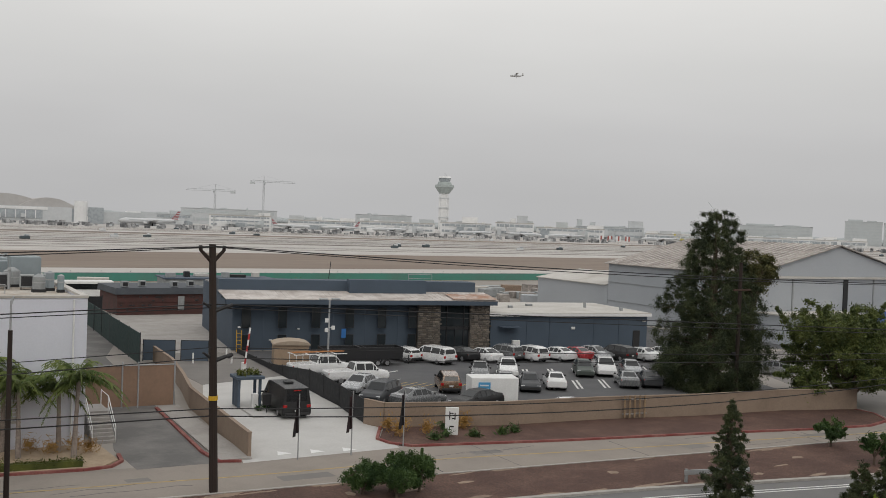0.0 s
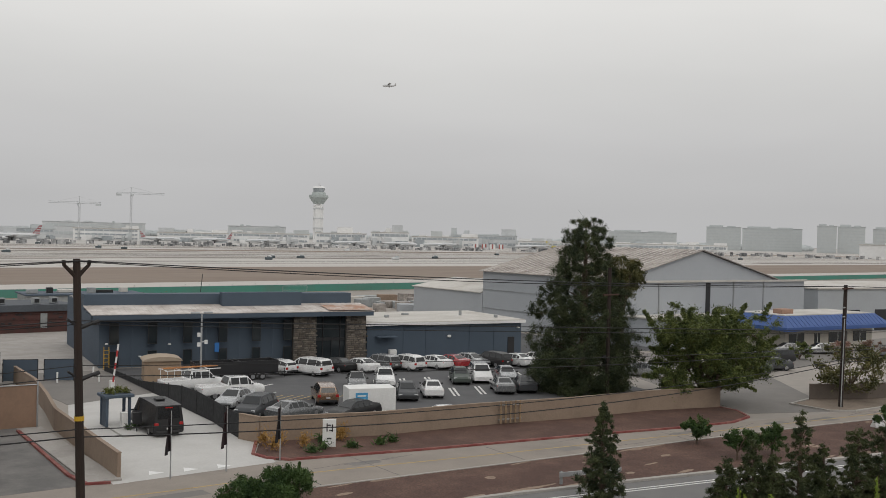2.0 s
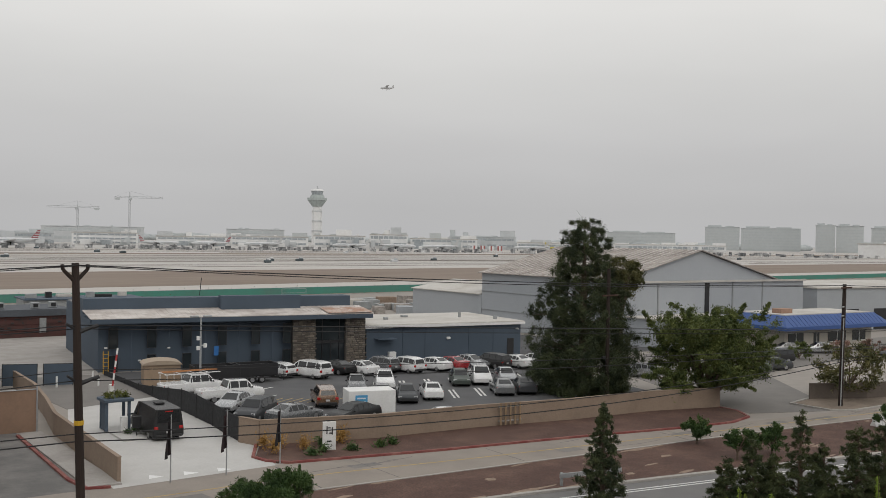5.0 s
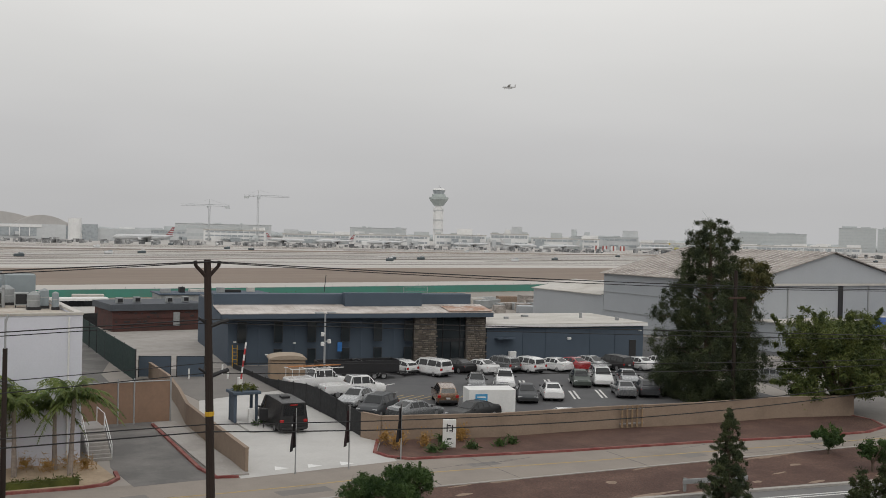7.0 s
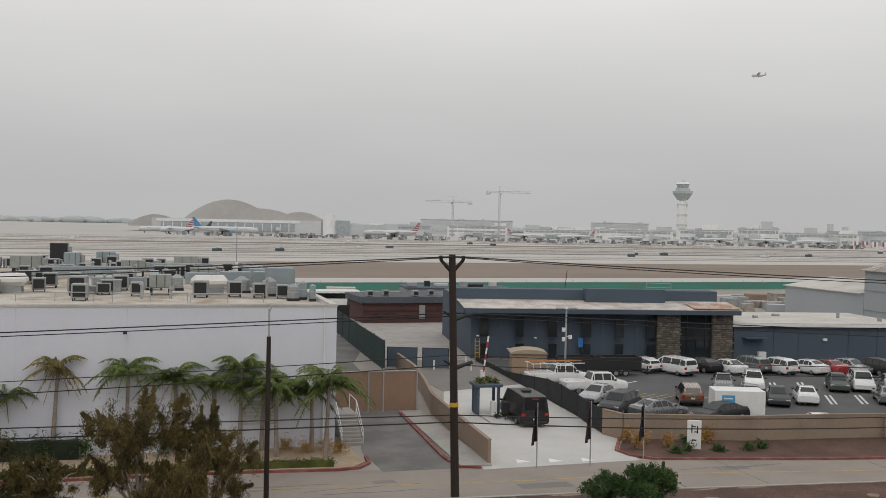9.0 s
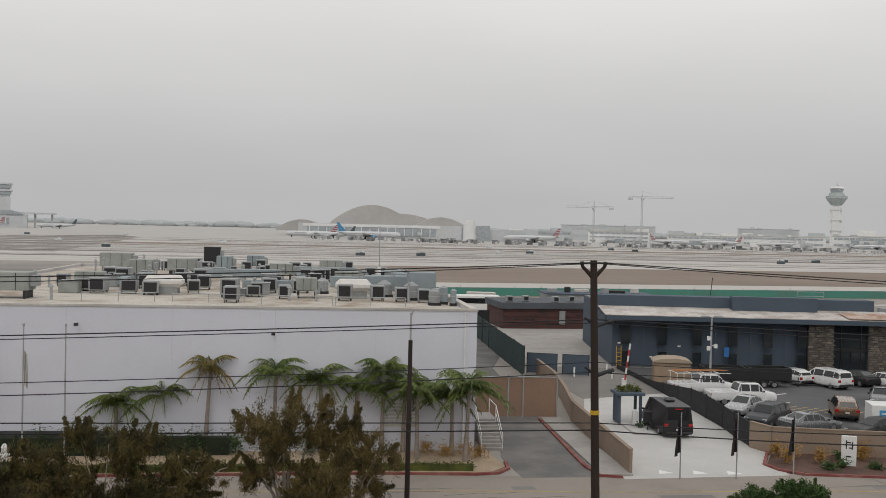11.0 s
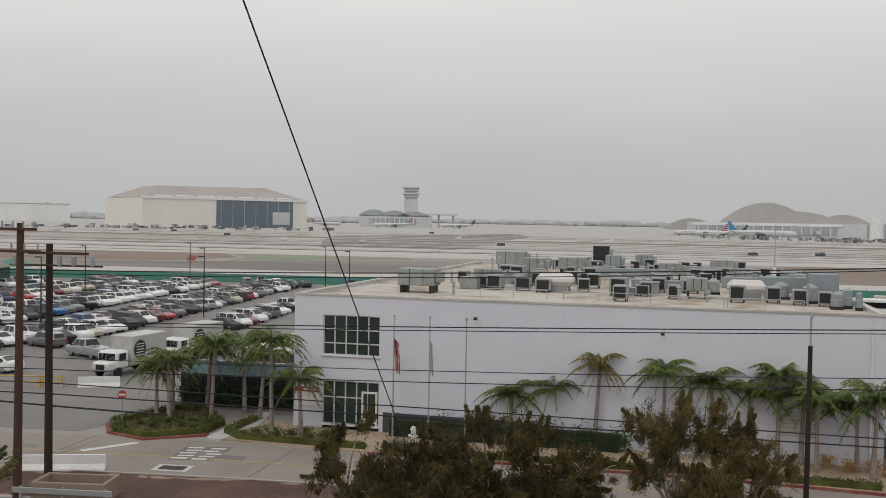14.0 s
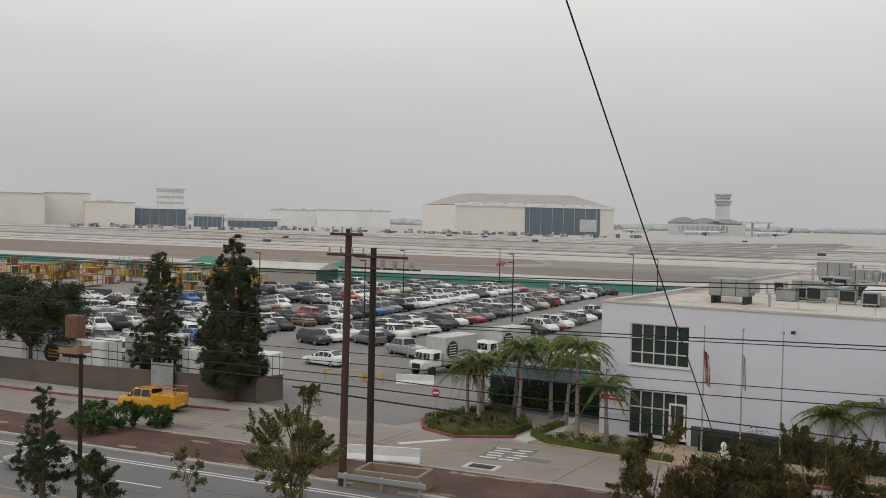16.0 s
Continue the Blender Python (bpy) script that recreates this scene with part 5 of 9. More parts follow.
def leaf_mesh(name, clumps, per, size, mat, seed, droop=0.0, slim=0.55):
    """Small leaves scattered through clumps, each (x, y, z, rx, ry, rz)."""
    g = np.random.default_rng(seed)
    c = np.array(clumps, float)
    n = len(c) * per
    k = np.repeat(np.arange(len(c)), per)
    d = g.normal(size=(n, 3))
    d /= np.linalg.norm(d, axis=1)[:, None]
    rad = np.minimum(np.abs(g.normal(0.0, 0.55, n)) + 0.1, 1.2)
    p = c[k, :3] + d * c[k, 3:6] * rad[:, None]
    u = g.normal(size=(n, 3))
    u[:, 2] -= droop
    u /= np.linalg.norm(u, axis=1)[:, None]
    w = np.cross(u, g.normal(size=(n, 3)))
    w /= np.linalg.norm(w, axis=1)[:, None]
    s = (size * g.uniform(0.6, 1.4, n))[:, None]
    v = np.stack([p - u * s, p + w * s * slim * 0.5, p + u * s, p - w * s * slim * 0.5], 1).reshape(-1, 3)
    me = bpy.data.meshes.new(name)
    me.from_pydata(v.tolist(), [], np.arange(n * 4).reshape(n, 4).tolist())
    me.materials.append(mat)
    return me


def limbs(bm, base, ends, r):
    for e in ends:
        b, e = Vector(base), Vector(e)
        mid = b.lerp(e, 0.5) + Vector((0, 0, 0.12 * (e - b).length))
        rod(bm, b, mid, r, r * 0.7, 6)
        rod(bm, mid, e, r * 0.7, r * 0.25, 6)


def conifer(x, y, h, r, seed, label, bare=0.14, mat=None, per=90, lean=0.0, top=0.6, size=0.24, group="", core=0, fill=0):
    g = random.Random(seed)
    t = thing("pine_tree", label, "tree", (x, y, 0), 0, group)
    bm = bmesh.new()
    rod(bm, (0, 0, 0), (lean * 0.5, 0, h * 0.55), 0.035 * h * 0.75, 0.02 * h, 9)
    rod(bm, (lean * 0.5, 0, h * 0.55), (lean, 0, h * 0.97), 0.02 * h, 0.03, 7)
    clumps = []
    z = bare * h
    while z < h * 0.985:
        k = (z / h - bare) / (1 - bare)
        ring = r * (1 - k) ** top * (0.55 + 0.45 * min(1, k * 6)) * g.uniform(0.72, 1.18)
        n = max(3, int(4 + 5 * ring / max(r, 0.1)))
        for i in range(n):
            if g.random() < 0.13:
                continue
            a = 2 * math.pi * (i + g.random()) / n
            q = g.uniform(0.45, 1.0) * ring
            cx, cy, cz = lean * z / h + q * math.cos(a), q * math.sin(a), z + g.uniform(-0.3, 0.3) + 0.12 * q
            limbs(bm, (lean * z / h, 0, z - 0.15 * q), [(cx, cy, cz)], 0.02 + 0.012 * q)
            s = (0.22 + 0.2 * g.random()) * (0.45 + 0.55 * (1 - k)) * max(r * 0.5, 0.8)
            clumps.append((cx, cy, cz, s * 1.15, s * 1.15, s * 0.8))
            if q > 0.6 * ring and ring > 0.8:
                clumps.append((cx * 0.55, cy * 0.55, cz + 0.1, s, s, s * 0.8))
        z += h * 0.045 * g.uniform(0.8, 1.3)
    clumps.append((lean, 0, h * 0.96, 0.3, 0.3, 0.5))
    for i in range(core):
        k = (i + 0.5) / core
        s = r * (1 - k) ** top * 0.55 + 0.2
        clumps.append((lean * k, 0, h * (bare + (0.95 - bare) * k), s, s, h / core * 0.8))
    for i in range(fill):
        k = 1 - math.sqrt(g.random()) if i % 4 else g.random()
        a = g.uniform(0, 6.28)
        rim = r * (1 - k) ** top * (0.75 + 0.25 * min(1, k * 5)) * (1 + 0.5 * noise.noise(Vector((1.6 * math.cos(a), 1.6 * math.sin(a), k * 7 + seed))))
        q = rim * g.uniform(0.2, 1.0) ** 0.5
        s = g.uniform(0.07, 0.15) * r * (0.55 + 0.45 * (1 - k))
        clumps.append((lean * k + q * math.cos(a), q * math.sin(a), h * (bare + (0.97 - bare) * k), s, s, s * 1.15))
    part("trunk", bm, BARK, t)
    part("crown", leaf_mesh("crown", clumps, per, size, mat or LEAF_PINE, seed, 0.0, 0.4), None, t)
    return t


def broadleaf(x, y, h, r, seed, label, mat, bark=None, trunk=0.3, clumps_n=60, per=90, size=0.2, flat=0.7, lean=(0, 0), name="tree", droop=0.0, squash=1.0, group="", gaps=0.0, clump=(0.16, 0.32), lobes=0, tall=0.8, slim=0.55, sprigs=0):
    g = random.Random(seed)
    t = thing(name, label, "tree" if name.endswith("tree") else "shrub", (x, y, 0), 0, group)
    bm = bmesh.new()
    fork = Vector((lean[0] * 0.5, lean[1] * 0.5, h * trunk))
    rod(bm, (0, 0, 0), fork, (0.022 * h + 0.05) * (0.6 if gaps else 1.0), (0.018 * h + 0.03) * (0.6 if gaps else 1.0), 9)
    clumps = []
    main = []
    for i in range(lobes or 5 + int(h / 3)):
        a, q = 2.4 * i + g.uniform(-0.5, 0.5), g.uniform(0.25, 0.72 if lobes else 0.6) * r
        main.append(Vector((lean[0] + q * math.cos(a), lean[1] + q * math.sin(a) * squash, h * g.uniform(trunk + 0.15, 0.86 - 0.25 * q / r if lobes else 0.75))))
    heads = [(m, r * g.uniform(0.22, 0.44 if tall > 1.2 else 0.52)) for m in main]
    limbs(bm, fork, main, (0.012 * h + 0.02) * (0.55 if bark is BARK_PALE or gaps else 1.0))
    for i in range(clumps_n):
        a, w = g.uniform(0, 6.28), g.uniform(-0.9, 1)
        q = r * math.sqrt(max(0.05, 1 - w * w)) * g.uniform(0.55, 1.05)
        zc = h * (trunk + (1 - trunk) * (0.45 + 0.45 * w * flat / 0.7)) + g.uniform(-0.2, 0.2)
        p = Vector((lean[0] + q * math.cos(a), lean[1] + q * math.sin(a) * squash, zc))
        if lobes:
            m, s = heads[i % lobes]
            d = Vector((g.gauss(0, 1), g.gauss(0, 1), g.gauss(0, 1))).normalized() * g.uniform(0.35, 1.0) * s
            p = m + Vector((d.x, d.y, d.z * 0.85))
            if p.z > h:
                p.z = h - g.uniform(0, 0.1) * h
        if gaps and noise.noise(p * (2.6 / r) + Vector((seed, 0, 0))) < gaps - 0.3:
            continue
        near = min(main, key=lambda m: (m - p).length)
        if i % (7 if lobes else 2) == 0:
            limbs(bm, near, [p], 0.006 * h + 0.008)
        s = r * g.uniform(*clump)
        clumps.append((*p, s, s, s * tall * g.uniform(0.7, 1.3)))
    solid = len(clumps)
    for i in range(sprigs):
        # loose twigs that stand out of the crown
        root = Vector(clumps[g.randrange(solid)][:3])
        d = (root - Vector((lean[0], lean[1], h * (trunk + 0.3)))).normalized() + Vector((g.uniform(-0.4, 0.4), g.uniform(-0.4, 0.4), g.uniform(-0.2, 0.6)))
        ln = r * g.uniform(0.12, 0.34)
        tip = root + d.normalized() * ln
        rod(bm, root, tip, 0.02, 0.008, 4)
        for k in (0.35, 0.6, 0.85, 1.05):
            p, s = root.lerp(tip, k), r * (0.075 - 0.045 * k) * g.uniform(0.7, 1.3)
            clumps.append((*p, s, s, s))
    part("trunk", bm, bark or BARK, t)
    part("crown", leaf_mesh("crown", clumps, per, size, mat, seed, droop, slim), None, t)
    return t


def frond_mesh(name, seed, n, length, mat, dry=False):
    g = np.random.default_rng(seed)
    verts, faces = [], []
    for i in range(n):
        a = 2 * np.pi * (i + g.uniform(0, 0.8)) / n
        lift = g.uniform(-0.1, 1.45) if not dry else g.uniform(-0.9, -0.2)
        out = np.array([np.cos(a), np.sin(a), 0])
        side = np.array([-np.sin(a), np.cos(a), 0])
        ln = length * g.uniform(0.75, 1.1)
        m = 42 if not dry else 18
        prev = None
        for j in range(m):
            k = j / (m - 1)
            p = out * ln * k * np.cos(lift * (1 - k * 0.4)) + np.array([0, 0, ln * (np.sin(lift) * k - 0.7 * k ** 2.4)])
            if prev is not None:
                wr = 0.022
                b0 = len(verts)
                verts += [(prev + side * wr).tolist(), (prev - side * wr).tolist(), (p - side * wr).tolist(), (p + side * wr).tolist()]
                faces.append((b0, b0 + 1, b0 + 2, b0 + 3))
                ll = 0.64 * np.sin(np.pi * min(1, 0.15 + 0.8 * k)) * g.uniform(0.8, 1.1)
                for s in (1, -1):
                    tip = p + side * s * ll * g.uniform(0.35, 0.8) + out * ll * 0.35 - np.array([0, 0, ll * g.uniform(0.0, 0.75)])
                    b0 = len(verts)
                    verts += [(p - out * 0.042).tolist(), (p + out * 0.042).tolist(), tip.tolist()]
                    faces.append((b0, b0 + 1, b0 + 2))
            prev = p
    me = bpy.data.meshes.new(name)
    me.from_pydata(verts, [], faces)
    me.materials.append(mat)
    return me


PALM_CROWNS = [frond_mesh("crown", 20 + i, 28, 2.5, LEAF_PALM) for i in range(4)]
PALM_TAWNY = frond_mesh("crown", 31, 18, 2.4, leaf_material("tawny_fronds", (0.09, 0.1, 0.03), (0.3, 0.2, 0.07)))
PALM_OLD = frond_mesh("old_fronds", 40, 7, 1.9, LEAF_DRY, True)


def palm(x, y, h, seed, label, scale=1.0, old=True, group="palms along the white building", crown=None):
    g = random.Random(seed)
    t = thing("palm_tree", label, "palm tree", (x, y, 0.1), g.uniform(0, 360), group)
    bend = Vector((g.uniform(-0.3, 0.3), g.uniform(-0.3, 0.3), h - 0.1))
    bm = bmesh.new()
    rod(bm, (0, 0, 0), bend * 0.5, 0.18, 0.12, 10)
    rod(bm, bend * 0.5, bend, 0.12, 0.1, 10)
    rod(bm, bend - Vector((0, 0, 0.7)), bend + Vector((0, 0, 0.1)), 0.14, 0.09, 10)
    for i in range(int(h / 0.3)):
        p = bend * (i * 0.3 / h)
        rod(bm, p, p + Vector((0, 0, 0.05)), 0.165 - 0.055 * i * 0.3 / h, n=10)
    part("trunk", bm, BARK_PALM, t)
    c = part("crown", crown or PALM_CROWNS[seed % 4], None, t)
    c.location, c.scale = bend, (scale, scale, scale)
    if old:
        o = part("old_fronds", PALM_OLD, None, t, "dry brown hanging fronds")
        o.location, o.scale = bend, (scale * 0.8, scale * 0.8, scale * 0.8)
    return t


# by the dark lot and the side street
conifer(73.9, 61.7, 16.6, 5.7, 5, "tall dense dark-green pine behind the block wall", 0.0, per=300, top=0.42, size=0.1, fill=900)
broadleaf(79.0, 61.4, 17.6, 3.0, 2, "olive-leaved slender tree beside the big pine", LEAF_PINE_OLD, trunk=0.4, clumps_n=120, per=170, size=0.13, name="tree", lobes=11, clump=(0.1, 0.26), sprigs=20)
broadleaf(78.6, 50.9, 9.8, 5.9, 3, "broad bright-green tree at the side street corner", LEAF_GREEN, BARK, 0.03, 560, 190, 0.13, clump=(0.05, 0.15), lobes=30, flat=0.7, sprigs=70)
conifer(43.9, 35.1, 5.5, 1.5, 4, "small layered conifer on the mulch strip", 0.05, per=150, top=0.75, size=0.085, fill=90)
for i, (x, y, h, r) in enumerate(((27.4, 45.6, 1.9, 1.2), (28.9, 45.3, 2.7, 1.3), (30.3, 44.6, 2.5, 1.4), (28.6, 44.2, 1.8, 1.2))):
    broadleaf(x, y, h, r, 30 + i, "rounded dark-green pine shrub on the mulch strip", LEAF_SHRUB, trunk=0.12, clumps_n=60, per=190, size=0.08, name="pine_shrub", group="shrubs on the mulch strip", clump=(0.16, 0.3), lobes=9, sprigs=14)
for i, (x, y, h, r) in enumerate(((62.3, 41.3, 1.8, 1.35), (60.0, 36.6, 2.3, 1.5), (63.4, 36.0, 2.3, 1.5), (79.4, 35.2, 1.8, 1.2))):
    broadleaf(x, y, h, r, 50 + i, "green shrub on the mulch strip by the highway", LEAF_SHRUB, trunk=0.22, clumps_n=40, per=150, size=0.1, name="shrub", group="shrubs on the mulch strip", clump=(0.14, 0.26), lobes=6, sprigs=16)
for i, (x, y, h, r) in enumerate(((45.1, 28.1, 3.4, 1.25), (46.1, 27.2, 4.4, 1.35), (46.9, 26.6, 3.6, 1.20), (48.0, 25.7, 5.8, 1.40), (48.9, 24.9, 4.2, 1.30), (50.3, 23.8, 5.2, 1.70), (51.4, 22.9, 5.3, 1.80))):
    conifer(x, y, h, r, 70 + i, "dusty dark-green pine on the highway bank", 0.05, mat=LEAF_BANK, per=150, top=0.5, size=0.08, fill=34, group="pines on the highway bank")
for i, (x, y, h) in enumerate(((43.4, 27.0, 2.0), (43.8, 26.6, 2.6), (44.0, 26.4, 2.2), (45.1, 25.6, 2.2), (46.0, 24.8, 2.0), (49.1, 22.2, 3.2))):
    shoots = thing("young_shrub", "bright green upright shoots on the highway bank", "shrub", (x, y, 0.02), 0, "bright shoots on the bank")
    part("stem", rods(((0, 0, 0), (0.05, 0, h), 0.03, 0.01), n=5), BARK, shoots)
    part("leaves", leaf_mesh("leaves", [(0.05 * k, 0.03 * k, h * (0.3 + 0.1 * k), 0.2 - 0.02 * k, 0.2 - 0.02 * k, 0.22) for k in range(7)], 70, 0.09, LEAF_SHOOT, 300 + i, -1.0, 0.5), None, shoots)
broadleaf(92.4, 44.6, 5.6, 3.6, 90, "grey-green drooping tree behind the verge wall", LEAF_PINE_OLD, trunk=0.2, clumps_n=56, per=100, size=0.18)
for i, (x, y) in enumerate(((109, 66), (113, 67.6), (119, 64), (125, 61.5), (131, 60))):
    broadleaf(x, y, 2.2, 1.6, 95 + i, "clipped shrub before the blue-roofed building", LEAF_PINK if i in (3, 4) else LEAF_GREEN, trunk=0.1, clumps_n=24, per=80, size=0.16, name="shrub", group="shrubs by the blue roof")
for i, (x, y, h, r) in enumerate(((73.0, 144.0, 5.9, 1.5), (75.6, 145.0, 5.2, 1.2), (61.8, 147.5, 5.0, 1.3), (63.8, 148.6, 4.6, 1.0))):
    broadleaf(x, y, h, r, 400 + i, "small olive tree behind the slate building", LEAF_PINE_OLD, trunk=0.3, clumps_n=40, per=80, size=0.16, lobes=6, clump=(0.2, 0.4), group="small trees behind the slate building")
# eucalyptus in the foreground
for x, y, h, r, seed, n, words in ((-7.4, 46.9, 5.2, 2.6, 110, 170, "wide olive eucalyptus with drooping leaves"), (-3.8, 46.2, 6.4, 2.7, 114, 190, "olive eucalyptus with crowded hanging leaves"), (-0.6, 46.9, 5.4, 2.1, 113, 140, "low olive eucalyptus beside the road"), (-11.4, 47.2, 6.1, 2.0, 111, 70, "sparse olive eucalyptus with pale limbs"),
                                   (4.4, 48.2, 8.0, 2.4, 112, 130, "tall olive eucalyptus with pale forked limbs"), (7.6, 48.6, 6.0, 2.2, 115, 100, "olive eucalyptus with a thin ragged crown"),
                                   (-9.4, 46.2, 3.6, 2.2, 116, 130, "low bushy olive eucalyptus by the highway"), (-5.6, 45.4, 3.9, 2.5, 117, 150, "low dense olive eucalyptus by the highway"), (-1.8, 45.6, 3.7, 2.4, 118, 150, "low spreading olive eucalyptus by the highway"), (5.8, 47.2, 3.6, 2.4, 119, 120, "low olive eucalyptus under the taller ones")):
    broadleaf(x, y, h * 1.02, r * 1.15, seed, words, LEAF_EUCA_DRY if x > 3 else LEAF_EUCA, BARK_PALE, 0.02, int(n * 1.9), 200, 0.08, droop=1.3, squash=0.85, clump=(0.07, 0.19), lobes=17 if n > 100 else 9, tall=1.25, slim=0.4, group="eucalyptus by the highway", gaps=0.1, sprigs=int(n * 0.3))
# west
conifer(-47.7, 62.9, 12.8, 2.9, 120, "dense dark pine before the brown wall", 0.12, per=300, top=0.4, size=0.09, fill=620)
conifer(-57.0, 65.2, 11.4, 2.7, 121, "open dark pine behind the brown wall", 0.1, per=240, top=0.42, size=0.09, fill=190)
broadleaf(-71.4, 65.2, 11.2, 6.6, 122, "wide dark-green tree behind the brown wall", LEAF_PINE, trunk=0.2, clumps_n=300, per=260, size=0.13, lobes=18, clump=(0.08, 0.18))
conifer(-38.4, 35.9, 5.9, 1.5, 123, "thin open pine by the highway", 0.16, per=130, top=0.5, size=0.09, fill=26)
broadleaf(-35.2, 36.3, 3.6, 1.5, 124, "small grey-green pine by the highway", LEAF_PINE, trunk=0.15, clumps_n=60, per=110, size=0.1, lobes=8, clump=(0.12, 0.24), sprigs=24)
broadleaf(-27.3, 40.6, 5.6, 2.5, 125, "young pale-leaved tree on the mulch strip", LEAF_YOUNG, BARK, 0.1, 190, 70, 0.08, lean=(0.2, 0), clump=(0.08, 0.2), lobes=14, tall=1.0, gaps=0.12, sprigs=80)
broadleaf(-26.5, 40.5, 8.0, 1.2, 127, "slim upright pale-leaved tree on the mulch strip", LEAF_YOUNG, BARK, 0.2, 80, 70, 0.08, clump=(0.14, 0.34), lobes=10, tall=1.2, gaps=0.05, sprigs=50)
broadleaf(-32.4, 39.4, 3.2, 0.9, 126, "small pale sapling beside the highway", LEAF_YOUNG, BARK_PALE, 0.3, 18, 60, 0.12)
for i, (x, y, h, r) in enumerate(((-48.0, 51.6, 1.9, 1.3), (-46.4, 53.0, 1.6, 1.2), (-48.6, 49.6, 1.4, 1.4), (-50.6, 51.8, 1.7, 1.4))):
    broadleaf(x, y, h, r, 130 + i, "dark rounded shrub on the mulch strip", LEAF_SHRUB, trunk=0.12, clumps_n=30, per=120, size=0.13, name="shrub", group="shrubs on the mulch strip")
# palms
for i, (x, y, h) in enumerate(((-28.5, 66.5, 4.2), (-26.0, 67.9, 5.3), (-24.4, 70.4, 5.2), (-20.3, 63.9, 6.3), (-18.2, 63.6, 3.9), (-27.4, 70.6, 4.4), (-30.0, 67.8, 3.4), (-22.6, 68.4, 4.6))):
    palm(x, y, h, 140 + i, "green queen palm in the hedged bed", 1.0, i % 2 == 0, "palms by the entrance")
for i, (x, y, h, sc) in enumerate(((-4.7, 65.2, 3.2, 1), (-1.9, 65.0, 3.6, 1), (0.7, 64.2, 5.4, 1.0), (4.9, 63.4, 5.2, 1), (8.0, 63.6, 4.7, 1), (9.8, 62.9, 4.2, 1), (11.6, 62.8, 5.2, 1.05), (13.0, 62.9, 4.3, 1), (13.5, 60.9, 4.2, 1), (15.9, 61.6, 3.8, 1.05), (16.3, 59.8, 4.7, 1.1))):
    palm(x, y, h, 160 + i, "orange-tinged palm with drying fronds" if i == 2 else "green queen palm before the white wall", sc, i in (2, 4), crown=PALM_TAWNY if i == 2 else None)


for i, (x, y, h) in enumerate(((-29.4, 69.2, 3.9),)):
    palm(x, y, h, 180 + i, "low green palm in the hedged bed", 0.95, False, "palms by the entrance")


def bed_of(name, spots, rx, rz, per, size, mat, label, group, seed, slim=0.4):
    for i, (x, y) in enumerate(spots):
        single(name, leaf_mesh(name, [(0, 0, rz * 0.7, rx, rx, rz)] * 3, per, size, mat, seed + i, 0.0, slim), None, label, "shrub", group=group, at=pose(x, y, 0.1))


bed_of("golden_shrub", ((36.4, 56.4), (37.6, 57.6), (38.6, 56.2), (42.0, 56.6), (42.5, 57.2), (36.8, 58.4)), 0.55, 0.75, 110, 0.13, LEAF_GOLD, "golden-orange shrub in the mulch bed", "golden shrubs in the mulch bed", 200)
bed_of("agave", ((39.4, 55.0), (41.2, 54.2), (43.4, 54.0), (44.6, 54.2), (40.6, 57.0), (38.2, 54.6)), 0.5, 0.35, 40, 0.28, LEAF_SHRUB, "blue-green succulent in the mulch bed", "succulents in the mulch bed", 210, 0.25)
bed_of("dry_grass_clump", ((15.4, 61.2), (16.8, 61.6), (17.4, 60.6), (14.4, 62.4)), 0.7, 0.6, 120, 0.16, LEAF_GOLD, "dry tan grass clump in the bed", "dry grasses in the bed", 220, 0.2)
bed_of("wall_shrub", [(-9 + 2.3 * i, 64.9 - 0.11 * 2.3 * i) for i in range(9)], 0.9, 1.1, 130, 0.15, LEAF_SHRUB, "dark shrub against the white wall", "shrubs against the white wall", 230)


def hedge(points, label, width=0.7, height=0.55, mat=None):
    pts = [Vector((*p, 0)) for p in points]
    clumps = []
    for a, b in zip(pts, pts[1:]):
        n = max(1, int((b - a).length / 0.45))
        for i in range(n):
            p = a.lerp(b, (i + 0.5) / n)
            clumps.append((p.x, p.y, 0.1 + height * 0.5, width * 0.55, width * 0.55, height * 0.55))
    h = thing("hedge", label, "hedge")
    part("leaves", leaf_mesh("leaves", clumps, 110, 0.1, mat or LEAF_HEDGE, len(clumps)), None, h)
    part("core", ribbon(points, width * 0.7, 0.0, height * 0.8), mat or LEAF_HEDGE, h)


hedge([(-31.8, 65.0), (-30.4, 62.6), (-27.8, 61.4), (-25.0, 63.2), (-24.6, 66.2), (-27.4, 70.2), (-29.6, 70.6), (-31.8, 65.0)], "clipped green hedge round the entrance island")
hedge([(-22.8, 68), (-23.2, 63.6), (-21.8, 62.2), (-17.6, 61.6), (-13.4, 61.2)], "clipped low green hedge along the kerb")
hedge([(-12.6, 65.3), (2.2, 63.7)], "tall dark hedge against the white wall", 0.9, 1.5, LEAF_DARK)
hedge([(-12, 60.9), (0, 59.6), (9, 58.8), (16.2, 57.6)], "clipped low green hedge beside the road")
single("island_bed", plate([(-31.8, 65.0), (-30.4, 62.6), (-27.8, 61.2), (-24.6, 63.2), (-24.4, 66.2), (-27.4, 70.4), (-29.6, 70.8)], 0.0, 0.12), MULCH, "planted bed inside the hedged island", "planting bed", "structure")
single("red_kerb", ribbon([(-32.3, 65.0), (-30.8, 62.2), (-27.8, 60.8), (-24.2, 62.9)], 0.22, 0.0, 0.15), KERB_RED, "red-painted kerb of the entrance island", "kerb", "structure")
single("entrance_path", plate([(-24.1, 62.0), (-22.9, 61.6), (-22.0, 66), (-22.4, 71), (-23.4, 71)], 0.0, 0.13), CONCRETE_PALE, "pale path between the hedged beds", "path", "structure")
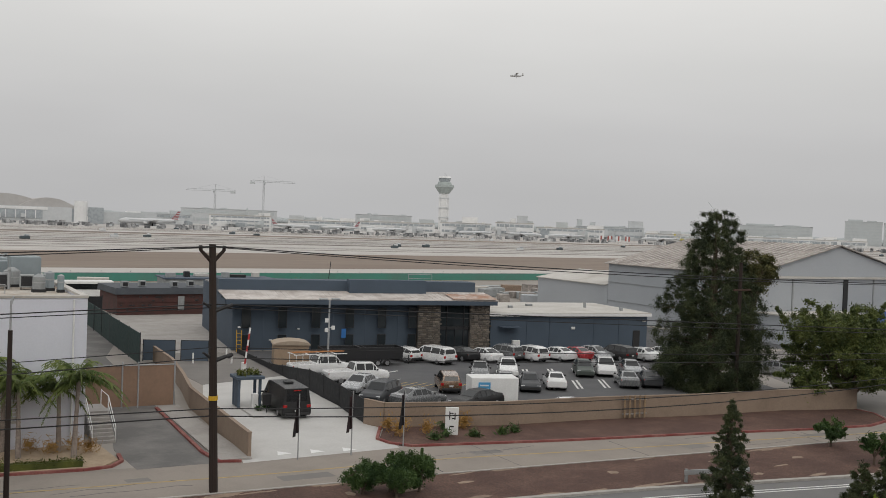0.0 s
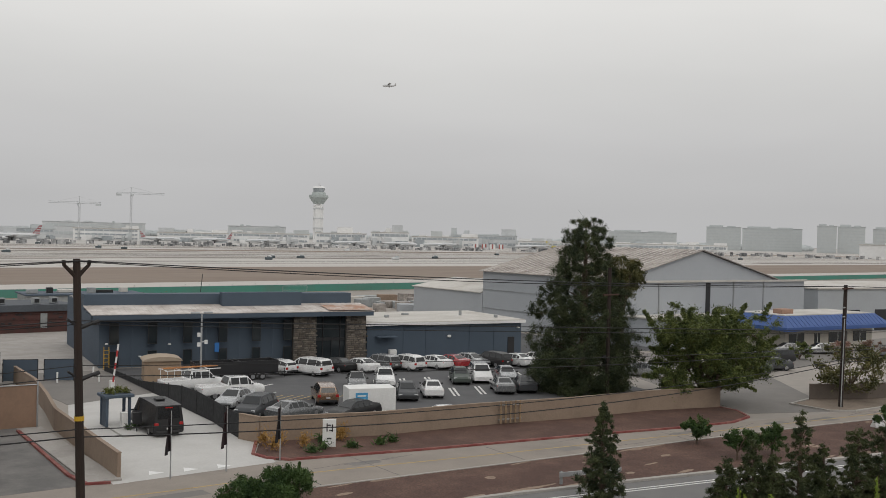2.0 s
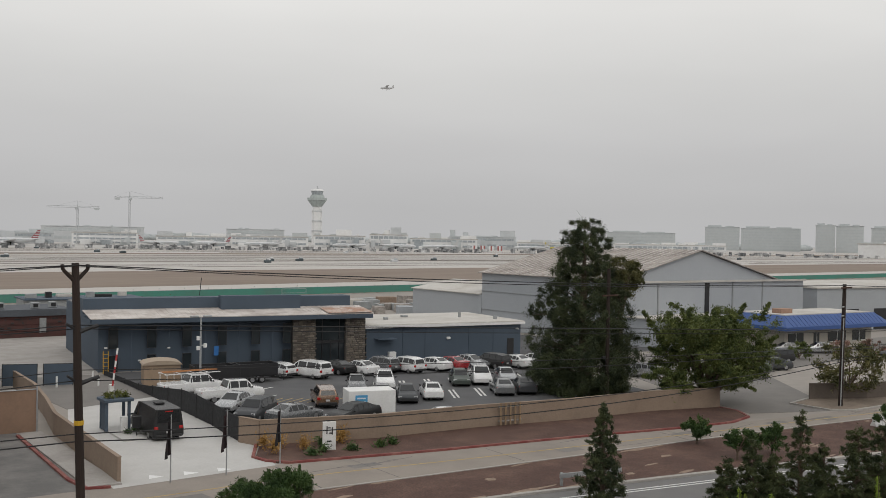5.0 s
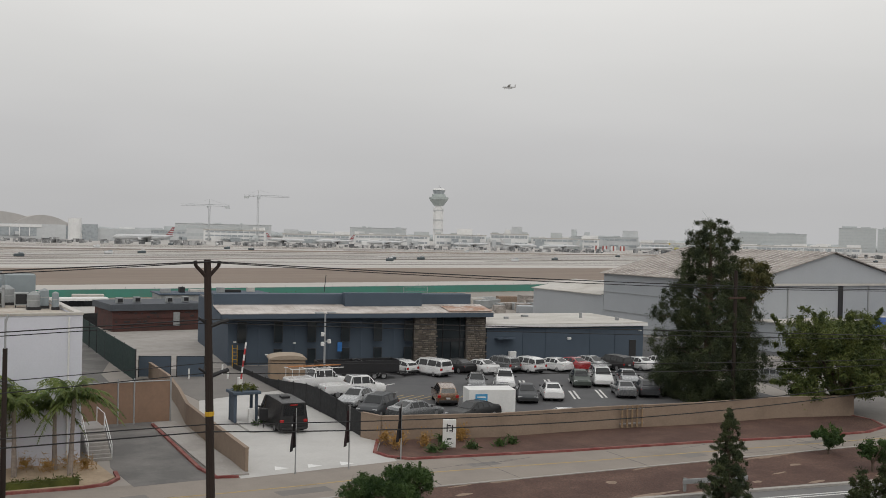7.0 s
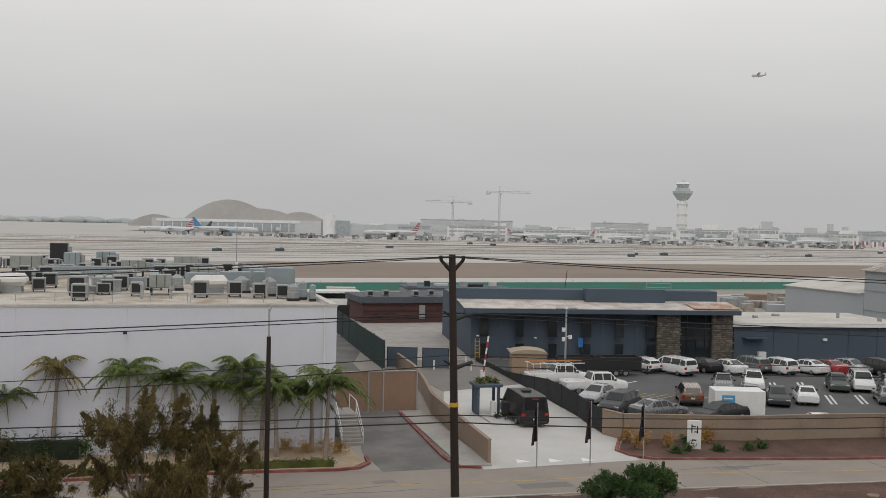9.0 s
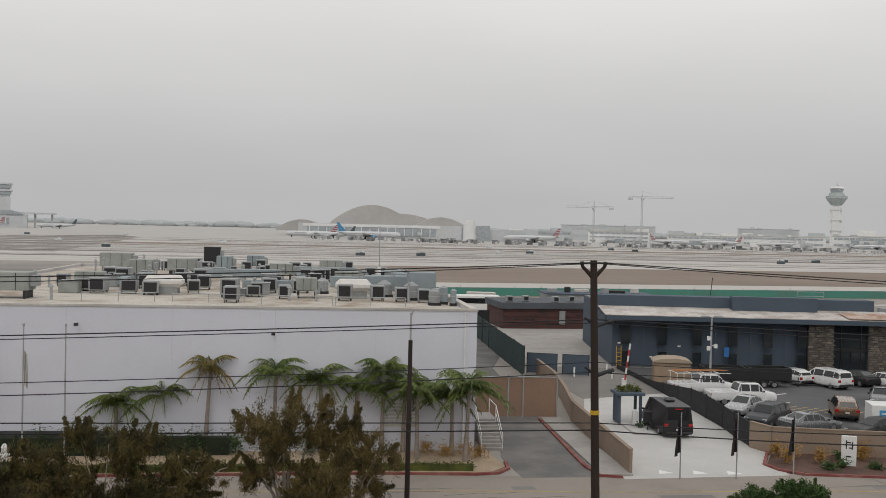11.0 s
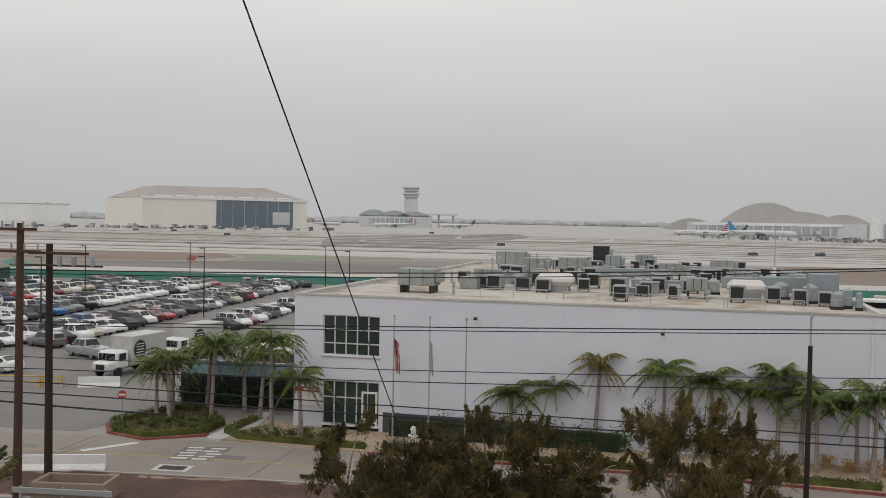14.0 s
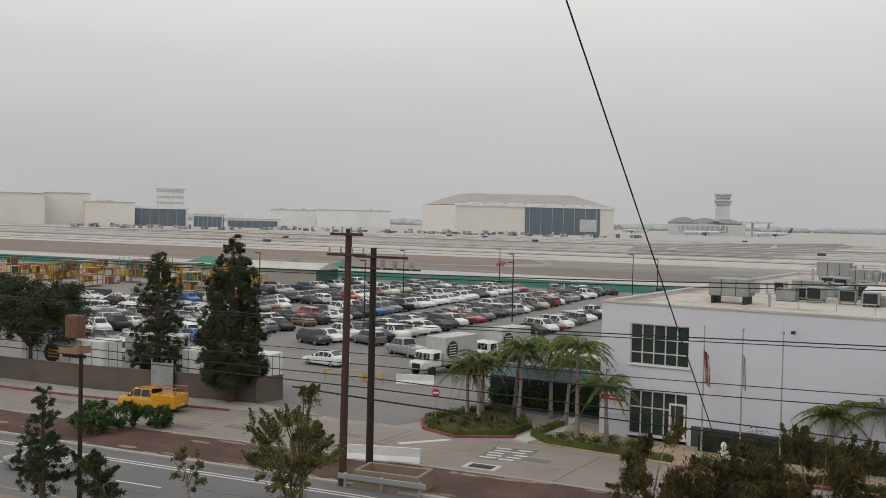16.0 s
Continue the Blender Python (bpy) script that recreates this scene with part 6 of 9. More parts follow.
bed_of("groundcover", [(-30.4 + 0.42 * i, 63.6 + (i * 37 % 7) * 0.75) for i in range(13)] + [(-22.0 + 0.75 * i, 63.0 + 0.8 * (i % 3)) for i in range(9)], 0.7, 0.3, 100, 0.12, LEAF_GREEN, "pale green groundcover in the bed", "groundcover in the beds", 250)

screen = thing("entrance_screen", "dark planted screen with a pale blue band for a vehicle stripe", "screen wall", (-25.6, 72.6, 0), -4)
part("hedge_face", leaf_mesh("hedge_face", [(-4.6 + 0.7 * i, -0.2, 1.1, 0.5, 0.3, 1.0) for i in range(14)], 160, 0.13, LEAF_SHRUB, 301), None, screen, "dark clipped hedge")
part("wall", boxes(((0, 0.2, 1.2), (9.6, 0.3, 2.4))), BLACK_SCREEN, screen)
# added band in place of the blue stripe on a vehicle behind the hedge
part("glass_band", boxes(((0, 0.2, 2.9), (9.6, 0.1, 0.9))), paint("pale_blue_stripe", (0.25, 0.38, 0.44), 0.2), screen, "pale blue band for a vehicle stripe")
part("cap", boxes(((0, 0.2, 3.42), (9.8, 0.3, 0.12))), METAL_GREY, screen)

# ---- poles, wires, lamps, flags, signs ----


def tube(bm, pts, r, n=5):
    """One round cord through pts."""
    rings = []
    for i, p in enumerate(pts):
        d = (pts[min(i + 1, len(pts) - 1)] - pts[max(i - 1, 0)]).normalized()
        u = d.cross(Vector((0, 0, 1))).normalized()
        w = d.cross(u)
        rings.append([bm.verts.new(p + (u * math.cos(6.2832 * k / n) + w * math.sin(6.2832 * k / n)) * r) for k in range(n)])
    for a, b in zip(rings, rings[1:]):
        for k in range(n):
            bm.faces.new((a[k], a[(k + 1) % n], b[(k + 1) % n], b[k]))
    bm.faces.new(rings[0]), bm.faces.new(rings[-1][::-1])


def cable(a, b, sag, r, label, name="power_line", segs=14):
    bm = bmesh.new()
    a, b = Vector(a), Vector(b)
    pts = [a.lerp(b, i / segs) - Vector((0, 0, sag * 4 * (i / segs) * (1 - i / segs))) for i in range(segs + 1)]
    tube(bm, pts, r)
    single(name, bm, CABLE, label, "cable", group="overhead lines")


def timber_pole(x, y, h, r, mat, label, lean=(0, 0)):
    p = thing("utility_pole", label, "utility pole", (x, y, 0), 0, "utility poles")
    part("shaft", rods(((0, 0, 0), (lean[0], lean[1], h), r * 1.15, r * 0.9), n=12), mat, p)
    return p


big = timber_pole(20.7, 49.6, 12.95, 0.2, POLE_WOOD, "dark creosoted utility pole with a yellow band", (-0.4, 0.16))
part("yellow_band", rods(((-0.15, 0.06, 4.83), (-0.155, 0.06, 5.06), 0.245), n=12), YELLOW_PAINT, big, "yellow reflective band")
for s in (-1, 1):
    part("bracket", rods(((-0.38, 0.15, 12.0), (-0.4 + s * 0.62, 0.15, 12.62), 0.12, 0.09), ((-0.4 + s * 0.62, 0.15, 12.6), (-0.4 + s * 0.66, 0.15, 12.88), 0.1)), POLE_WOOD, big)
for z in (9.45, 6.85):
    part("insulator_arm", rods(((-0.03 * z, 0.1, z), (0.75 - 0.03 * z, -0.1, z + 0.3), 0.13, 0.09), ((0.7 - 0.03 * z, -0.1, z + 0.25), (0.98 - 0.03 * z, -0.1, z + 0.35), 0.11), ((-0.03 * z, 0.1, z + 0.1), (-0.6 - 0.03 * z, 0, z + 0.5), 0.08, 0.06)), STEEL_DARK, big)
thin = timber_pole(10.7, 50.4, 8.7, 0.12, POLE_WOOD, "thin dark pole with a steel pin on top")
part("pin", rods(((0, 0, 8.7), (0, 0, 10.1), 0.05), ((0, 0, 9.9), (0.12, 0, 10.3), 0.05)), METAL_GREY, thin)
red = timber_pole(-28.0, 46.8, 13.9, 0.19, POLE_RED, "tall reddish timber utility pole with crossarms", (0.12, 0))
for z, w in ((13.6, 2.0), (12.5, 2.4)):
    part("crossarm", boxes(((0.1, -0.2, z), (w, 0.12, 0.14)), bevel=0.01), POLE_RED, red)
    for i in range(4):
        part("insulator", rods(((-w / 2 + 0.15 + i * (w - 0.3) / 3 + 0.1, -0.2, z + 0.07), (-w / 2 + 0.15 + i * (w - 0.3) / 3 + 0.1, -0.2, z + 0.4), 0.05)), METAL_DULL, red)
dark = timber_pole(-28.2, 50.1, 12.8, 0.19, POLE_WOOD, "dark timber utility pole with cutouts and crossarm")
part("crossarm", boxes(((0.6, -0.2, 12.3), (3.4, 0.12, 0.14)), bevel=0.01), POLE_RED, dark)
for x in (-2.3, 0.9, 1.9, 3.2):
    part("cutout", boxes(((x * 0.8, -0.25, 11.9), (0.22, 0.2, 0.55)), bevel=0.04), METAL_DULL, dark)
part("cutout_arm", boxes(((0.5, -0.2, 11.65), (5.2, 0.1, 0.1))), POLE_RED, dark)
east = timber_pole(87.0, 42.8, 11.0, 0.18, POLE_WOOD, "dark utility pole on the verge", (0.35, 0))
part("crossarm", boxes(((0.35, -0.2, 10.7), (1.9, 0.12, 0.14)), bevel=0.01), POLE_RED, east)
part("conduit", rods(((-0.25, -0.15, 0), (0.0, -0.15, 8.0), 0.05)), METAL_GREY, east)
for z in (9.0, 8.2):
    part("insulator", rods(((-0.5, -0.2, z), (-0.1, -0.2, z), 0.06)), METAL_DULL, east)
mid = timber_pole(72.2, 57.4, 12.0, 0.17, POLE_WOOD, "dark utility pole beside the big pine")
part("crossarm", boxes(((0, -0.2, 9.6), (2.2, 0.12, 0.14)), bevel=0.01), POLE_RED, mid)
part("lamp_arm", rods(((0, 0, 3.4), (-0.9, -0.3, 4.1), 0.04), ((0, 0, 3.4), (0.9, -0.3, 4.0), 0.04), ((-1.1, -0.3, 4.1), (-0.7, -0.3, 4.1), 0.1)), STEEL_DARK, mid)
old = timber_pole(-37.2, 37.1, 7.9, 0.11, POLE_WOOD, "dark pole with a weathered timber lamp box")
part("lamp_box", boxes(((-0.4, 0, 8.85), (0.8, 0.6, 1.1)), bevel=0.03), material("weathered_box", (0.16, 0.09, 0.06), 0.9, 0.25, 8, 1), old, "weathered brown timber box")
part("lamp_hood", plate([(-1.1, -0.45), (0.2, -0.45), (0.2, 0.45), (-1.1, 0.45)], 7.55, [7.7, 7.9, 7.9, 7.7]), material("hood_board", (0.3, 0.17, 0.11), 0.9, 0.2, 8, 1), old, "tilted brown hood")

WEST, BIG, EAST, FARW, FARE = (-28.2, 50.0), (20.4, 49.6), (87.2, 42.6), (-118, 54.5), (170, 34)
for zf, zw, zb, ze, zx, sw, se, r, dy in ((12.0, 11.4, 12.85, 10.9, 10.5, 0.25, 0.35, 0.03, -0.1), (11.9, 11.2, 12.8, 10.9, 10.6, 0.35, 0.5, 0.024, 0.1), (8.8, 8.65, 9.85, 6.9, 7.6, 0.1, 0.0, 0.03, 0), (8.5, 8.45, 9.65, 6.7, 7.3, 0.1, 0.15, 0.024, 0.2),
                                          (7.2, 6.75, 7.6, 5.4, 6.5, 0.25, 0.3, 0.022, 0), (6.6, 6.1, 7.05, 5.1, 6.1, 0.25, 0.45, 0.026, 0.15), (6.0, 5.4, 4.4, 4.4, 5.4, 0.0, 1.0, 0.03, 0), (5.6, 4.8, 4.0, 4.1, 5.0, 0.02, 1.3, 0.036, 0.1)):
    for a, za, b, zb_, sag in ((FARW, zf, WEST, zw, 0.4), (WEST, zw, BIG, zb, sw), (BIG, zb, EAST, ze, se), (EAST, ze, FARE, zx, 0.6)):
        cable((a[0], a[1] + dy, za), (b[0], b[1] + dy, zb_), sag, r, "black overhead line strung between utility poles")
cable((-33.6, 50.2, 4.4), (-21.5, 50.0, 4.0), 0.05, 0.05, "thick black spliced cable on the line", "cable_splice")
cable((-2.0, 0.9, 19.07), (-1.9, 28.5, 0.03), 0.0, 0.0055, "thin black guy wire anchored in the ground", "guy_wire", 6)

# flagpoles before the white building
FLAG_RED = paint("flag_red", (0.4, 0.03, 0.05), 0.8)
FLAG_WHITE = paint("flag_white", (0.6, 0.58, 0.56), 0.8)
FLAG_BLUE = paint("flag_blue", (0.03, 0.045, 0.16), 0.8)


def draped(w, h, folds, seed):
    bm = bmesh.new()
    g = random.Random(seed)
    n, m = 10, 8
    grid = [[bm.verts.new((w * i / n * (0.55 + 0.25 * j / m), 0.1 * math.sin(i * folds + j * 0.4), -h * j / m - 0.18 * h * i / n)) for i in range(n + 1)] for j in range(m + 1)]
    for j in range(m):
        for i in range(n):
            bm.faces.new((grid[j][i], grid[j][i + 1], grid[j + 1][i + 1], grid[j + 1][i]))
    return bm


for i, (lx, flag) in enumerate(((7.72, "stripes"), (10.13, "white"), (12.55, ""))):
    wx, wy = -19.8 + lx * 0.994 - 1.6 * 0.11, 66.9 - lx * 0.11 - 1.6 * 0.994
    fp = thing("flagpole", "slim pale flagpole with a limp striped flag" if flag == "stripes" else ("slim pale flagpole with a limp white flag" if flag else "slim pale flagpole without a flag"), "flagpole", (wx, wy, 0.1), 0, "flagpoles")
    part("shaft", rods(((0, 0, 0), (0, 0, 7.9), 0.06, 0.035)), METAL_GREY, fp)
    part("finial", rods(((0, 0, 7.9), (0, 0, 8.08), 0.07)), METAL_GREY, fp)
    if flag:
        bm = draped(0.6 if flag == "stripes" else 0.38, 2.1, 1.4, i)
        if flag == "stripes":
            for f in bm.faces:
                f.material_index = 2 if f.calc_center_median().z > -0.55 and f.calc_center_median().x < 0.12 else (int(f.calc_center_median().x / 0.06) % 2)
        cl = part("flag", bm, (FLAG_RED, FLAG_WHITE, FLAG_BLUE) if flag == "stripes" else FLAG_WHITE, fp, "red and white striped flag" if flag == "stripes" else "white flag with a red edge")
        cl.location.z = 6.6
# dark banner poles by the driveway
for x, y, h, flag in ((27.8, 54.0, 3.95, True), (31.3, 53.7, 3.95, True), (35.5, 54.3, 3.7, True)):
    bp = thing("banner_pole", "pale pole with a furled dark banner by the driveway", "flagpole", (x, y, 0.02), 0, "banner poles")
    part("shaft", rods(((0, 0, 0), (0, 0, h), 0.045, 0.03)), METAL_GREY, bp)
    if flag:
        cl = part("banner", draped(-0.42, 2.1, 1.1, int(x)), material("banner_black", (0.02, 0.018, 0.02), 0.85, tint=(0.05, 0.02, 0.022)), bp, "furled black banner")
        cl.location.z = h - 0.15

# lamp and camera mast in the lot
mast = thing("camera_mast", "pale steel mast with lamp heads and white cameras", "lamp post", (45.6, 83.2, 0.02))
part("shaft", rods(((0, 0, 0), (0, 0, 6.9), 0.11, 0.08)), METAL_GREY, mast)
for s in (-1, 1):
    part("lamp_head", boxes(((s * 0.65, 0, 6.95), (0.8, 0.4, 0.16)), bevel=0.04), METAL_GREY, mast)
for z, s in ((5.0, -1), (4.3, 1), (4.1, -1)):
    part("camera", rods(((0, 0, z), (s * 0.35, -0.2, z), 0.04), ((s * 0.35, -0.2, z - 0.2), (s * 0.35, -0.2, z + 0.15), 0.17)), WHITE_PAINT, mast)
for x, y in ((-53.0, 135), (-87, 166), (-66, 168), (-40, 168), (-70, 122), (-95, 132), (-50, 190), (-80, 196)):
    lp = thing("car_park_lamp", "dark slim lamp post in the car park", "lamp post", (x, y, 0.014), 0, "car park lamps")
    part("shaft", rods(((0, 0, 0), (0, 0, 8.5), 0.1, 0.07)), STEEL_DARK, lp)
    part("lamp_head", boxes(((-0.4, 0, 8.55), (0.9, 0.3, 0.14)), bevel=0.03), STEEL_DARK, lp)

# entrance sign, kiosk, gate arm, shed, container
sign = thing("entrance_sign", "white angled sign slab with a dark painted mark", "sign", (40.1, 55.4, 0.1), -32)
part("slab", boxes(((0, 0, 0.95), (0.9, 0.16, 1.9)), bevel=0.02), WHITE_PAINT, sign)
part("mark", boxes(((-0.16, -0.09, 1.35), (0.07, 0.03, 0.55)), ((-0.02, -0.09, 1.5), (0.22, 0.03, 0.07)), ((0.2, -0.09, 1.3), (0.07, 0.03, 0.5)), ((0.1, -0.09, 1.15), (0.22, 0.03, 0.07)), ((0.0, -0.09, 0.6), (0.3, 0.03, 0.09))), BLACK_PAINT, sign, "dark painted mark")
kiosk = thing("gate_kiosk", "dark gate kiosk with plants on its roof", "kiosk", (31.9, 70.6, 0.02), -8)
kiosk.scale = (0.9, 0.9, 0.92)
part("island", boxes(((0, -1.5, 0.08), (1.6, 6.4, 0.16)), bevel=0.03), CONCRETE_PALE, kiosk)
for x, y in ((-0.9, -0.6), (0.9, -0.6), (-0.9, 0.9), (0.9, 0.9)):
    part("column", boxes(((x, y, 1.25), (0.22, 0.22, 2.3)), bevel=0.02), WALL_SLATE, kiosk)
part("side_panel", boxes(((-0.9, 0.15, 1.2), (0.1, 1.4, 2.2))), WALL_SLATE, kiosk)
part("canopy", boxes(((0, 0.15, 2.5), (2.4, 2.2, 0.24)), bevel=0.03), WALL_SLATE, kiosk)
part("planting", leaf_mesh("planting", [(-0.6, 0, 2.85, 0.5, 0.7, 0.35), (0.2, 0.3, 2.9, 0.6, 0.7, 0.4), (0.7, 0, 2.8, 0.4, 0.6, 0.3)], 160, 0.16, LEAF_HEDGE, 5), None, kiosk, "unkempt roof plants")
part("cabinet", boxes(((0.3, -1.2, 0.7), (0.5, 0.5, 1.2)), bevel=0.03), WHITE_PAINT, kiosk, "white metal cabinet")
part("base_planting", leaf_mesh("base_planting", [(0.9, -2.3, 0.4, 0.45, 0.5, 0.3), (0.2, -2.6, 0.35, 0.4, 0.4, 0.25)], 150, 0.12, LEAF_SHRUB, 8), None, kiosk, "green bush at the island end")
part("keypad_post", rods(((0.6, -3.6, 0.1), (0.6, -3.6, 0.9), 0.05)), STEEL_DARK, kiosk)
part("keypad", boxes(((0.6, -3.6, 1.2), (0.7, 0.2, 0.9)), bevel=0.03), BLACK_PAINT, kiosk)
arm = thing("lift_barrier", "lift barrier with its red and white boom raised", "barrier", (38.1, 85.3, 0.02), -8)
part("housing", boxes(((0, 0, 0.55), (0.4, 0.4, 1.1)), bevel=0.03), WHITE_PAINT, arm)
for i in range(6):
    k = i * 0.56
    part("arm_stripe", rods(((0.02 + 0.12 * k, -0.25, 1.0 + 0.98 * k), (0.02 + 0.12 * (k + 0.56), -0.25, 1.0 + 0.98 * (k + 0.56)), 0.085)), RED_PAINT if i % 2 == 0 else WHITE_PAINT, arm)
for i, (x, y) in enumerate(((39.8, 92.0), (40.6, 95.2), (36.4, 93.4))):
    b = thing("bollard", "short white bollard by the yard", "bollard", (x, y, 0.02), 0, "bollards")
    part("post", rods(((0, 0, 0), (0, 0, 1.0), 0.09)), WHITE_PAINT, b)
tan_shed = thing("garden_shed", "small tan shed with a rounded roof", "shed", (45.2, 90.2, 0.02), -20)
part("wall", boxes(((0, 0, 1.0), (3.4, 2.6, 2.0))), material("tan_shed_panel", (0.34, 0.25, 0.175), 0.8, 0.08, 5, 0.5), tan_shed)
bm = bmesh.new()
arc = [(1.85 * math.cos(a), 1.95 + 0.42 * math.sin(a)) for a in np.linspace(0, math.pi, 11)]
ends = [[bm.verts.new((x, y, z)) for x, z in arc] for y in (-1.5, 1.5)]
for i in range(10):
    bm.faces.new((ends[0][i], ends[0][i + 1], ends[1][i + 1], ends[1][i]))
bm.faces.new(ends[0]), bm.faces.new(ends[1][::-1])
part("roof", bm, material("tan_shed_roof", (0.36, 0.29, 0.22), 0.7, 0.06, 5, 0.5), tan_shed, "pale rounded roof")
crate = thing("storage_trailer", "white box trailer with a blue panel on its side", "trailer", (50.9, 64.9, 0.022), -24)
part("body", boxes(((0, 0, 1.15), (3.9, 2.2, 1.9)), bevel=0.03), WHITE_PAINT, crate)
part("panel", boxes(((-0.9, -1.11, 1.35), (1.0, 0.02, 0.8))), paint("panel_blue", (0.06, 0.3, 0.55), 0.5), crate, "blue side panel")
part("panel_bar", boxes(((-0.9, -1.125, 1.5), (0.7, 0.02, 0.12)), ((-0.9, -1.125, 1.2), (0.7, 0.02, 0.12))), WHITE_PAINT, crate)
for x in (-0.5, 0.5):
    part("wheel", rods(((x, -1.12, 0.3), (x, -0.9, 0.3), 0.3), n=12), RUBBER, crate)
part("door_bar", rods(((1.97, -0.3, 0.3), (1.97, -0.3, 2.0), 0.03), ((1.97, 0.3, 0.3), (1.97, 0.3, 2.0), 0.03)), METAL_GREY, crate)

# stall lines and arrows
marks = bmesh.new()
d = Vector((math.cos(radians(54)), math.sin(radians(54))))
for row in ((54.0, 68.8, 17), (56.8, 75.6, 15)):
    for i in range(row[2]):
        p = Vector((row[0] + 1.42 * i * 0.98, row[1] - 1.42 * i * 0.22))
        if i % 2:
            p = p - Vector((0.95, -0.22))
        q, n = p + d * 4.8, Vector((-d.y, d.x)) * 0.1
        prism(marks, [tuple(p - n), tuple(q - n), tuple(q + n), tuple(p + n)], 0.0, 0.028)
single("stall_lines", marks, LINE_WHITE, "white double stall lines on the dark lot", "parking marking", "structure")
hatch = bmesh.new()
for i in range(7):
    p = Vector((47.2 + 0.75 * i, 74.6 - 0.5 * i))
    prism(hatch, [(p.x, p.y), (p.x + 2.6, p.y + 1.2), (p.x + 2.6, p.y + 1.35), (p.x, p.y + 0.15)], 0.0, 0.028)
single("hatch_lines", hatch, LINE_YELLOW, "yellow hatched island on the dark lot", "parking marking", "structure")
single("hatch_edge", ribbon([(50.2, 77.6), (48.2, 77.0), (46.6, 75.4), (46.4, 73.4), (48.0, 71.6), (50.2, 69.8)], 0.14, 0.0, 0.029), LINE_WHITE, "white edge of the hatched island", "parking marking", "structure")


def arrow(x, y, turn, label, s=1.0, mat=None):
    single("road_arrow", plate([(0, 0.9 * s), (-0.5 * s, 0), (0.5 * s, 0)], 0.0, 0.006), mat or LINE_WHITE, label, "road marking", "structure", at=pose(x, y, 0.022, 0, 0, turn))


for x, y in ((27.69, 55.5), (29.75, 55.1), (31.81, 54.7)):
    arrow(x, y, 4, "white arrowhead painted on the driveway", 1.0, WHITE_PAINT)
single("road_arrow", plate([(-1.1, -0.12), (0.6, -0.12), (0.6, -0.4), (1.3, 0), (0.6, 0.4), (0.6, 0.12), (-1.1, 0.12)], 0.0, 0.006), LINE_WHITE, "white arrow painted on the dark lot", "road marking", "structure", at=pose(51.6, 81.6, 0.024, 0, 0, 200))
single("stop_line", plate([(-30.4, 57.4), (-29.9, 57.2), (-27.6, 60.0), (-28.0, 60.2)], 0.0, 0.02), LINE_WHITE, "white line across the entrance", "road marking", "structure")
single("road_patch", plate([(-24.2, 56.3), (-21.5, 56.6), (-21.5, 60.2), (-24.4, 59.6)], 0.0, 0.0165), ASPHALT_ALLEY, "dark patch under the faded road lettering", "road marking", "structure")
bars = bmesh.new()
for i in range(5):
    for x0, w in ((-24.2 + 0.15 * (i % 2), 1.0), (-22.9 + 0.2 * (i % 3), 0.9)):
        prism(bars, [(x0, 56.6 + 0.68 * i), (x0 + w, 56.7 + 0.68 * i), (x0 + w, 56.98 + 0.68 * i), (x0, 56.88 + 0.68 * i)], 0.0, 0.02)
single("road_lettering", bars, LINE_WHITE, "faded white bars painted on the road", "road marking", "structure")
single("drain_frame", boxes(((-23.1, 54.5, 0.0), (2.1, 1.4, 0.042))), CONCRETE_PALE, "pale concrete frame round the drain", "drain", "structure")
single("drain_cover", boxes(((-23.1, 54.5, 0.0), (1.5, 0.9, 0.05))), STEEL_DARK, "dark drain cover in the road", "drain", "structure")
stop = thing("stop_sign", "red octagonal road sign on a thin post", "road sign", (-31.2, 64.9, 0.1), 20)
part("post", rods(((0, 0, 0), (0, 0, 2.3), 0.04)), METAL_GREY, stop)
bm = bmesh.new()
rod(bm, (0, -0.07, 2.0), (0, -0.04, 2.0), 0.3, n=8)
part("plate", bm, RED_PAINT, stop)
part("lettering", boxes(((0, -0.08, 2.0), (0.44, 0.02, 0.13))), FLAG_WHITE, stop)
hyd = thing("fire_hydrant", "white pipe hydrant in the dry bed", "hydrant", (-10.4, 61.4, 0.1), 0)
part("barrel", rods(((0, 0, 0), (0, 0, 1.3), 0.16), ((0, 0, 1.3), (0, 0, 1.5), 0.2, 0.08)), WHITE_PAINT, hyd)
part("outlet", rods(((-0.3, 0, 0.9), (0.3, 0, 0.9), 0.08)), WHITE_PAINT, hyd)
tub = thing("planter_box", "tan block planter box beside the pole", "planter", (-25.4, 47.8, 0.0), 4)
for c, s in (((0, -0.9, 0.5), (3.8, 0.2, 1.0)), ((0, 0.9, 0.5), (3.8, 0.2, 1.0)), ((-1.8, 0, 0.5), (0.2, 1.6, 1.0)), ((1.8, 0, 0.5), (0.2, 1.6, 1.0))):
    part("side", boxes((c, s), bevel=0.02), BLOCK_TAN, tub)
rail = thing("guard_rail", "galvanised guard rail beside the highway", "guard rail", (-25.5, 46.6, 0.0), 2)
part("beam", boxes(((0, 0, 0.62), (5.2, 0.06, 0.3)), bevel=0.02), METAL_GREY, rail)
for x in (-2.2, 0, 2.2):
    part("post", boxes(((x, 0.1, 0.4), (0.14, 0.14, 0.8))), METAL_DULL, rail)
rail2 = thing("guard_rail", "galvanised guard rail end on the mulch strip", "guard rail", (47.2, 38.6, 0.0), -17)
part("beam", boxes(((0, 0, 0.62), (4.4, 0.06, 0.3)), bevel=0.02), METAL_GREY, rail2)
for x in (-2, 0, 2):
    part("post", boxes(((x, 0.1, 0.4), (0.14, 0.14, 0.8))), METAL_DULL, rail2)

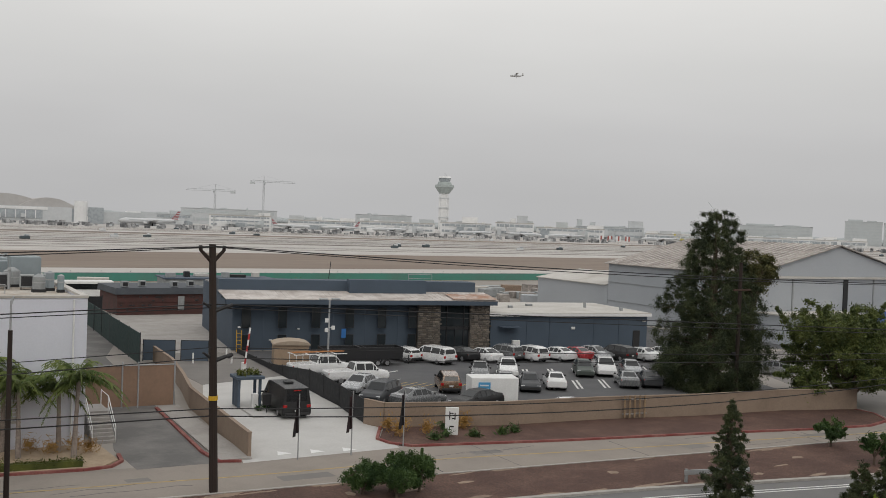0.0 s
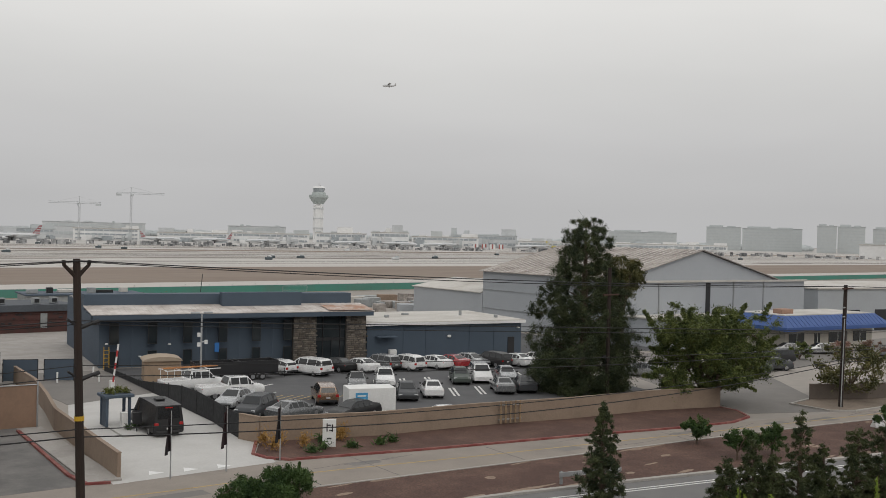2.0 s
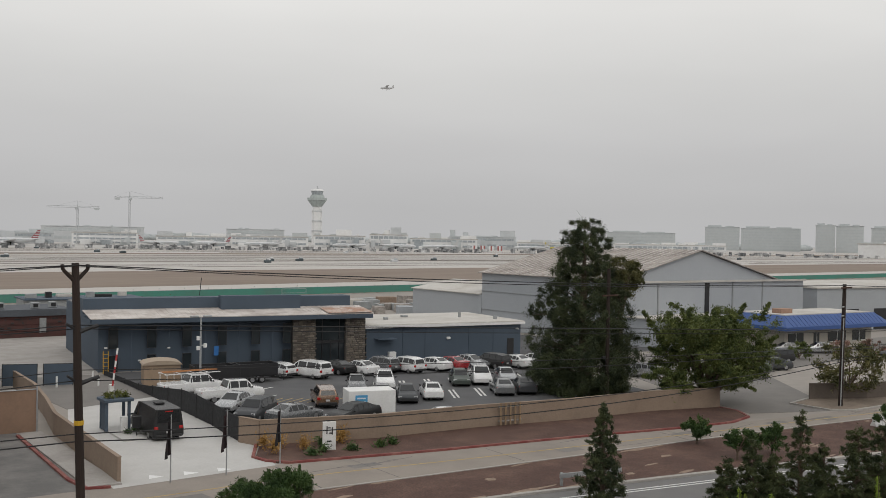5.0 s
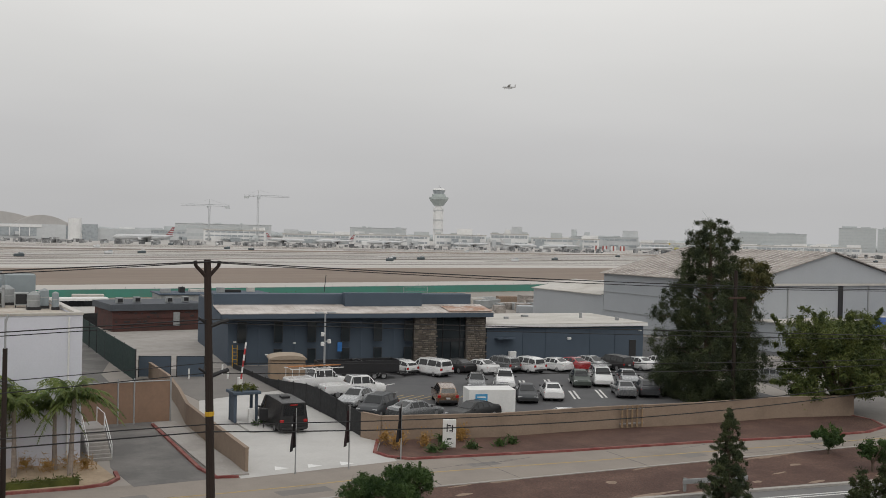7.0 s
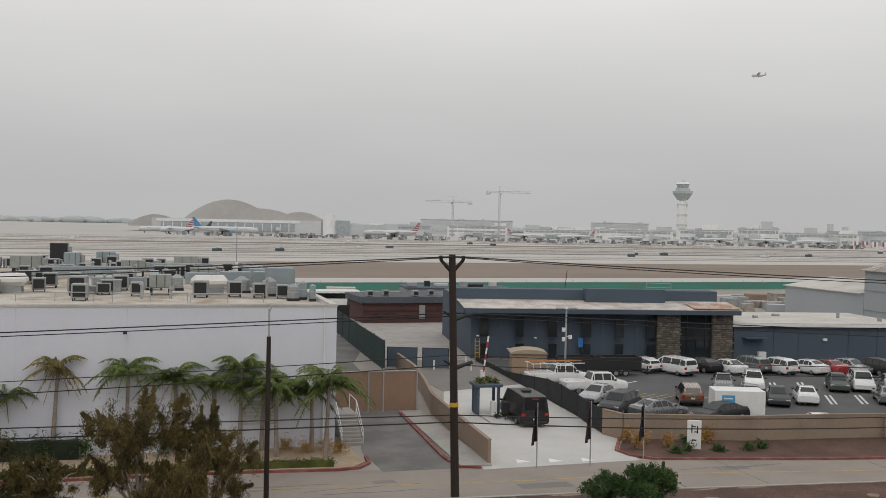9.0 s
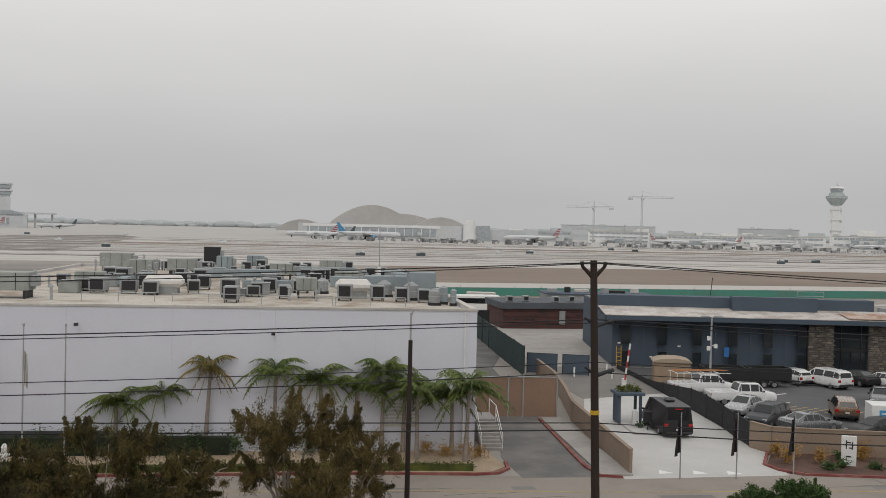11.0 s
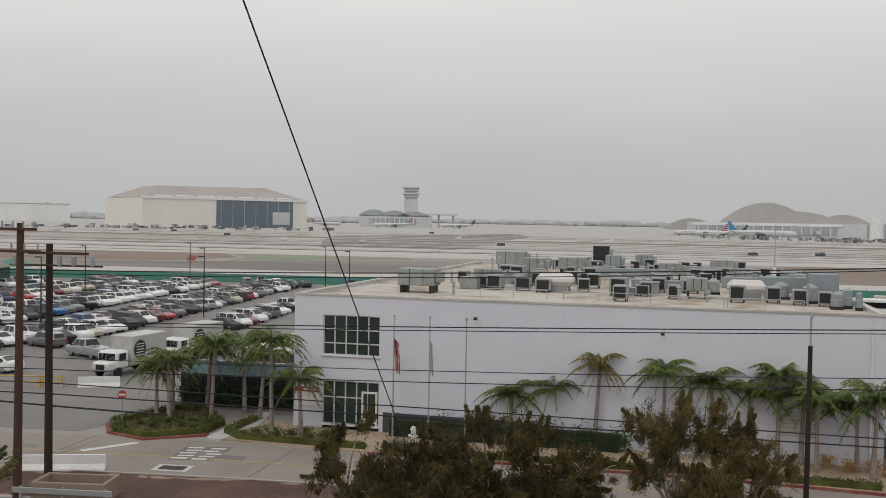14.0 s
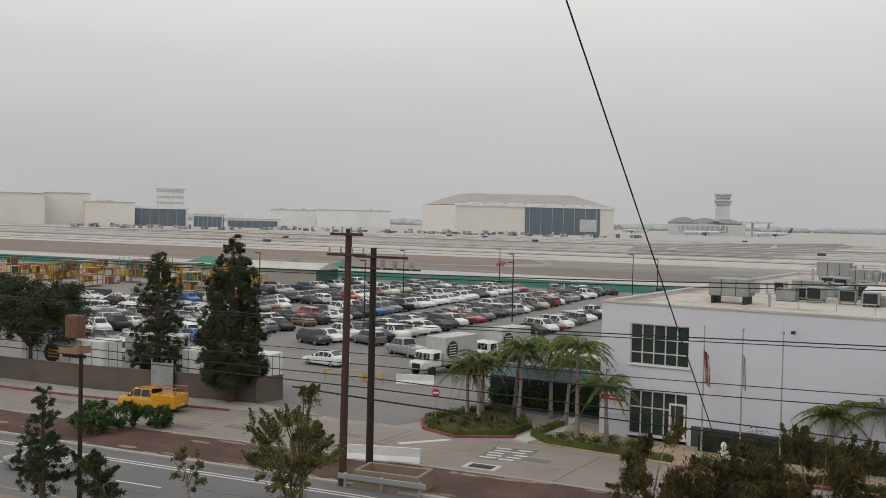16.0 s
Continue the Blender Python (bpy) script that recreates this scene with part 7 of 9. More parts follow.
# ---- the far side of the airfield ----
APRON_WHITE = material("terminal_white", (0.74, 0.74, 0.735), 0.85, 0.05, 0.3, 0.03, 0.0, tint=(0.68, 0.68, 0.68))
APRON_GREY = material("terminal_grey", (0.54, 0.555, 0.565), 0.8, 0.06, 0.3, 0.03, 0.0, tint=(0.48, 0.5, 0.51))
APRON_CREAM = material("hangar_cream", (0.72, 0.69, 0.64), 0.85, 0.04, 0.3, 0.03, 0.0, tint=(0.68, 0.65, 0.6))
# haze is mixed into this grey, near the tone of the low sky
FAR_GREY = material("far_hazed_grey", (0.49, 0.515, 0.52), 0.85, 0.04, 0.2, 0.02, 0.0)
# far glass paled in its base colour, standing for haze
WINDOW_BAND = material("far_window_band", (0.36, 0.39, 0.41), 0.3, 0.1, 0.4, 0.05, 0.0)
ROOF_TAUPE = material("taupe_shell_roof", (0.44, 0.424, 0.412), 0.8, 0.05, 0.2, 0.03, 0.0, tint=(0.4, 0.386, 0.375))
# red with haze greyed into it, for the distant blast fences
BLAST_RED = paint("muted_red_board", (0.36, 0.13, 0.12), 0.7)
TOWER_GREEN = material("tower_grey_green", (0.40, 0.44, 0.43), 0.7, 0.05, 0.2, 0.03, 0.0)
# glazing kept close to the block grey, its contrast hazed in the colour
WINDOW_HAZE = material("far_hazed_glazing", (0.465, 0.495, 0.505), 0.5, 0.05, 0.2, 0.03, 0.0)
APRON_CLUTTER = material("apron_equipment_mixed", (0.12, 0.125, 0.13), 0.8, 0.5, 0.3, 0.08, 0.0, tint=(0.6, 0.6, 0.6))
HANGAR_ROOF = material("taupe_hangar_roof", (0.38, 0.345, 0.33), 0.8, 0.05, 0.2, 0.03, 0.0, tint=(0.34, 0.305, 0.292))
HANGAR_DOOR = material("slate_hangar_door", (0.135, 0.17, 0.205), 0.6, 0.06, 0.2, 0.03, 0.0)
FAR = [
    ("terminal_building", "low white terminal with banded windows", APRON_WHITE, 466, 1160, -23.6, 74, 60, 21.0, 3),
    ("terminal_building", "pale grey terminal with a flat roof", APRON_WHITE, 566, 1149, -28.1, 85, 60, 16.6, 2),
    ("terminal_building", "pale terminal with glazed bays", APRON_WHITE, 649, 1115, -32.3, 97, 60, 18.9, 2),
    ("terminal_building", "white terminal with dark window bands", APRON_WHITE, 737, 1059, -36.3, 65, 60, 22.5, 2),
    ("terminal_building", "white terminal hall with a shallow roof", APRON_WHITE, 800, 1025, -39.1, 49, 60, 26.3, 2),
    ("terminal_building", "long pale terminal behind parked aircraft", APRON_WHITE, 847, 999, -42.2, 87, 60, 20.0, 2),
    ("terminal_building", "grey glazed terminal with a thin flat roof", APRON_GREY, 946, 1032, -44.4, 92, 60, 25.5, 2),
    ("terminal_building", "low pale concourse with window band", APRON_WHITE, 977, 932, -47.8, 71, 50, 15.5, 1),
    ("terminal_building", "low pale concourse with a long roof", APRON_WHITE, 1139, 898, -53.9, 110, 50, 15.2, 1),
    ("terminal_building", "low white concourse with window band", APRON_WHITE, 1303, 929, -56.2, 94, 50, 14.4, 1),
    ("parking_structure", "grey multi-storey garage with open decks", APRON_GREY, 522, 1407, -23.0, 137, 60, 27.7, 2),
    ("parking_structure", "pale garage behind the terminals", APRON_GREY, 800, 1386, -31.6, 89, 60, 28.5, 2),
    ("terminal_building", "grey glazed terminal wing", APRON_GREY, 365, 1227, -18.8, 99, 60, 18.4, 2),
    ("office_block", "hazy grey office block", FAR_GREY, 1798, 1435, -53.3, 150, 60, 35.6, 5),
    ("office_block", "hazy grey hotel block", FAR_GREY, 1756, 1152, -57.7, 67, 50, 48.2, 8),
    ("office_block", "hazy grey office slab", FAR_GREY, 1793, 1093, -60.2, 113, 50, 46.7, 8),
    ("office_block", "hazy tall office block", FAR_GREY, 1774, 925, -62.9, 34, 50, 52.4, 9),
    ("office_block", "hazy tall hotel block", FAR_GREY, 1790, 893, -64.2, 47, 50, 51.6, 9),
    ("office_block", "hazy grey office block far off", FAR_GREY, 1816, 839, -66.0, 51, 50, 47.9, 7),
    ("cargo_building", "long low white cargo shed", APRON_WHITE, 1129, 537, -66.1, 65, 60, 16.0, 0),
    ("maintenance_hangar", "big cream hangar hall", APRON_CREAM, -892, 727, 49.0, 75, 120, 32.6, 0),
    ("maintenance_hangar", "tall cream hangar hall", APRON_CREAM, -879, 817, 45.9, 48, 90, 34.7, 0),
    ("maintenance_hangar", "cream hangar block beside the halls", APRON_CREAM, -843, 841, 43.8, 53, 70, 25.7, 0),
    ("office_tower", "white office tower with long window bands", APRON_WHITE, -992, 1125, 40.7, 39, 40, 49.5, 6),
    ("storage_tank_hall", "white low storage hall", APRON_WHITE, -809, 1263, 30.6, 109, 60, 24.8, 0),
    ("storage_tank_hall", "white low storage hall on the skyline", APRON_WHITE, -877, 1242, 33.9, 68, 60, 23.7, 0),
]
for name, label, mat, x, y, turn, w, dep, h, rows in FAR:
    low = name == "terminal_building"
    full, h = h, h * (0.66 if low else 0.8 if name == "parking_structure" else 0.96 if name == "office_block" else 1.0)
    b = thing(name, label, name.replace("_", " "), (x, y, 0), turn)
    part("wall", boxes(((w / 2, dep / 2, h / 2), (w, dep, h))), mat, b)
    part("roof", boxes(((w / 2, dep / 2, h + 0.4), (w + 1.5, dep + 1.5, 0.8))), ROOF_WHITE if mat is APRON_WHITE else FAR_GREY, b)
    for r in range(rows):
        z = h * (r + 0.62) / rows
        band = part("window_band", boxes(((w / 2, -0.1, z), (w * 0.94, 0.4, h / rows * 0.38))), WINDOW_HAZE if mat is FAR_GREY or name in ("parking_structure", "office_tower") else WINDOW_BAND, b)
        n = int(w / 7)
        part("mullions", boxes(*[((w * 0.03 + w * 0.94 * (i + 0.5) / n, -0.35, z), (0.6, 0.2, h / rows * 0.38)) for i in range(n)]), mat, band)
    rg = random.Random(int(x))
    if name == "office_block":
        for share, wide, up in ((0.28, 0.4, 3.5), (0.72, 0.26, 2.2)):
            part("penthouse", boxes(((w * share, dep / 2, h + 0.8 + up / 2), (w * wide, dep * 0.6, up))), mat, b)
    if low:
        pos = 0.0
        while pos < w - 6:
            s = rg.uniform(7, 24)
            if rg.random() < 0.72:
                top = h + (full - h) * rg.uniform(0.2, 1.15)
                part("upper_block", boxes(((min(pos + s / 2, w - s / 2), dep * rg.uniform(0.25, 0.5), (h + top) / 2), (s * 0.9, dep * 0.5, top - h))), rg.choice([mat, APRON_GREY, FAR_GREY, APRON_WHITE]), b)
            pos += s
        for i in range(int(w / 12)):
            px, s, hh = rg.uniform(3, w - 3), rg.uniform(4, 12), rg.uniform(0.25, 0.85) * h
            part("annex", boxes(((px, -4, hh / 2), (s, rg.uniform(6, 14), hh))), rg.choice([APRON_GREY, WINDOW_BAND, mat, FAR_GREY]), b)
        for i in range(int(w / 22)):
            part("jet_bridge", boxes(((rg.uniform(6, w - 6), -16, 5), (3.4, 22, 3.2))), APRON_GREY, b)
    if h < 32:
        for i in range(4):
            s = rg.uniform(2, 7)
            part("roof_plant", boxes(((rg.uniform(0.1, 0.9) * w, dep * rg.uniform(0.1, 0.6), h + 1.4), (s * 1.6, s, rg.uniform(1.2, 3)))), FAR_GREY if i % 2 else mat, b)

# control tower
tower = thing("control_tower", "pale airport control tower with a flared glazed head", "control tower", (832, 1189, 0), -35)
part("shaft", boxes(((0, 0, 31), (10, 10, 62)), bevel=1.0), APRON_WHITE, tower)
for s in (-1, 1):
    part("fin", boxes(((s * 6.2, 0, 28), (2.0, 7, 52))), APRON_WHITE, tower)
for z in (22, 36, 50):
    part("collar", boxes(((0, 0, z), (15, 11, 1.4))), APRON_GREY, tower)
bm = bmesh.new()
bmesh.ops.create_cone(bm, cap_ends=True, segments=12, radius1=7, radius2=13.5, depth=9, matrix=Matrix.Translation((0, 0, 61)))
part("flare", bm, TOWER_GREEN, tower, "greenish flared collar")
part("gallery", rods(((0, 0, 65.5), (0, 0, 69), 13.8), n=16), TOWER_GREEN, tower)
part("sail", rods(((0, 0, 69), (0, 0, 73.5), 10.5, 9.2), n=12), TOWER_GREEN, tower)
part("cab_glass", rods(((0, 0, 73.5), (0, 0, 79), 7.4, 9.0), n=12), WINDOW_BAND, tower, "dark cab glazing")
part("cab_roof", rods(((0, 0, 79), (0, 0, 81.5), 9.6, 7.5), n=12), APRON_WHITE, tower)
part("antenna", rods(((0, 0, 81.5), (0, 0, 86), 0.4), ((2, 1, 81.5), (2, 1, 84), 0.3)), METAL_GREY, tower)


def tower_crane(x, y, h, jib, back, turn, label):
    c = thing("tower_crane", label, "crane", (x, y, 0), turn, "tower cranes")
    bm = bmesh.new()
    for sx in (-1, 1):
        for sy in (-1, 1):
            rod(bm, (sx, sy, 0), (sx, sy, h), 0.3, n=4)
    for i in range(int(h / 4)):
        rod(bm, (-1, -1, i * 4), (1, -1, i * 4 + 4), 0.2, n=4)
        rod(bm, (1, 1, i * 4), (-1, 1, i * 4 + 4), 0.2, n=4)
    part("mast", bm, APRON_GREY, c)
    bm = bmesh.new()
    for y_, z in ((-0.9, 0), (0.9, 0), (0, 1.8)):
        rod(bm, (-back, y_, h + z), (jib, y_, h + z), 0.28, n=4)
    for i in range(int((jib + back) / 5)):
        rod(bm, (-back + 5 * i, 0.9, h), (-back + 5 * i + 2.5, 0, h + 1.8), 0.18, n=4)
    part("jib", bm, APRON_GREY, c)
    part("counterweight", boxes(((-back + 3, 0, h - 1.2), (6, 2.4, 2.6))), FAR_GREY, c)
    part("apex", rods(((0, 0, h), (0, 0, h + 8), 0.7, 0.3), ((0, 0, h + 8), (jib * 0.7, 0, h + 1.8), 0.1), ((0, 0, h + 8), (-back, 0, h + 1), 0.1), n=4), APRON_GREY, c)
    part("cab", boxes(((1.5, -1.6, h - 1.5), (2.4, 2, 2.4))), FAR_GREY, c)


tower_crane(525, 1135, 56, 38, 17, -25, "grey tower crane with its jib to the east")
tower_crane(472, 1158, 43, 34, 24, 155, "grey tower crane over the terminal works")
boom = thing("mobile_crane", "thin raised crane boom beyond the terminals", "crane", (1260, 1010, 0), -50)
part("boom", rods(((0, 0, 3), (-45, 0, 62), 0.7, 0.4), n=5), APRON_GREY, boom)
part("carrier", boxes(((3, 0, 1.7), (14, 3, 3.4)), bevel=0.3), FAR_GREY, boom)


def shell(x, y, turn, w, dep, h, z0, label, parent, mat=None, tilt=0.0):
    """A long curved roof shell, arched across its width."""
    bm = bmesh.new()
    n = 18
    arc = [(-w / 2 + w * i / n, z0 + h * math.sin(math.pi * i / n) ** 0.85 + tilt * i / n) for i in range(n + 1)]
    rings = [[bm.verts.new((ax, yy, az)) for ax, az in arc] + [bm.verts.new((w / 2, yy, z0 - 2)), bm.verts.new((-w / 2, yy, z0 - 2))] for yy in (0, dep)]
    m = len(rings[0])
    for i in range(m):
        bm.faces.new((rings[0][i], rings[0][(i + 1) % m], rings[1][(i + 1) % m], rings[1][i]))
    bm.faces.new(rings[0]), bm.faces.new(rings[1][::-1])
    ob = part("roof_shell", bm, mat or ROOF_TAUPE, parent, label)
    ob.matrix_basis = pose(x, y, 0, 0, 0, turn)
    return ob


hall = thing("international_terminal", "great terminal with sweeping taupe shell roofs", "terminal building", (217, 1160, 0), -10)
part("wall", boxes(((-10, 20, 8), (190, 50, 16))), APRON_GREY, hall)
band = part("window_band", boxes(((-20, -5.2, 7.5), (150, 0.6, 9))), WINDOW_BAND, hall, "grey-blue glazing")
part("mullions", boxes(*[((-92 + 10 * i, -5.6, 7.5), (0.9, 0.3, 9)) for i in range(15)]), APRON_WHITE, band)
part("cornice", boxes(((-20, -5, 14), (160, 1.5, 3))), APRON_WHITE, hall)
shell(-20, 25, 0, 104, 60, 24, 15, "high taupe shell roof", hall)
shell(8, 8, 0, 78, 50, 9, 17, "leaning taupe shell roof", hall, tilt=6)
shell(62, 0, 4, 72, 60, 15, 12, "low sweeping taupe shell roof", hall, tilt=-2)
shell(-106, 60, 0, 62, 60, 12, 8, "small far shell roof", hall)
for i in range(6):
    part("jet_bridge", boxes(((-85 + 24 * i, -14, 6), (4, 20, 3.4))), APRON_GREY, hall)
part("arch_wall", boxes(((72, -1, 7.5), (44, 2, 14))), WINDOW_BAND, hall, "arched glazing")
pylon = thing("terminal_pylon", "pale cylindrical stair tower with a dark glazed side", "building", (288, 1062, 0), -14)
part("drum", rods(((0, 0, 0), (0, 0, 23), 6.5), n=20), APRON_WHITE, pylon)
part("glass_bay", boxes(((15, 6, 8.5), (15, 10, 17))), WINDOW_BAND, pylon)
part("concourse", boxes(((48, 20, 6.5), (56, 30, 13))), APRON_GREY, pylon)

# the great hangar with the dark door
bay = thing("great_hangar", "great cream hangar with a dark door and taupe roof", "hangar", (-457, 990, 0), 46)
part("wall", boxes(((98, 55, 15.5), (196, 110, 31))), APRON_CREAM, bay, "cream walls")
part("fascia", boxes(((98, -0.6, 31.5), (198, 1.4, 2.4))), APRON_WHITE, bay)
door = part("door", boxes(((130, -0.4, 15), (94, 1.0, 30))), HANGAR_DOOR, bay, "slate hangar door")
for i in range(7):
    part("door_leaf", boxes(((88 + 14 * i, -1.0, 15), (0.6, 0.4, 30))), WINDOW_BAND, door)
# pale slab on the door front stands in for the lit inside
part("inner_glow", boxes(((162, -1.0, 11), (22, 0.4, 14))), APRON_GREY, door, "pale panel for the bright inside of the hangar")
bm = bmesh.new()
lo = [bm.verts.new(p) for p in ((2, 0, 31.5), (196, 0, 31.5), (196, 110, 31.5), (2, 110, 31.5))]
hi = [bm.verts.new(p) for p in ((34, 42, 45), (164, 42, 46), (164, 80, 46), (34, 80, 45))]
bm.faces.new(hi), bm.faces.new(lo[::-1])
for i in range(4):
    bm.faces.new((lo[i], lo[(i + 1) % 4], hi[(i + 1) % 4], hi[i]))
part("roof", bm, HANGAR_ROOF, bay, "hipped taupe roof")
for i in range(7):
    part("roof_scallop", boxes(((22 + 24 * i, -0.9, 33.2), (20, 1.0, 1.6)), bevel=0.5), APRON_WHITE, bay)

west_hall = thing("west_terminal", "wavy-roofed satellite terminal with a white tower", "terminal building", (-335, 1462, 0), 8)
part("wall", boxes(((54, 20, 9), (108, 40, 18))), APRON_GREY, west_hall)
band = part("window_band", boxes(((50, -0.4, 9), (70, 0.8, 9))), WINDOW_BAND, west_hall)
part("mullions", boxes(*[((18 + 7 * i, -0.9, 9), (0.8, 0.3, 9)) for i in range(10)]), APRON_WHITE, band)
for i in range(3):
    shell(22 + 30 * i, 0, 0, 44, 40, 8 - i, 18, "wavy grey roof shell", west_hall, WINDOW_BAND)
part("flat_wing", boxes(((118, 25, 20), (56, 30, 2.4))), APRON_GREY, west_hall)
for x in (96, 118, 140):
    part("wing_column", boxes(((x, 20, 9.5), (3, 3, 19))), APRON_GREY, west_hall)
ramp = thing("ramp_tower", "white ramp control tower", "control tower", (-286, 1626, 0), 10)
part("shaft", boxes(((0, 0, 22), (22, 16, 44))), APRON_GREY, ramp)
for z in (50, 60):
    part("cab_glass", boxes(((0, 0, z), (24, 18, 5))), WINDOW_BAND, ramp)
    part("cab_floor", boxes(((0, 0, z + 4), (28, 20, 2.6))), APRON_GREY, ramp)
part("neck", boxes(((0, 0, 54), (20, 14, 20))), APRON_GREY, ramp)

# curved-roof hangars at the western edge
for x, y, turn, w, h, dh, rise in ((-814, 880, 40, 64, 22, 20, 1.5), (-762, 926, 36, 34, 17, 12, 3), (-732, 948, 33, 62, 13, 8, 7)):
    hg = thing("arched_hangar", "white arched hangar with dark doors", "hangar", (x, y, 0), turn, "arched hangars")
    part("wall", boxes(((w / 2, 20, h / 2), (w, 40, h))), APRON_WHITE, hg)
    door = part("door", boxes(((w / 2, -0.4, dh / 2), (w * 0.92, 0.8, dh))), HANGAR_DOOR, hg, "dark hangar door")
    for k in range(1, 6):
        part("door_leaf", boxes(((w * (0.04 + 0.92 * k / 6), -0.9, dh / 2), (0.5, 0.3, dh))), WINDOW_BAND, door)
    shell(w / 2, -1, 0, w + 4, 42, rise, h - 0.5, "arched white roof", hg, APRON_WHITE)

# aircraft
FIN = {n: paint(n, c, 0.4) for n, c in (("fin_red", (0.3, 0.09, 0.1)), ("fin_blue", (0.07, 0.24, 0.42)), ("fin_white", (0.5, 0.5, 0.5)), ("fin_dark", (0.07, 0.09, 0.1)), ("fin_yellow", (0.55, 0.46, 0.06)))}
JET_WHITE = paint("jet_white", (0.56, 0.57, 0.58), 0.35)


def fuselage(length, r, seg=12):
    bm = bmesh.new()
    rings = []
    for k, q, dz in ((0, 0.05, -0.2), (0.02, 0.45, -0.15), (0.06, 0.8, -0.05), (0.12, 1, 0), (0.68, 1, 0), (0.82, 0.75, 0.22), (0.94, 0.4, 0.5), (1.0, 0.12, 0.7)):
        rings.append([bm.verts.new((length / 2 - k * length, r * q * math.cos(a), r * q * math.sin(a) + dz * r)) for a in np.linspace(0, 2 * math.pi, seg, endpoint=False)])
    for a, b in zip(rings, rings[1:]):
        for i in range(seg):
            bm.faces.new((a[i], a[(i + 1) % seg], b[(i + 1) % seg], b[i]))
    bm.faces.new(rings[0]), bm.faces.new(rings[-1][::-1])
    return bm


def slab(pts, t):
    bm = bmesh.new()
    up = [bm.verts.new((x, y, z + t / 2)) for x, y, z in pts]
    dn = [bm.verts.new((x, y, z - t / 2)) for x, y, z in pts]
    bm.faces.new(up), bm.faces.new(dn[::-1])
    for i in range(len(pts)):
        bm.faces.new((up[i], up[(i + 1) % len(pts)], dn[(i + 1) % len(pts)], dn[i]))
    return bm


def airliner(x, y, heading, length, fin, label, body=None):
    j = thing("airliner", label, "aircraft", (x, y, 0.04), heading, "parked airliners")
    r, L = length * 0.045, length
    z = r + L * 0.035
    part("fuselage", fuselage(L, r), body or JET_WHITE, j, smooth=True).location.z = z
    for s in (-1, 1):
        part("window_row", boxes(((0, s * r * 0.98, z + r * 0.25), (L * 0.66, 0.08, 0.45))), WINDOW_BAND, j)
        part("wing", slab([(L * 0.1, s * r * 0.8, z - r * 0.5), (-L * 0.1, s * L * 0.45, z + r * 0.5), (-L * 0.15, s * L * 0.45, z + r * 0.5), (-L * 0.1, s * r * 0.8, z - r * 0.5)], 0.7), JET_WHITE, j)
        part("tailplane", slab([(-L * 0.4, s * r * 0.3, z + r * 0.5), (-L * 0.46, s * L * 0.15, z + r * 0.7), (-L * 0.49, s * L * 0.15, z + r * 0.7), (-L * 0.48, s * r * 0.3, z + r * 0.5)], 0.4), JET_WHITE, j)
        part("engine", rods(((L * 0.09, s * L * 0.14, z - r * 0.75), (-L * 0.0, s * L * 0.14, z - r * 0.75), L * 0.024, L * 0.018), n=12), FIN[fin] if fin == "fin_blue" else JET_WHITE, j)
        part("main_gear", rods(((-L * 0.06, s * r * 0.9, 0), (-L * 0.06, s * r * 0.9, z - r * 0.5), 0.7), n=6), STEEL_DARK, j)
    part("nose_gear", rods(((L * 0.38, 0, 0), (L * 0.38, 0, z - r * 0.6), 0.5), n=6), STEEL_DARK, j)
    bm = slab([(-L * 0.36, 0, 0), (-L * 0.47, L * 0.14, 0), (-L * 0.51, L * 0.14, 0), (-L * 0.47, 0, 0)], 0.5)
    t = part("tail_fin", bm, FIN[fin], j, "coloured tail fin")
    t.matrix_basis = pose(0, 0, z + r * 0.8, 90, 0, 0)
    if fin == "fin_red":
        for i in range(3):
            st = part("fin_stripe", slab([(-L * (0.385 + 0.034 * i), 0.02 * L + 0.04 * L * i, 0), (-L * (0.395 + 0.034 * i), 0.035 * L + 0.04 * L * i, 0), (-L * (0.48 + 0.014 * i), 0.035 * L + 0.04 * L * i, 0), (-L * (0.475 + 0.014 * i), 0.02 * L + 0.04 * L * i, 0)], 0.7), FIN["fin_white"], j)
            st.matrix_basis = pose(0, 0, z + r * 0.8, 90, 0, 0)
    return j


airliner(352, 1040, 162, 62, "fin_red", "white airliner with a red striped tail")
airliner(172, 1030, -4, 66, "fin_blue", "white airliner with a blue tail at the gate")
airliner(118, 1080, 170, 56, "fin_red", "white airliner with a red tail at the gate")
airliner(136, 1060, 175, 52, "fin_dark", "white airliner with a dark tail at the gate")
airliner(-268, 1380, 186, 56, "fin_red", "white airliner with a red striped tail by the satellite")
airliner(-190, 1480, 186, 52, "fin_dark", "white airliner with a dark patterned tail")
airliner(-395, 1500, 10, 46, "fin_red", "white airliner with a red tail beyond the hangar")
for x, y, fin, head in ((545, 1098, "fin_red", -26), (600, 1075, "fin_red", 154), (655, 1048, "fin_white", 150), (757, 1008, "fin_white", 145), (806, 975, "fin_white", -36), (846, 940, "fin_white", 140), (970, 900, "fin_white", 133), (1075, 905, "fin_white", 130), (1350, 880, "fin_blue", 122), (1240, 870, "fin_white", 124)):
    airliner(x, y, head, 46, fin, "white airliner at a terminal gate")
airliner(1008, 880, -48, 44, "fin_yellow", "bright yellow airliner at the gate", FIN["fin_yellow"])
for i in range(4):
    pl = thing("blast_fence", "red and white chequered blast fence", "blast fence", (872 + 7 * i, 905 - 8 * i, 0), -44, "blast fences")
    for k in range(3):
        part("panel", boxes(((-2 + 2 * k, 0, 3), (2, 0.5, 6))), BLAST_RED if (i + k) % 2 else APRON_WHITE, pl)
clutter = bmesh.new()
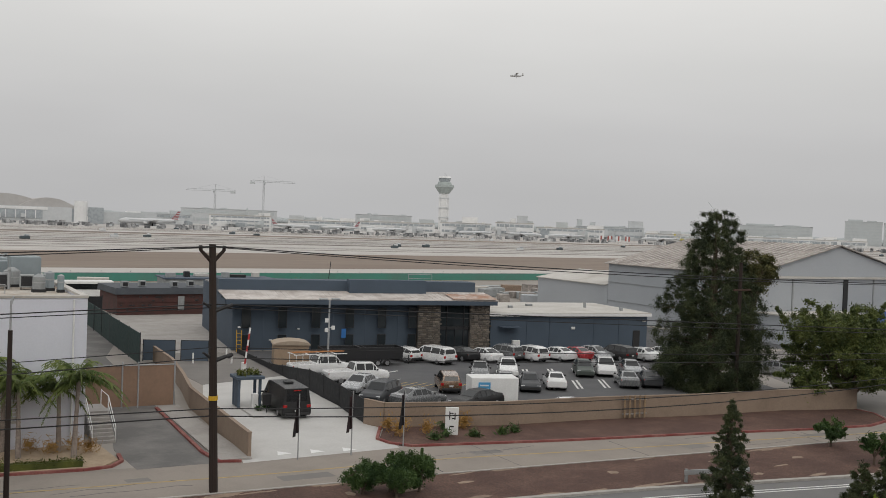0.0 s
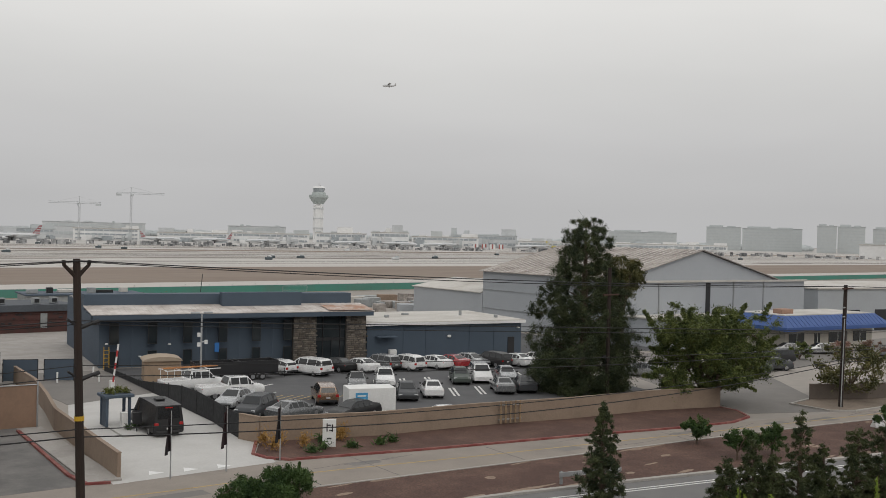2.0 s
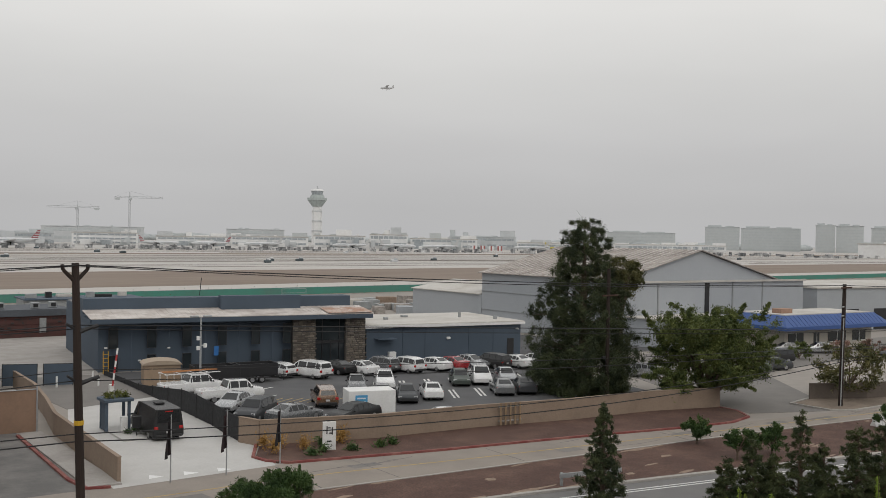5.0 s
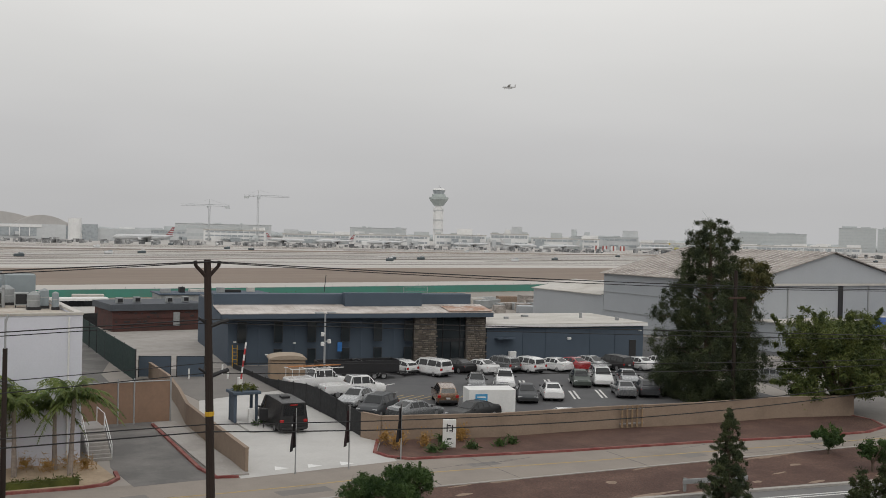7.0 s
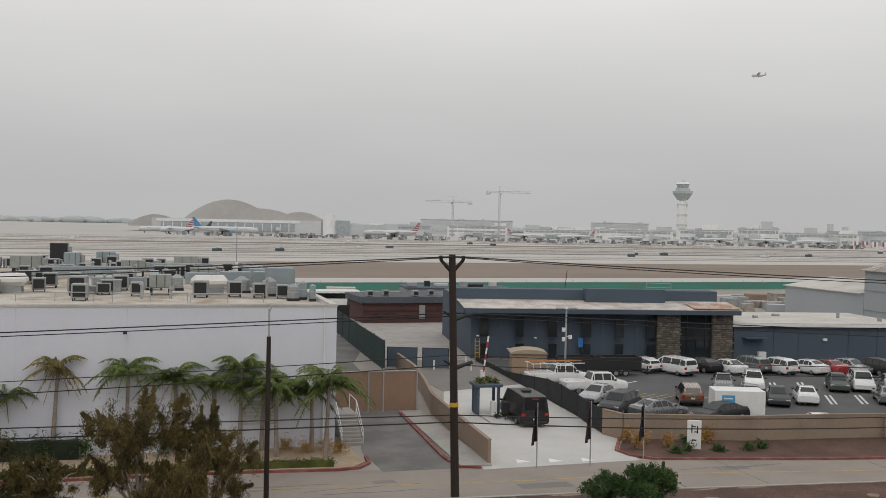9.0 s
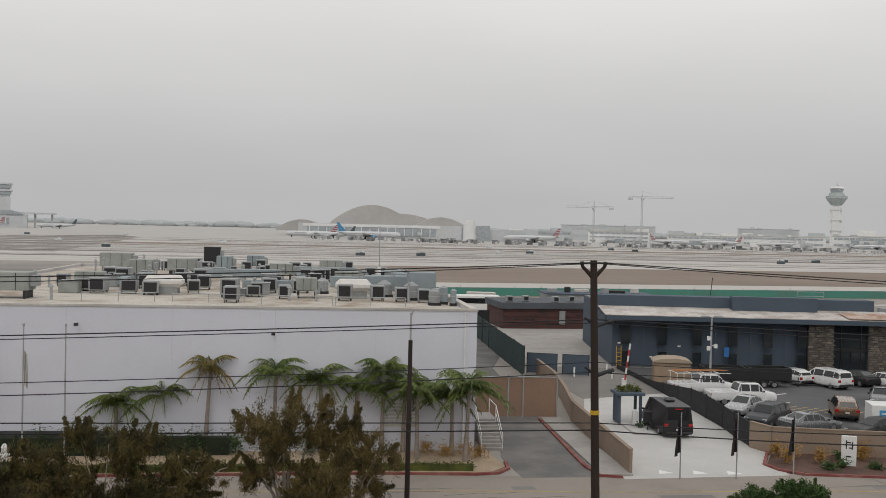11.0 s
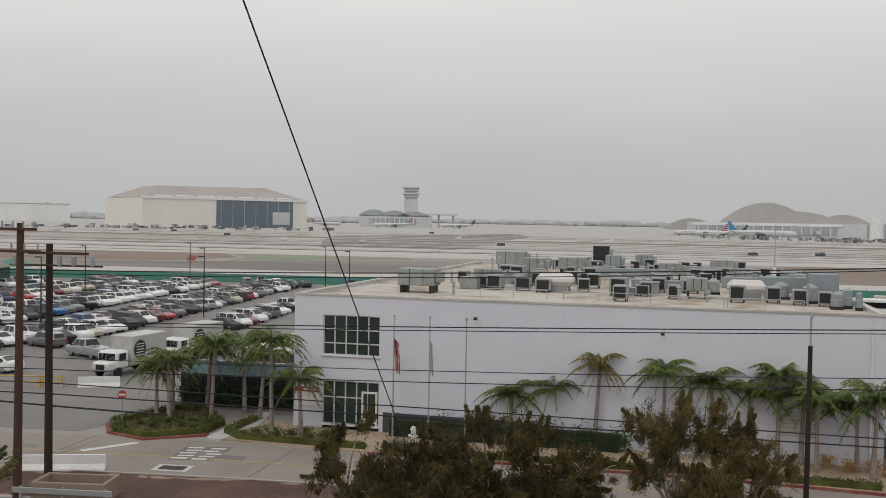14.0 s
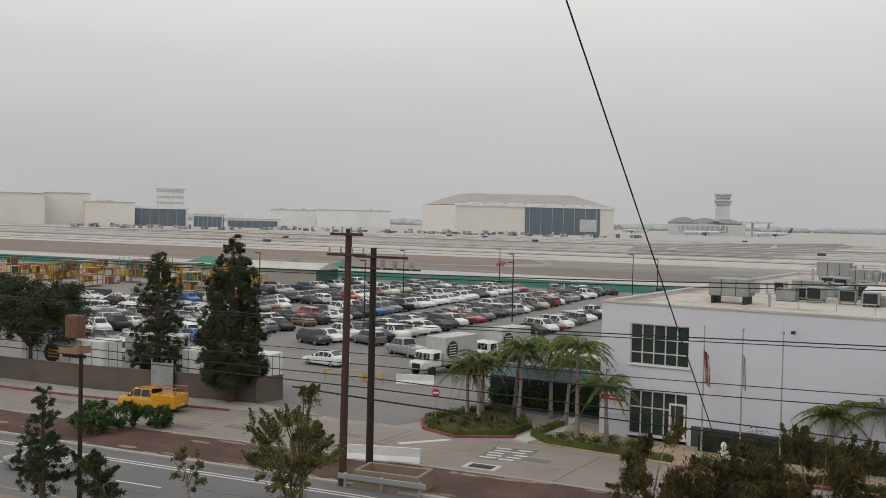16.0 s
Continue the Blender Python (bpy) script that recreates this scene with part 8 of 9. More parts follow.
cg = random.Random(31)
for i in range(460):
    bearing = radians(cg.uniform(6, 66) if i % 4 else cg.uniform(-46, -14))
    dist = cg.uniform(905, 1010) / max(0.78, math.cos(bearing - radians(18))) if i % 4 else cg.uniform(965, 1080)
    s, hh = cg.uniform(1.5, 6), cg.uniform(1.2, 4.2)
    box(clutter, (dist * math.sin(bearing), dist * math.cos(bearing), 0.04 + hh / 2), (s, s, hh))
single("apron_equipment", clutter, APRON_CLUTTER, "carts, loaders and trucks crowding the far apron", "ground equipment", "stuff")
# the small aircraft in the air
small = thing("light_aircraft", "small white high-wing aircraft in flight", "aircraft", (384.7, 478.1, 105.1), 150)
part("fuselage", fuselage(8.2, 0.72, 10), JET_WHITE, small, smooth=True)
part("wing", slab([(1.0, -5.5, 0.95), (1.0, 5.5, 0.95), (-0.5, 5.5, 0.95), (-0.5, -5.5, 0.95)], 0.16), FIN["fin_white"], small)
part("tailplane", slab([(-3.3, -1.7, 0.35), (-3.3, 1.7, 0.35), (-4.1, 1.7, 0.35), (-4.1, -1.7, 0.35)], 0.1), FIN["fin_white"], small)
part("tail_fin", slab([(-2.9, 0, 0), (-3.7, 1.5, 0), (-4.2, 1.5, 0), (-4.1, 0, 0)], 0.1), FIN["fin_white"], small).matrix_basis = pose(0, 0, 0.4, 90, 0, 0)
part("undercarriage", rods(((0.2, -0.2, -0.6), (0, -1.2, -1.3), 0.06), ((0.2, 0.2, -0.6), (0, 1.2, -1.3), 0.06), ((2.6, 0, -0.5), (2.7, 0, -1.3), 0.06), n=5), STEEL_DARK, small)

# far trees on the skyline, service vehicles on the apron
# pale grey-green: the haze of distance is mixed into the foliage colour
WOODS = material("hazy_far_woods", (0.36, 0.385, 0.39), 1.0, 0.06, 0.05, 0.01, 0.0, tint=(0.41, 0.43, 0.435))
g = random.Random(9)
crown = bmesh.new()
bmesh.ops.create_icosphere(crown, subdivisions=2, radius=1.0)
ball = np.array([v.co[:] for v in crown.verts])
tris = np.array([[v.index for v in f.verts] for f in crown.faces])
crown.free()
wv, wf = [], []
for i in range(1500):
    a = radians(g.uniform(-62, 62))
    dist = g.uniform(2300, 2900) if abs(a) > 0.2 else g.uniform(2900, 3400)
    k = g.uniform(6, 15) * (0.75 + 0.5 * noise.noise(Vector((a * 14, 0, 3))))
    lump = ball * (1 + 0.28 * np.array([noise.noise(Vector(p * 2.3) + Vector((i, 0, 0))) for p in ball]))[:, None]
    wf.append(tris + len(wv) * len(ball))
    wv.append(lump * np.array((k * 2.6, k * 1.5, k)) + np.array((dist * math.sin(a), dist * math.cos(a), k * 0.45)))
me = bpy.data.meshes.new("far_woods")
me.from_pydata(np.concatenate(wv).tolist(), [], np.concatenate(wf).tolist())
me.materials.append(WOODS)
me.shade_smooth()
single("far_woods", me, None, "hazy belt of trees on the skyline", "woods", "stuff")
for i in range(46):
    x = g.uniform(-500, 900)
    y = g.choice([470, 560, 700, 790, 880, 930, 980]) + g.uniform(-20, 20)
    v = thing("service_vehicle", "small dark service vehicle on the airfield" if i % 2 else "small pale service vehicle on the apron", "vehicle", (x, y, 0.05), g.uniform(-20, 20), "airfield vehicles")
    part("body", boxes(((0, 0, 0.75), (4.4, 1.9, 1.4)), bevel=0.2), FIN["fin_dark"] if i % 2 else JET_WHITE, v)
    part("cab", boxes(((0.9, 0, 1.75), (1.8, 1.7, 0.8)), bevel=0.2), JET_WHITE if i % 3 else WINDOW_BAND, v)
for x, y in ((-119, 292), (-124, 306)):
    sg = thing("taxiway_sign", "small red taxiway sign board in the infield", "sign", (x, y, 0.05), 0, "taxiway signs")
    part("board", boxes(((0, 0, 0.75), (2.6, 0.3, 0.9)), bevel=0.05), BLAST_RED, sg)
    part("leg", boxes(((-1.0, 0, 0.2), (0.1, 0.1, 0.5)), ((1.0, 0, 0.2), (0.1, 0.1, 0.5))), METAL_DULL, sg)

# ---- machines on the white building's roof ----
ROOF_AT = pose(-19.7, 66.89, 8.96, 0, 0, -6.3)


def on_roof(x, y, turn=0.0):
    return ROOF_AT @ pose(x, y, 0.0, 0, 0, turn)


def roof_thing(name, label, category, x, y, turn=0.0, group="roof machines"):
    ob = thing(name, label, category, (0, 0, 0), 0, group)
    ob.matrix_basis = on_roof(x, y, turn)
    return ob


cooler_body = mesh_of("body", boxes(((0, 0, 0.75), (1.15, 1.15, 1.1)), bevel=0.05), METAL_DULL)
cooler_leg = mesh_of("leg", boxes(((0, 0, 0.12), (0.08, 0.08, 0.24))), STEEL_DARK)
cooler_face = mesh_of("louvre", boxes(((0, -0.585, 0.75), (0.9, 0.03, 0.85))), BLACK_PAINT)
cooler_slat = mesh_of("slat", boxes(((0, -0.61, 0), (0.86, 0.03, 0.03))), STEEL_DARK)
COOLERS = [(6.8, 21.6), (9.6, 26.7), (8.1, 47.7), (13.8, 55), (18.3, 19.5), (21.5, 6.7), (22.9, 12.6), (25.0, 11.0), (10.9, 25.5), (25.1, 47.1), (22.7, 41.5), (29.4, 9.6), (31.8, 10.4), (33.5, 9.3), (35.1, 8.8), (27.6, 29.7), (21.2, 53.2), (31.1, 54), (12.9, 45.8), (9.6, 51.1), (26.4, 54), (19.8, 23.5), (21.0, 11.5), (17.2, 27.0), (28.2, 33.0), (33.0, 40.0)]
for i, (x, y) in enumerate(COOLERS):
    c = roof_thing("roof_cooler", "sheet-metal roof cooler with a black louvred face", "cooler", x, y, (i * 37) % 14 - 7, "roof coolers")
    part("body", cooler_body, None, c)
    part("louvre", cooler_face, None, c)
    for z in (0.45, 0.65, 0.85, 1.05):
        part("slat", cooler_slat, None, c).location.z = z
    for sx in (-0.45, 0.45):
        for sy in (-0.45, 0.45):
            part("leg", cooler_leg, None, c).location = (sx, sy, 0)
    k = 0.78 + 0.36 * ((i * 13) % 7) / 7
    c.scale = (k, k, k)
DUCT = material("blue_grey_duct", (0.27, 0.31, 0.33), 0.6, 0.08, 4, 0.5, 0.02, tint=(0.22, 0.255, 0.27))
UNIT = material("grey_green_unit", (0.30, 0.32, 0.30), 0.65, 0.08, 4, 0.6, 0.02, tint=(0.24, 0.25, 0.235))
for i, (x, y, sx, sy, sz, mat) in enumerate(((6.5, 8.2, 2.8, 2.0, 1.25, UNIT), (10.1, 16.1, 2.6, 1.6, 1.2, UNIT), (26.6, 12.2, 1.9, 1.6, 1.2, UNIT), (15.5, 55, 2.2, 2.0, 2.6, STEEL_DARK), (6.3, 47.0, 4, 2.2, 1.8, UNIT), (20.5, 54, 2.4, 1.6, 1.5, DUCT), (14, 40, 3.4, 2, 1.5, UNIT), (24, 36, 2.6, 1.8, 1.3, UNIT), (29, 46, 3, 2, 1.4, UNIT), (11, 34, 2.6, 2, 1.6, UNIT), (17.5, 48, 2, 2, 1.6, DUCT), (30, 24, 2.6, 1.6, 1.2, UNIT))):
    if i:
        sx, sy, sz = sx * 0.82, sy * 0.82, sz * 0.8
    u = roof_thing("air_handler", "weathered grey rooftop air handler on a frame", "air conditioner", x, y, 0, "air handlers")
    part("casing", boxes(((0, 0, 0.55 + sz / 2), (sx, sy, sz)), bevel=0.05), mat, u)
    part("hood", boxes(((sx / 2 + 0.2, 0, 0.5 + sz * 0.55), (0.4, sy * 0.7, sz * 0.6)), bevel=0.04), METAL_DULL, u)
    part("panel_seam", boxes(((-sx * 0.17, -sy / 2 - 0.01, 0.55 + sz / 2), (0.04, 0.03, sz * 0.94))), STEEL_DARK, u)
    part("panel_seam", boxes(((sx * 0.2, -sy / 2 - 0.01, 0.55 + sz / 2), (0.04, 0.03, sz * 0.94))), STEEL_DARK, u)
    for dx in (-0.4, 0.4):
        part("skid", boxes(((dx * sx, 0, 0.27), (0.16, sy, 0.54))), STEEL_DARK, u)
TARP = material("white_tarpaulin", (0.66, 0.64, 0.61), 0.7, 0.05, 3, 0.8, 0.1)
for x, y, w in ((15.9, 14.0, 2.9), (30.1, 12.6, 2.7)):
    u = roof_thing("covered_unit", "roof unit wrapped in a white tarpaulin", "air conditioner", x, y, 0, "covered units")
    bm = bmesh.new()
    box(bm, (0, 0, 0.95), (w, 2.0, 0.9), bevel=0.32)
    bmesh.ops.subdivide_edges(bm, edges=bm.edges[:], cuts=1, use_grid_fill=True)
    for v in bm.verts:
        v.co += Vector((noise.noise(v.co * 2) * 0.08, 0, noise.noise(v.co * 1.7 + Vector((5, 0, 0))) * 0.1))
    part("tarpaulin", bm, TARP, u)
    part("base", boxes(((0, 0, 0.27), (w * 0.75, 1.5, 0.54))), METAL_DULL, u)
for i, (x, y, sx, sy, sz, turn) in enumerate(((33.4, 16.5, 4.6, 1.1, 1.2, 10), (35.4, 13.5, 2.0, 2.6, 1.7, 0), (31, 19.5, 5, 0.9, 0.9, -15), (36.4, 20, 1.1, 5, 1.0, 0), (26, 24, 0.8, 7, 0.7, 0), (20, 32, 8, 0.8, 0.8, 5), (12, 21, 0.7, 6, 0.6, 0), (28, 40, 7, 0.8, 0.8, -8), (34.6, 28, 1.2, 6, 1.0, 5), (24, 18, 5, 0.6, 0.6, 0))):
    u = roof_thing("roof_duct", "blue-grey sheet-metal roof duct", "duct", x, y, turn, "roof ducts")
    part("run", boxes(((0, 0, 0.35 + sz / 2), (sx, sy, sz)), bevel=0.05), DUCT, u)
    part("flange", boxes(((0, 0, 0.35 + sz / 2), (min(sx, 0.1) if sx > sy else sx + 0.08, sy + 0.08 if sx > sy else 0.1, sz + 0.08))), METAL_DULL, u)
    part("stand", boxes(((-sx * 0.3, -sy * 0.3, 0.18), (0.12, 0.12, 0.36)), ((sx * 0.3, sy * 0.3, 0.18), (0.12, 0.12, 0.36))), STEEL_DARK, u)
rg = random.Random(12)
for i in range(46):
    x, y = rg.uniform(5, 37), rg.uniform(6, 55)
    u = roof_thing("roof_pipe", "galvanised vent pipe on the tan roof", "vent pipe", x, y, 0, "vent pipes")
    h = rg.uniform(0.5, 1.5)
    part("pipe", rods(((0, 0, 0), (0, 0, h), 0.1)), METAL_GREY, u)
    part("cap", rods(((0, 0, h), (0, 0, h + 0.18), 0.2, 0.06)), METAL_DULL, u)
for i in range(14):
    x, y = rg.uniform(5, 34), rg.uniform(10, 52)
    u = roof_thing("roof_box", "small pale equipment box on the roof", "box", x, y, rg.uniform(-10, 10), "roof boxes")
    s = rg.uniform(0.6, 1.3)
    part("case", boxes(((0, 0, s * 0.4), (s * 1.3, s, s * 0.8)), bevel=0.04), rg.choice([ROOF_WHITE, METAL_DULL, UNIT]), u)
    part("lid", boxes(((0, 0, s * 0.83), (s * 1.4, s * 1.1, 0.06))), METAL_GREY, u)
for i, (x, y, r, h) in enumerate(((35.6, 6.6, 0.4, 1.0), (36.4, 7.6, 0.28, 1.2), (34.4, 11.2, 0.55, 1.1), (36.6, 10.4, 0.4, 0.9), (32.6, 14.2, 0.6, 1.0), (35.8, 16.6, 0.5, 1.2), (27.8, 17.0, 0.5, 1.0), (36.9, 6.2, 0.22, 1.1))):
    u = roof_thing("roof_drum", "round blue-grey sheet-metal drum on the roof", "duct", x, y, 0, "roof drums")
    part("shell", rods(((0, 0, 0.2), (0, 0, h), r), n=14), DUCT if i % 2 else METAL_DULL, u, smooth=False)
    part("dome", rods(((0, 0, h), (0, 0, h + r * 0.5), r, r * 0.25), n=14), METAL_DULL, u)
    part("band", rods(((0, 0, h * 0.6), (0, 0, h * 0.6 + 0.07), r + 0.02), n=14), METAL_GREY, u)
    part("base", boxes(((0, 0, 0.1), (r * 2.1, r * 2.1, 0.2))), STEEL_DARK, u)
wh = roof_thing("roof_mast", "thin whip aerial on the roof", "aerial", 33.2, 30, 0)
part("mast", rods(((0, 0, 0), (0, 0, 5.5), 0.06, 0.03)), METAL_GREY, wh)
part("box", boxes(((0, 0, 1.3), (0.3, 0.3, 0.8)), bevel=0.03), WHITE_PAINT, wh)
rg = random.Random(44)
for i in range(70):
    x, y = rg.uniform(9, 36.5), rg.uniform(12, 55)
    c = roof_thing("roof_cooler", "small sheet-metal roof cooler with a dark face", "cooler", x, y, rg.uniform(-9, 9), "small roof coolers")
    part("body", cooler_body, None, c)
    part("louvre", cooler_face, None, c)
    for sx in (-0.45, 0.45):
        for sy in (-0.45, 0.45):
            part("leg", cooler_leg, None, c).location = (sx, sy, 0)
    k = rg.uniform(0.55, 0.95)
    c.scale = (k * rg.uniform(1, 1.5), k, k)
for i, (lx, y) in enumerate(((20, 6.0), (26, 5.4), (31, 5.0), (14, 6.2))):
    u = roof_thing("roof_handrail", "low galvanised pipe rail near the roof edge", "handrail", lx, y, 0, "roof rails")
    part("rail", rods(((-2.4, 0, 0.6), (2.4, 0, 0.6), 0.03), ((-2.4, 0, 0), (-2.4, 0, 0.6), 0.03), ((0, 0, 0), (0, 0, 0.6), 0.03), ((2.4, 0, 0), (2.4, 0, 0.6), 0.03), n=6), METAL_GREY, u)

# ---- trucks, trailers and the storage yard in the west ----


TRUCK_WHITE = material("truck_box_white", (0.5, 0.495, 0.48), 0.5, 0.08, 3, 0.5, 0.02, tint=(0.4, 0.39, 0.37))


def box_truck(x, y, turn, label, stripe=True):
    t = thing("box_truck", label, "truck", (x, y, 0.014), turn, "box trucks")
    part("cargo_box", boxes(((-1.4, 0, 2.15), (5.2, 2.4, 2.6)), bevel=0.05), TRUCK_WHITE, t, "white cargo box")
    part("cab", boxes(((2.3, 0, 1.5), (1.8, 2.1, 1.6)), bevel=0.2), WHITE_PAINT, t)
    part("bonnet", boxes(((3.5, 0, 1.05), (1.2, 1.8, 0.8)), bevel=0.15), WHITE_PAINT, t)
    part("windscreen", boxes(((3.17, 0, 1.8), (0.06, 1.7, 0.65))), GLASS_CAR, t)
    for s in (-1, 1):
        part("side_window", boxes(((2.4, s * 1.06, 1.8), (0.9, 0.04, 0.6))), GLASS_CAR, t)
        part("headlight", boxes(((4.1, s * 0.7, 1.0), (0.06, 0.3, 0.25))), LAMP_CLEAR, t)
    part("grille", boxes(((4.11, 0, 1.0), (0.05, 0.9, 0.45))), STEEL_DARK, t)
    for px in (2.9, -2.2):
        for s in (-1, 1):
            part("wheel", rods(((px, s * 0.8, 0.45), (px, s * 1.1, 0.45), 0.45), n=14), RUBBER, t)
    if stripe:
        bm = bmesh.new()
        rod(bm, (0.1, 1.2, 2.2), (0.1, 1.23, 2.2), 0.85, n=20)
        part("mark", bm, BLACK_PAINT, t, "round black mark on the box side")
        part("mark_bar", boxes(*[((0.1, 1.24, 1.7 + 0.25 * i), (1.1, 0.03, 0.08)) for i in range(5)]), WHITE_PAINT, t)
    part("frame", boxes(((0, 0, 0.7), (7.4, 0.9, 0.25))), STEEL_DARK, t)


box_truck(-40.9, 86.4, 259, "white box truck facing the gate")
box_truck(-39.2, 96.4, 256, "white box truck with a round rear mark", True)
box_truck(-61.6, 72.4, 20, "white delivery truck behind the brown wall", False)
car("pickup", "silver", -49.0, 94.6, 150, "silver pickup truck beside the box trucks", z=0.014)
for i, (x, y) in enumerate(((-90.4, 91.9), (-95.6, 100.2), (-100.1, 108.1), (-81.1, 84.4), (-75.5, 91.6), (-80.0, 98.8), (-89.7, 110.3), (-99.8, 119.3), (-98.4, 113.7), (-109.9, 108.8), (-114.2, 109.8), (-114.0, 119.9), (-124.1, 125.4), (-82.4, 91.3), (-72.3, 77.3), (-73.8, 72.5))):
    car(("sedan", "sedan", "minivan", "hatch")[i % 4], ("white", "silver", "white", "grey", "blue", "black")[i % 6], x, y, 172 if i % 3 else -6, "car parked among the pines behind the wall", "cars behind the brown wall", z=0.014)
car("sedan", "white", -52.4, 84.0, 170, "white sedan near the car park gate", z=0.014)
utility = car("pickup", "yellow", -51.0, 57.9, 184, "yellow utility pickup truck with a ladder rack", z=0.012, size=0.88)
part("service_body", boxes(((-1.7, 0, 1.25), (2.3, 2.0, 0.5)), bevel=0.04), PAINTS["yellow"], utility, "yellow service body")
part("rack", rods(((-2.8, 0.8, 1.4), (-2.8, 0.8, 2.1), 0.04), ((-2.8, -0.8, 1.4), (-2.8, -0.8, 2.1), 0.04), ((0.9, 0.8, 1.9), (-2.9, 0.8, 2.1), 0.04), ((0.9, -0.8, 1.9), (-2.9, -0.8, 2.1), 0.04), ((-2.8, -0.8, 2.1), (-2.8, 0.8, 2.1), 0.04), ((-0.8, -0.8, 2.05), (-0.8, 0.8, 2.05), 0.04), n=6), PAINTS["orange"], utility, "orange tubular rack")


def trailer(x, y, turn, length, label, mark=False, mat=None):
    t = thing("box_trailer", label, "trailer", (x, y, 0.014), turn, "box trailers")
    part("body", boxes(((0, 0, 1.95), (length, 2.5, 2.7)), bevel=0.03), mat or WHITE_PAINT, t)
    rib_ = mesh_of("rib", boxes(((0, -1.26, 1.95), (0.08, 0.03, 2.6))), METAL_DULL)
    for i in range(int(length / 1.2)):
        part("rib", rib_, None, t).location.x = -length / 2 + 0.6 + 1.2 * i
    for px in (-length * 0.3, -length * 0.3 + 1.2):
        part("wheel", rods(((px, -1.2, 0.45), (px, 1.2, 0.45), 0.45), n=12), RUBBER, t)
    part("landing_leg", boxes(((length * 0.3, -0.8, 0.3), (0.15, 0.15, 0.6)), ((length * 0.3, 0.8, 0.3), (0.15, 0.15, 0.6))), STEEL_DARK, t)
    for s in (-0.6, 0.6):
        part("door_bar", rods(((length / 2 + 0.03, s, 0.7), (length / 2 + 0.03, s, 3.2), 0.03), n=6), METAL_GREY, t)
    if mark:
        bm = bmesh.new()
        rod(bm, (-length * 0.12, -1.3, 2.0), (-length * 0.12, -1.27, 2.0), 0.85, n=20)
        part("mark", bm, BLACK_PAINT, t, "round dark mark")
        part("mark_bar", boxes(*[((-length * 0.12 + 0.2, -1.31, 2.25 - 0.28 * i), (1.1, 0.02, 0.1)) for i in range(3)]), YELLOW_PAINT, t)
        part("lettering", boxes(((length * 0.16, -1.3, 1.9), (2.6, 0.02, 0.3))), BLACK_PAINT, t, "unreadable dark lettering")


trailer(-51.2, 67.6, 7, 8.0, "white box trailer behind the brown wall")
trailer(-68.0, 66.6, 4, 9.0, "white trailer with a round dark mark", True)
for i, x in enumerate((-47.0, -45.0, -43.2)):
    bar = thing("yellow_barricade", "yellow steel barricade at the gate", "barricade", (x, 76.6 + 0.3 * i, 0.014), 8, "yellow barricades")
    part("top_bar", rods(((-0.9, 0, 0.95), (0.9, 0, 0.95), 0.05)), YELLOW_PAINT, bar)
    part("low_bar", rods(((-0.9, 0, 0.5), (0.9, 0, 0.5), 0.04)), YELLOW_PAINT, bar)
    for s in (-0.8, 0.8):
        part("leg", rods(((s, -0.25, 0), (s, 0, 0.95), 0.04), ((s, 0.25, 0), (s, 0, 0.95), 0.04)), YELLOW_PAINT, bar)
shed = thing("green_shed", "long pale shed with a dark green end", "shed", (-128, 172, 0), 0)
part("wall", boxes(((9, 4, 1.9), (18, 8, 3.8))), material("pale_shed", (0.36, 0.345, 0.31), 0.85, 0.06, 3, 0.3), shed, "pale walls")
part("end_wall", boxes(((18.1, 4, 1.9), (0.2, 8, 3.8))), material("shed_green", (0.05, 0.1, 0.085), 0.8, 0.08, 3, 0.3), shed, "dark green end wall")
bm = bmesh.new()
fa, fb = [[bm.verts.new((x, y, z)) for y, z in ((-0.5, 3.7), (4, 5.0), (8.5, 3.7))] for x in (-0.4, 18.6)]
bm.faces.new(fa), bm.faces.new(fb[::-1])
for i in range(3):
    bm.faces.new((fa[i], fa[(i + 1) % 3], fb[(i + 1) % 3], fb[i]))
part("roof", bm, ROOF_WHITE, shed, "pale gabled roof")
rg = random.Random(33)
YARD = [material("yard_" + n, c, 0.8, 0.15, 3, 0.5) for n, c in (("yellow", (0.45, 0.3, 0.05)), ("orange", (0.36, 0.13, 0.05)), ("rust", (0.2, 0.09, 0.06)), ("teal", (0.06, 0.15, 0.14)), ("white", (0.55, 0.54, 0.52)))]
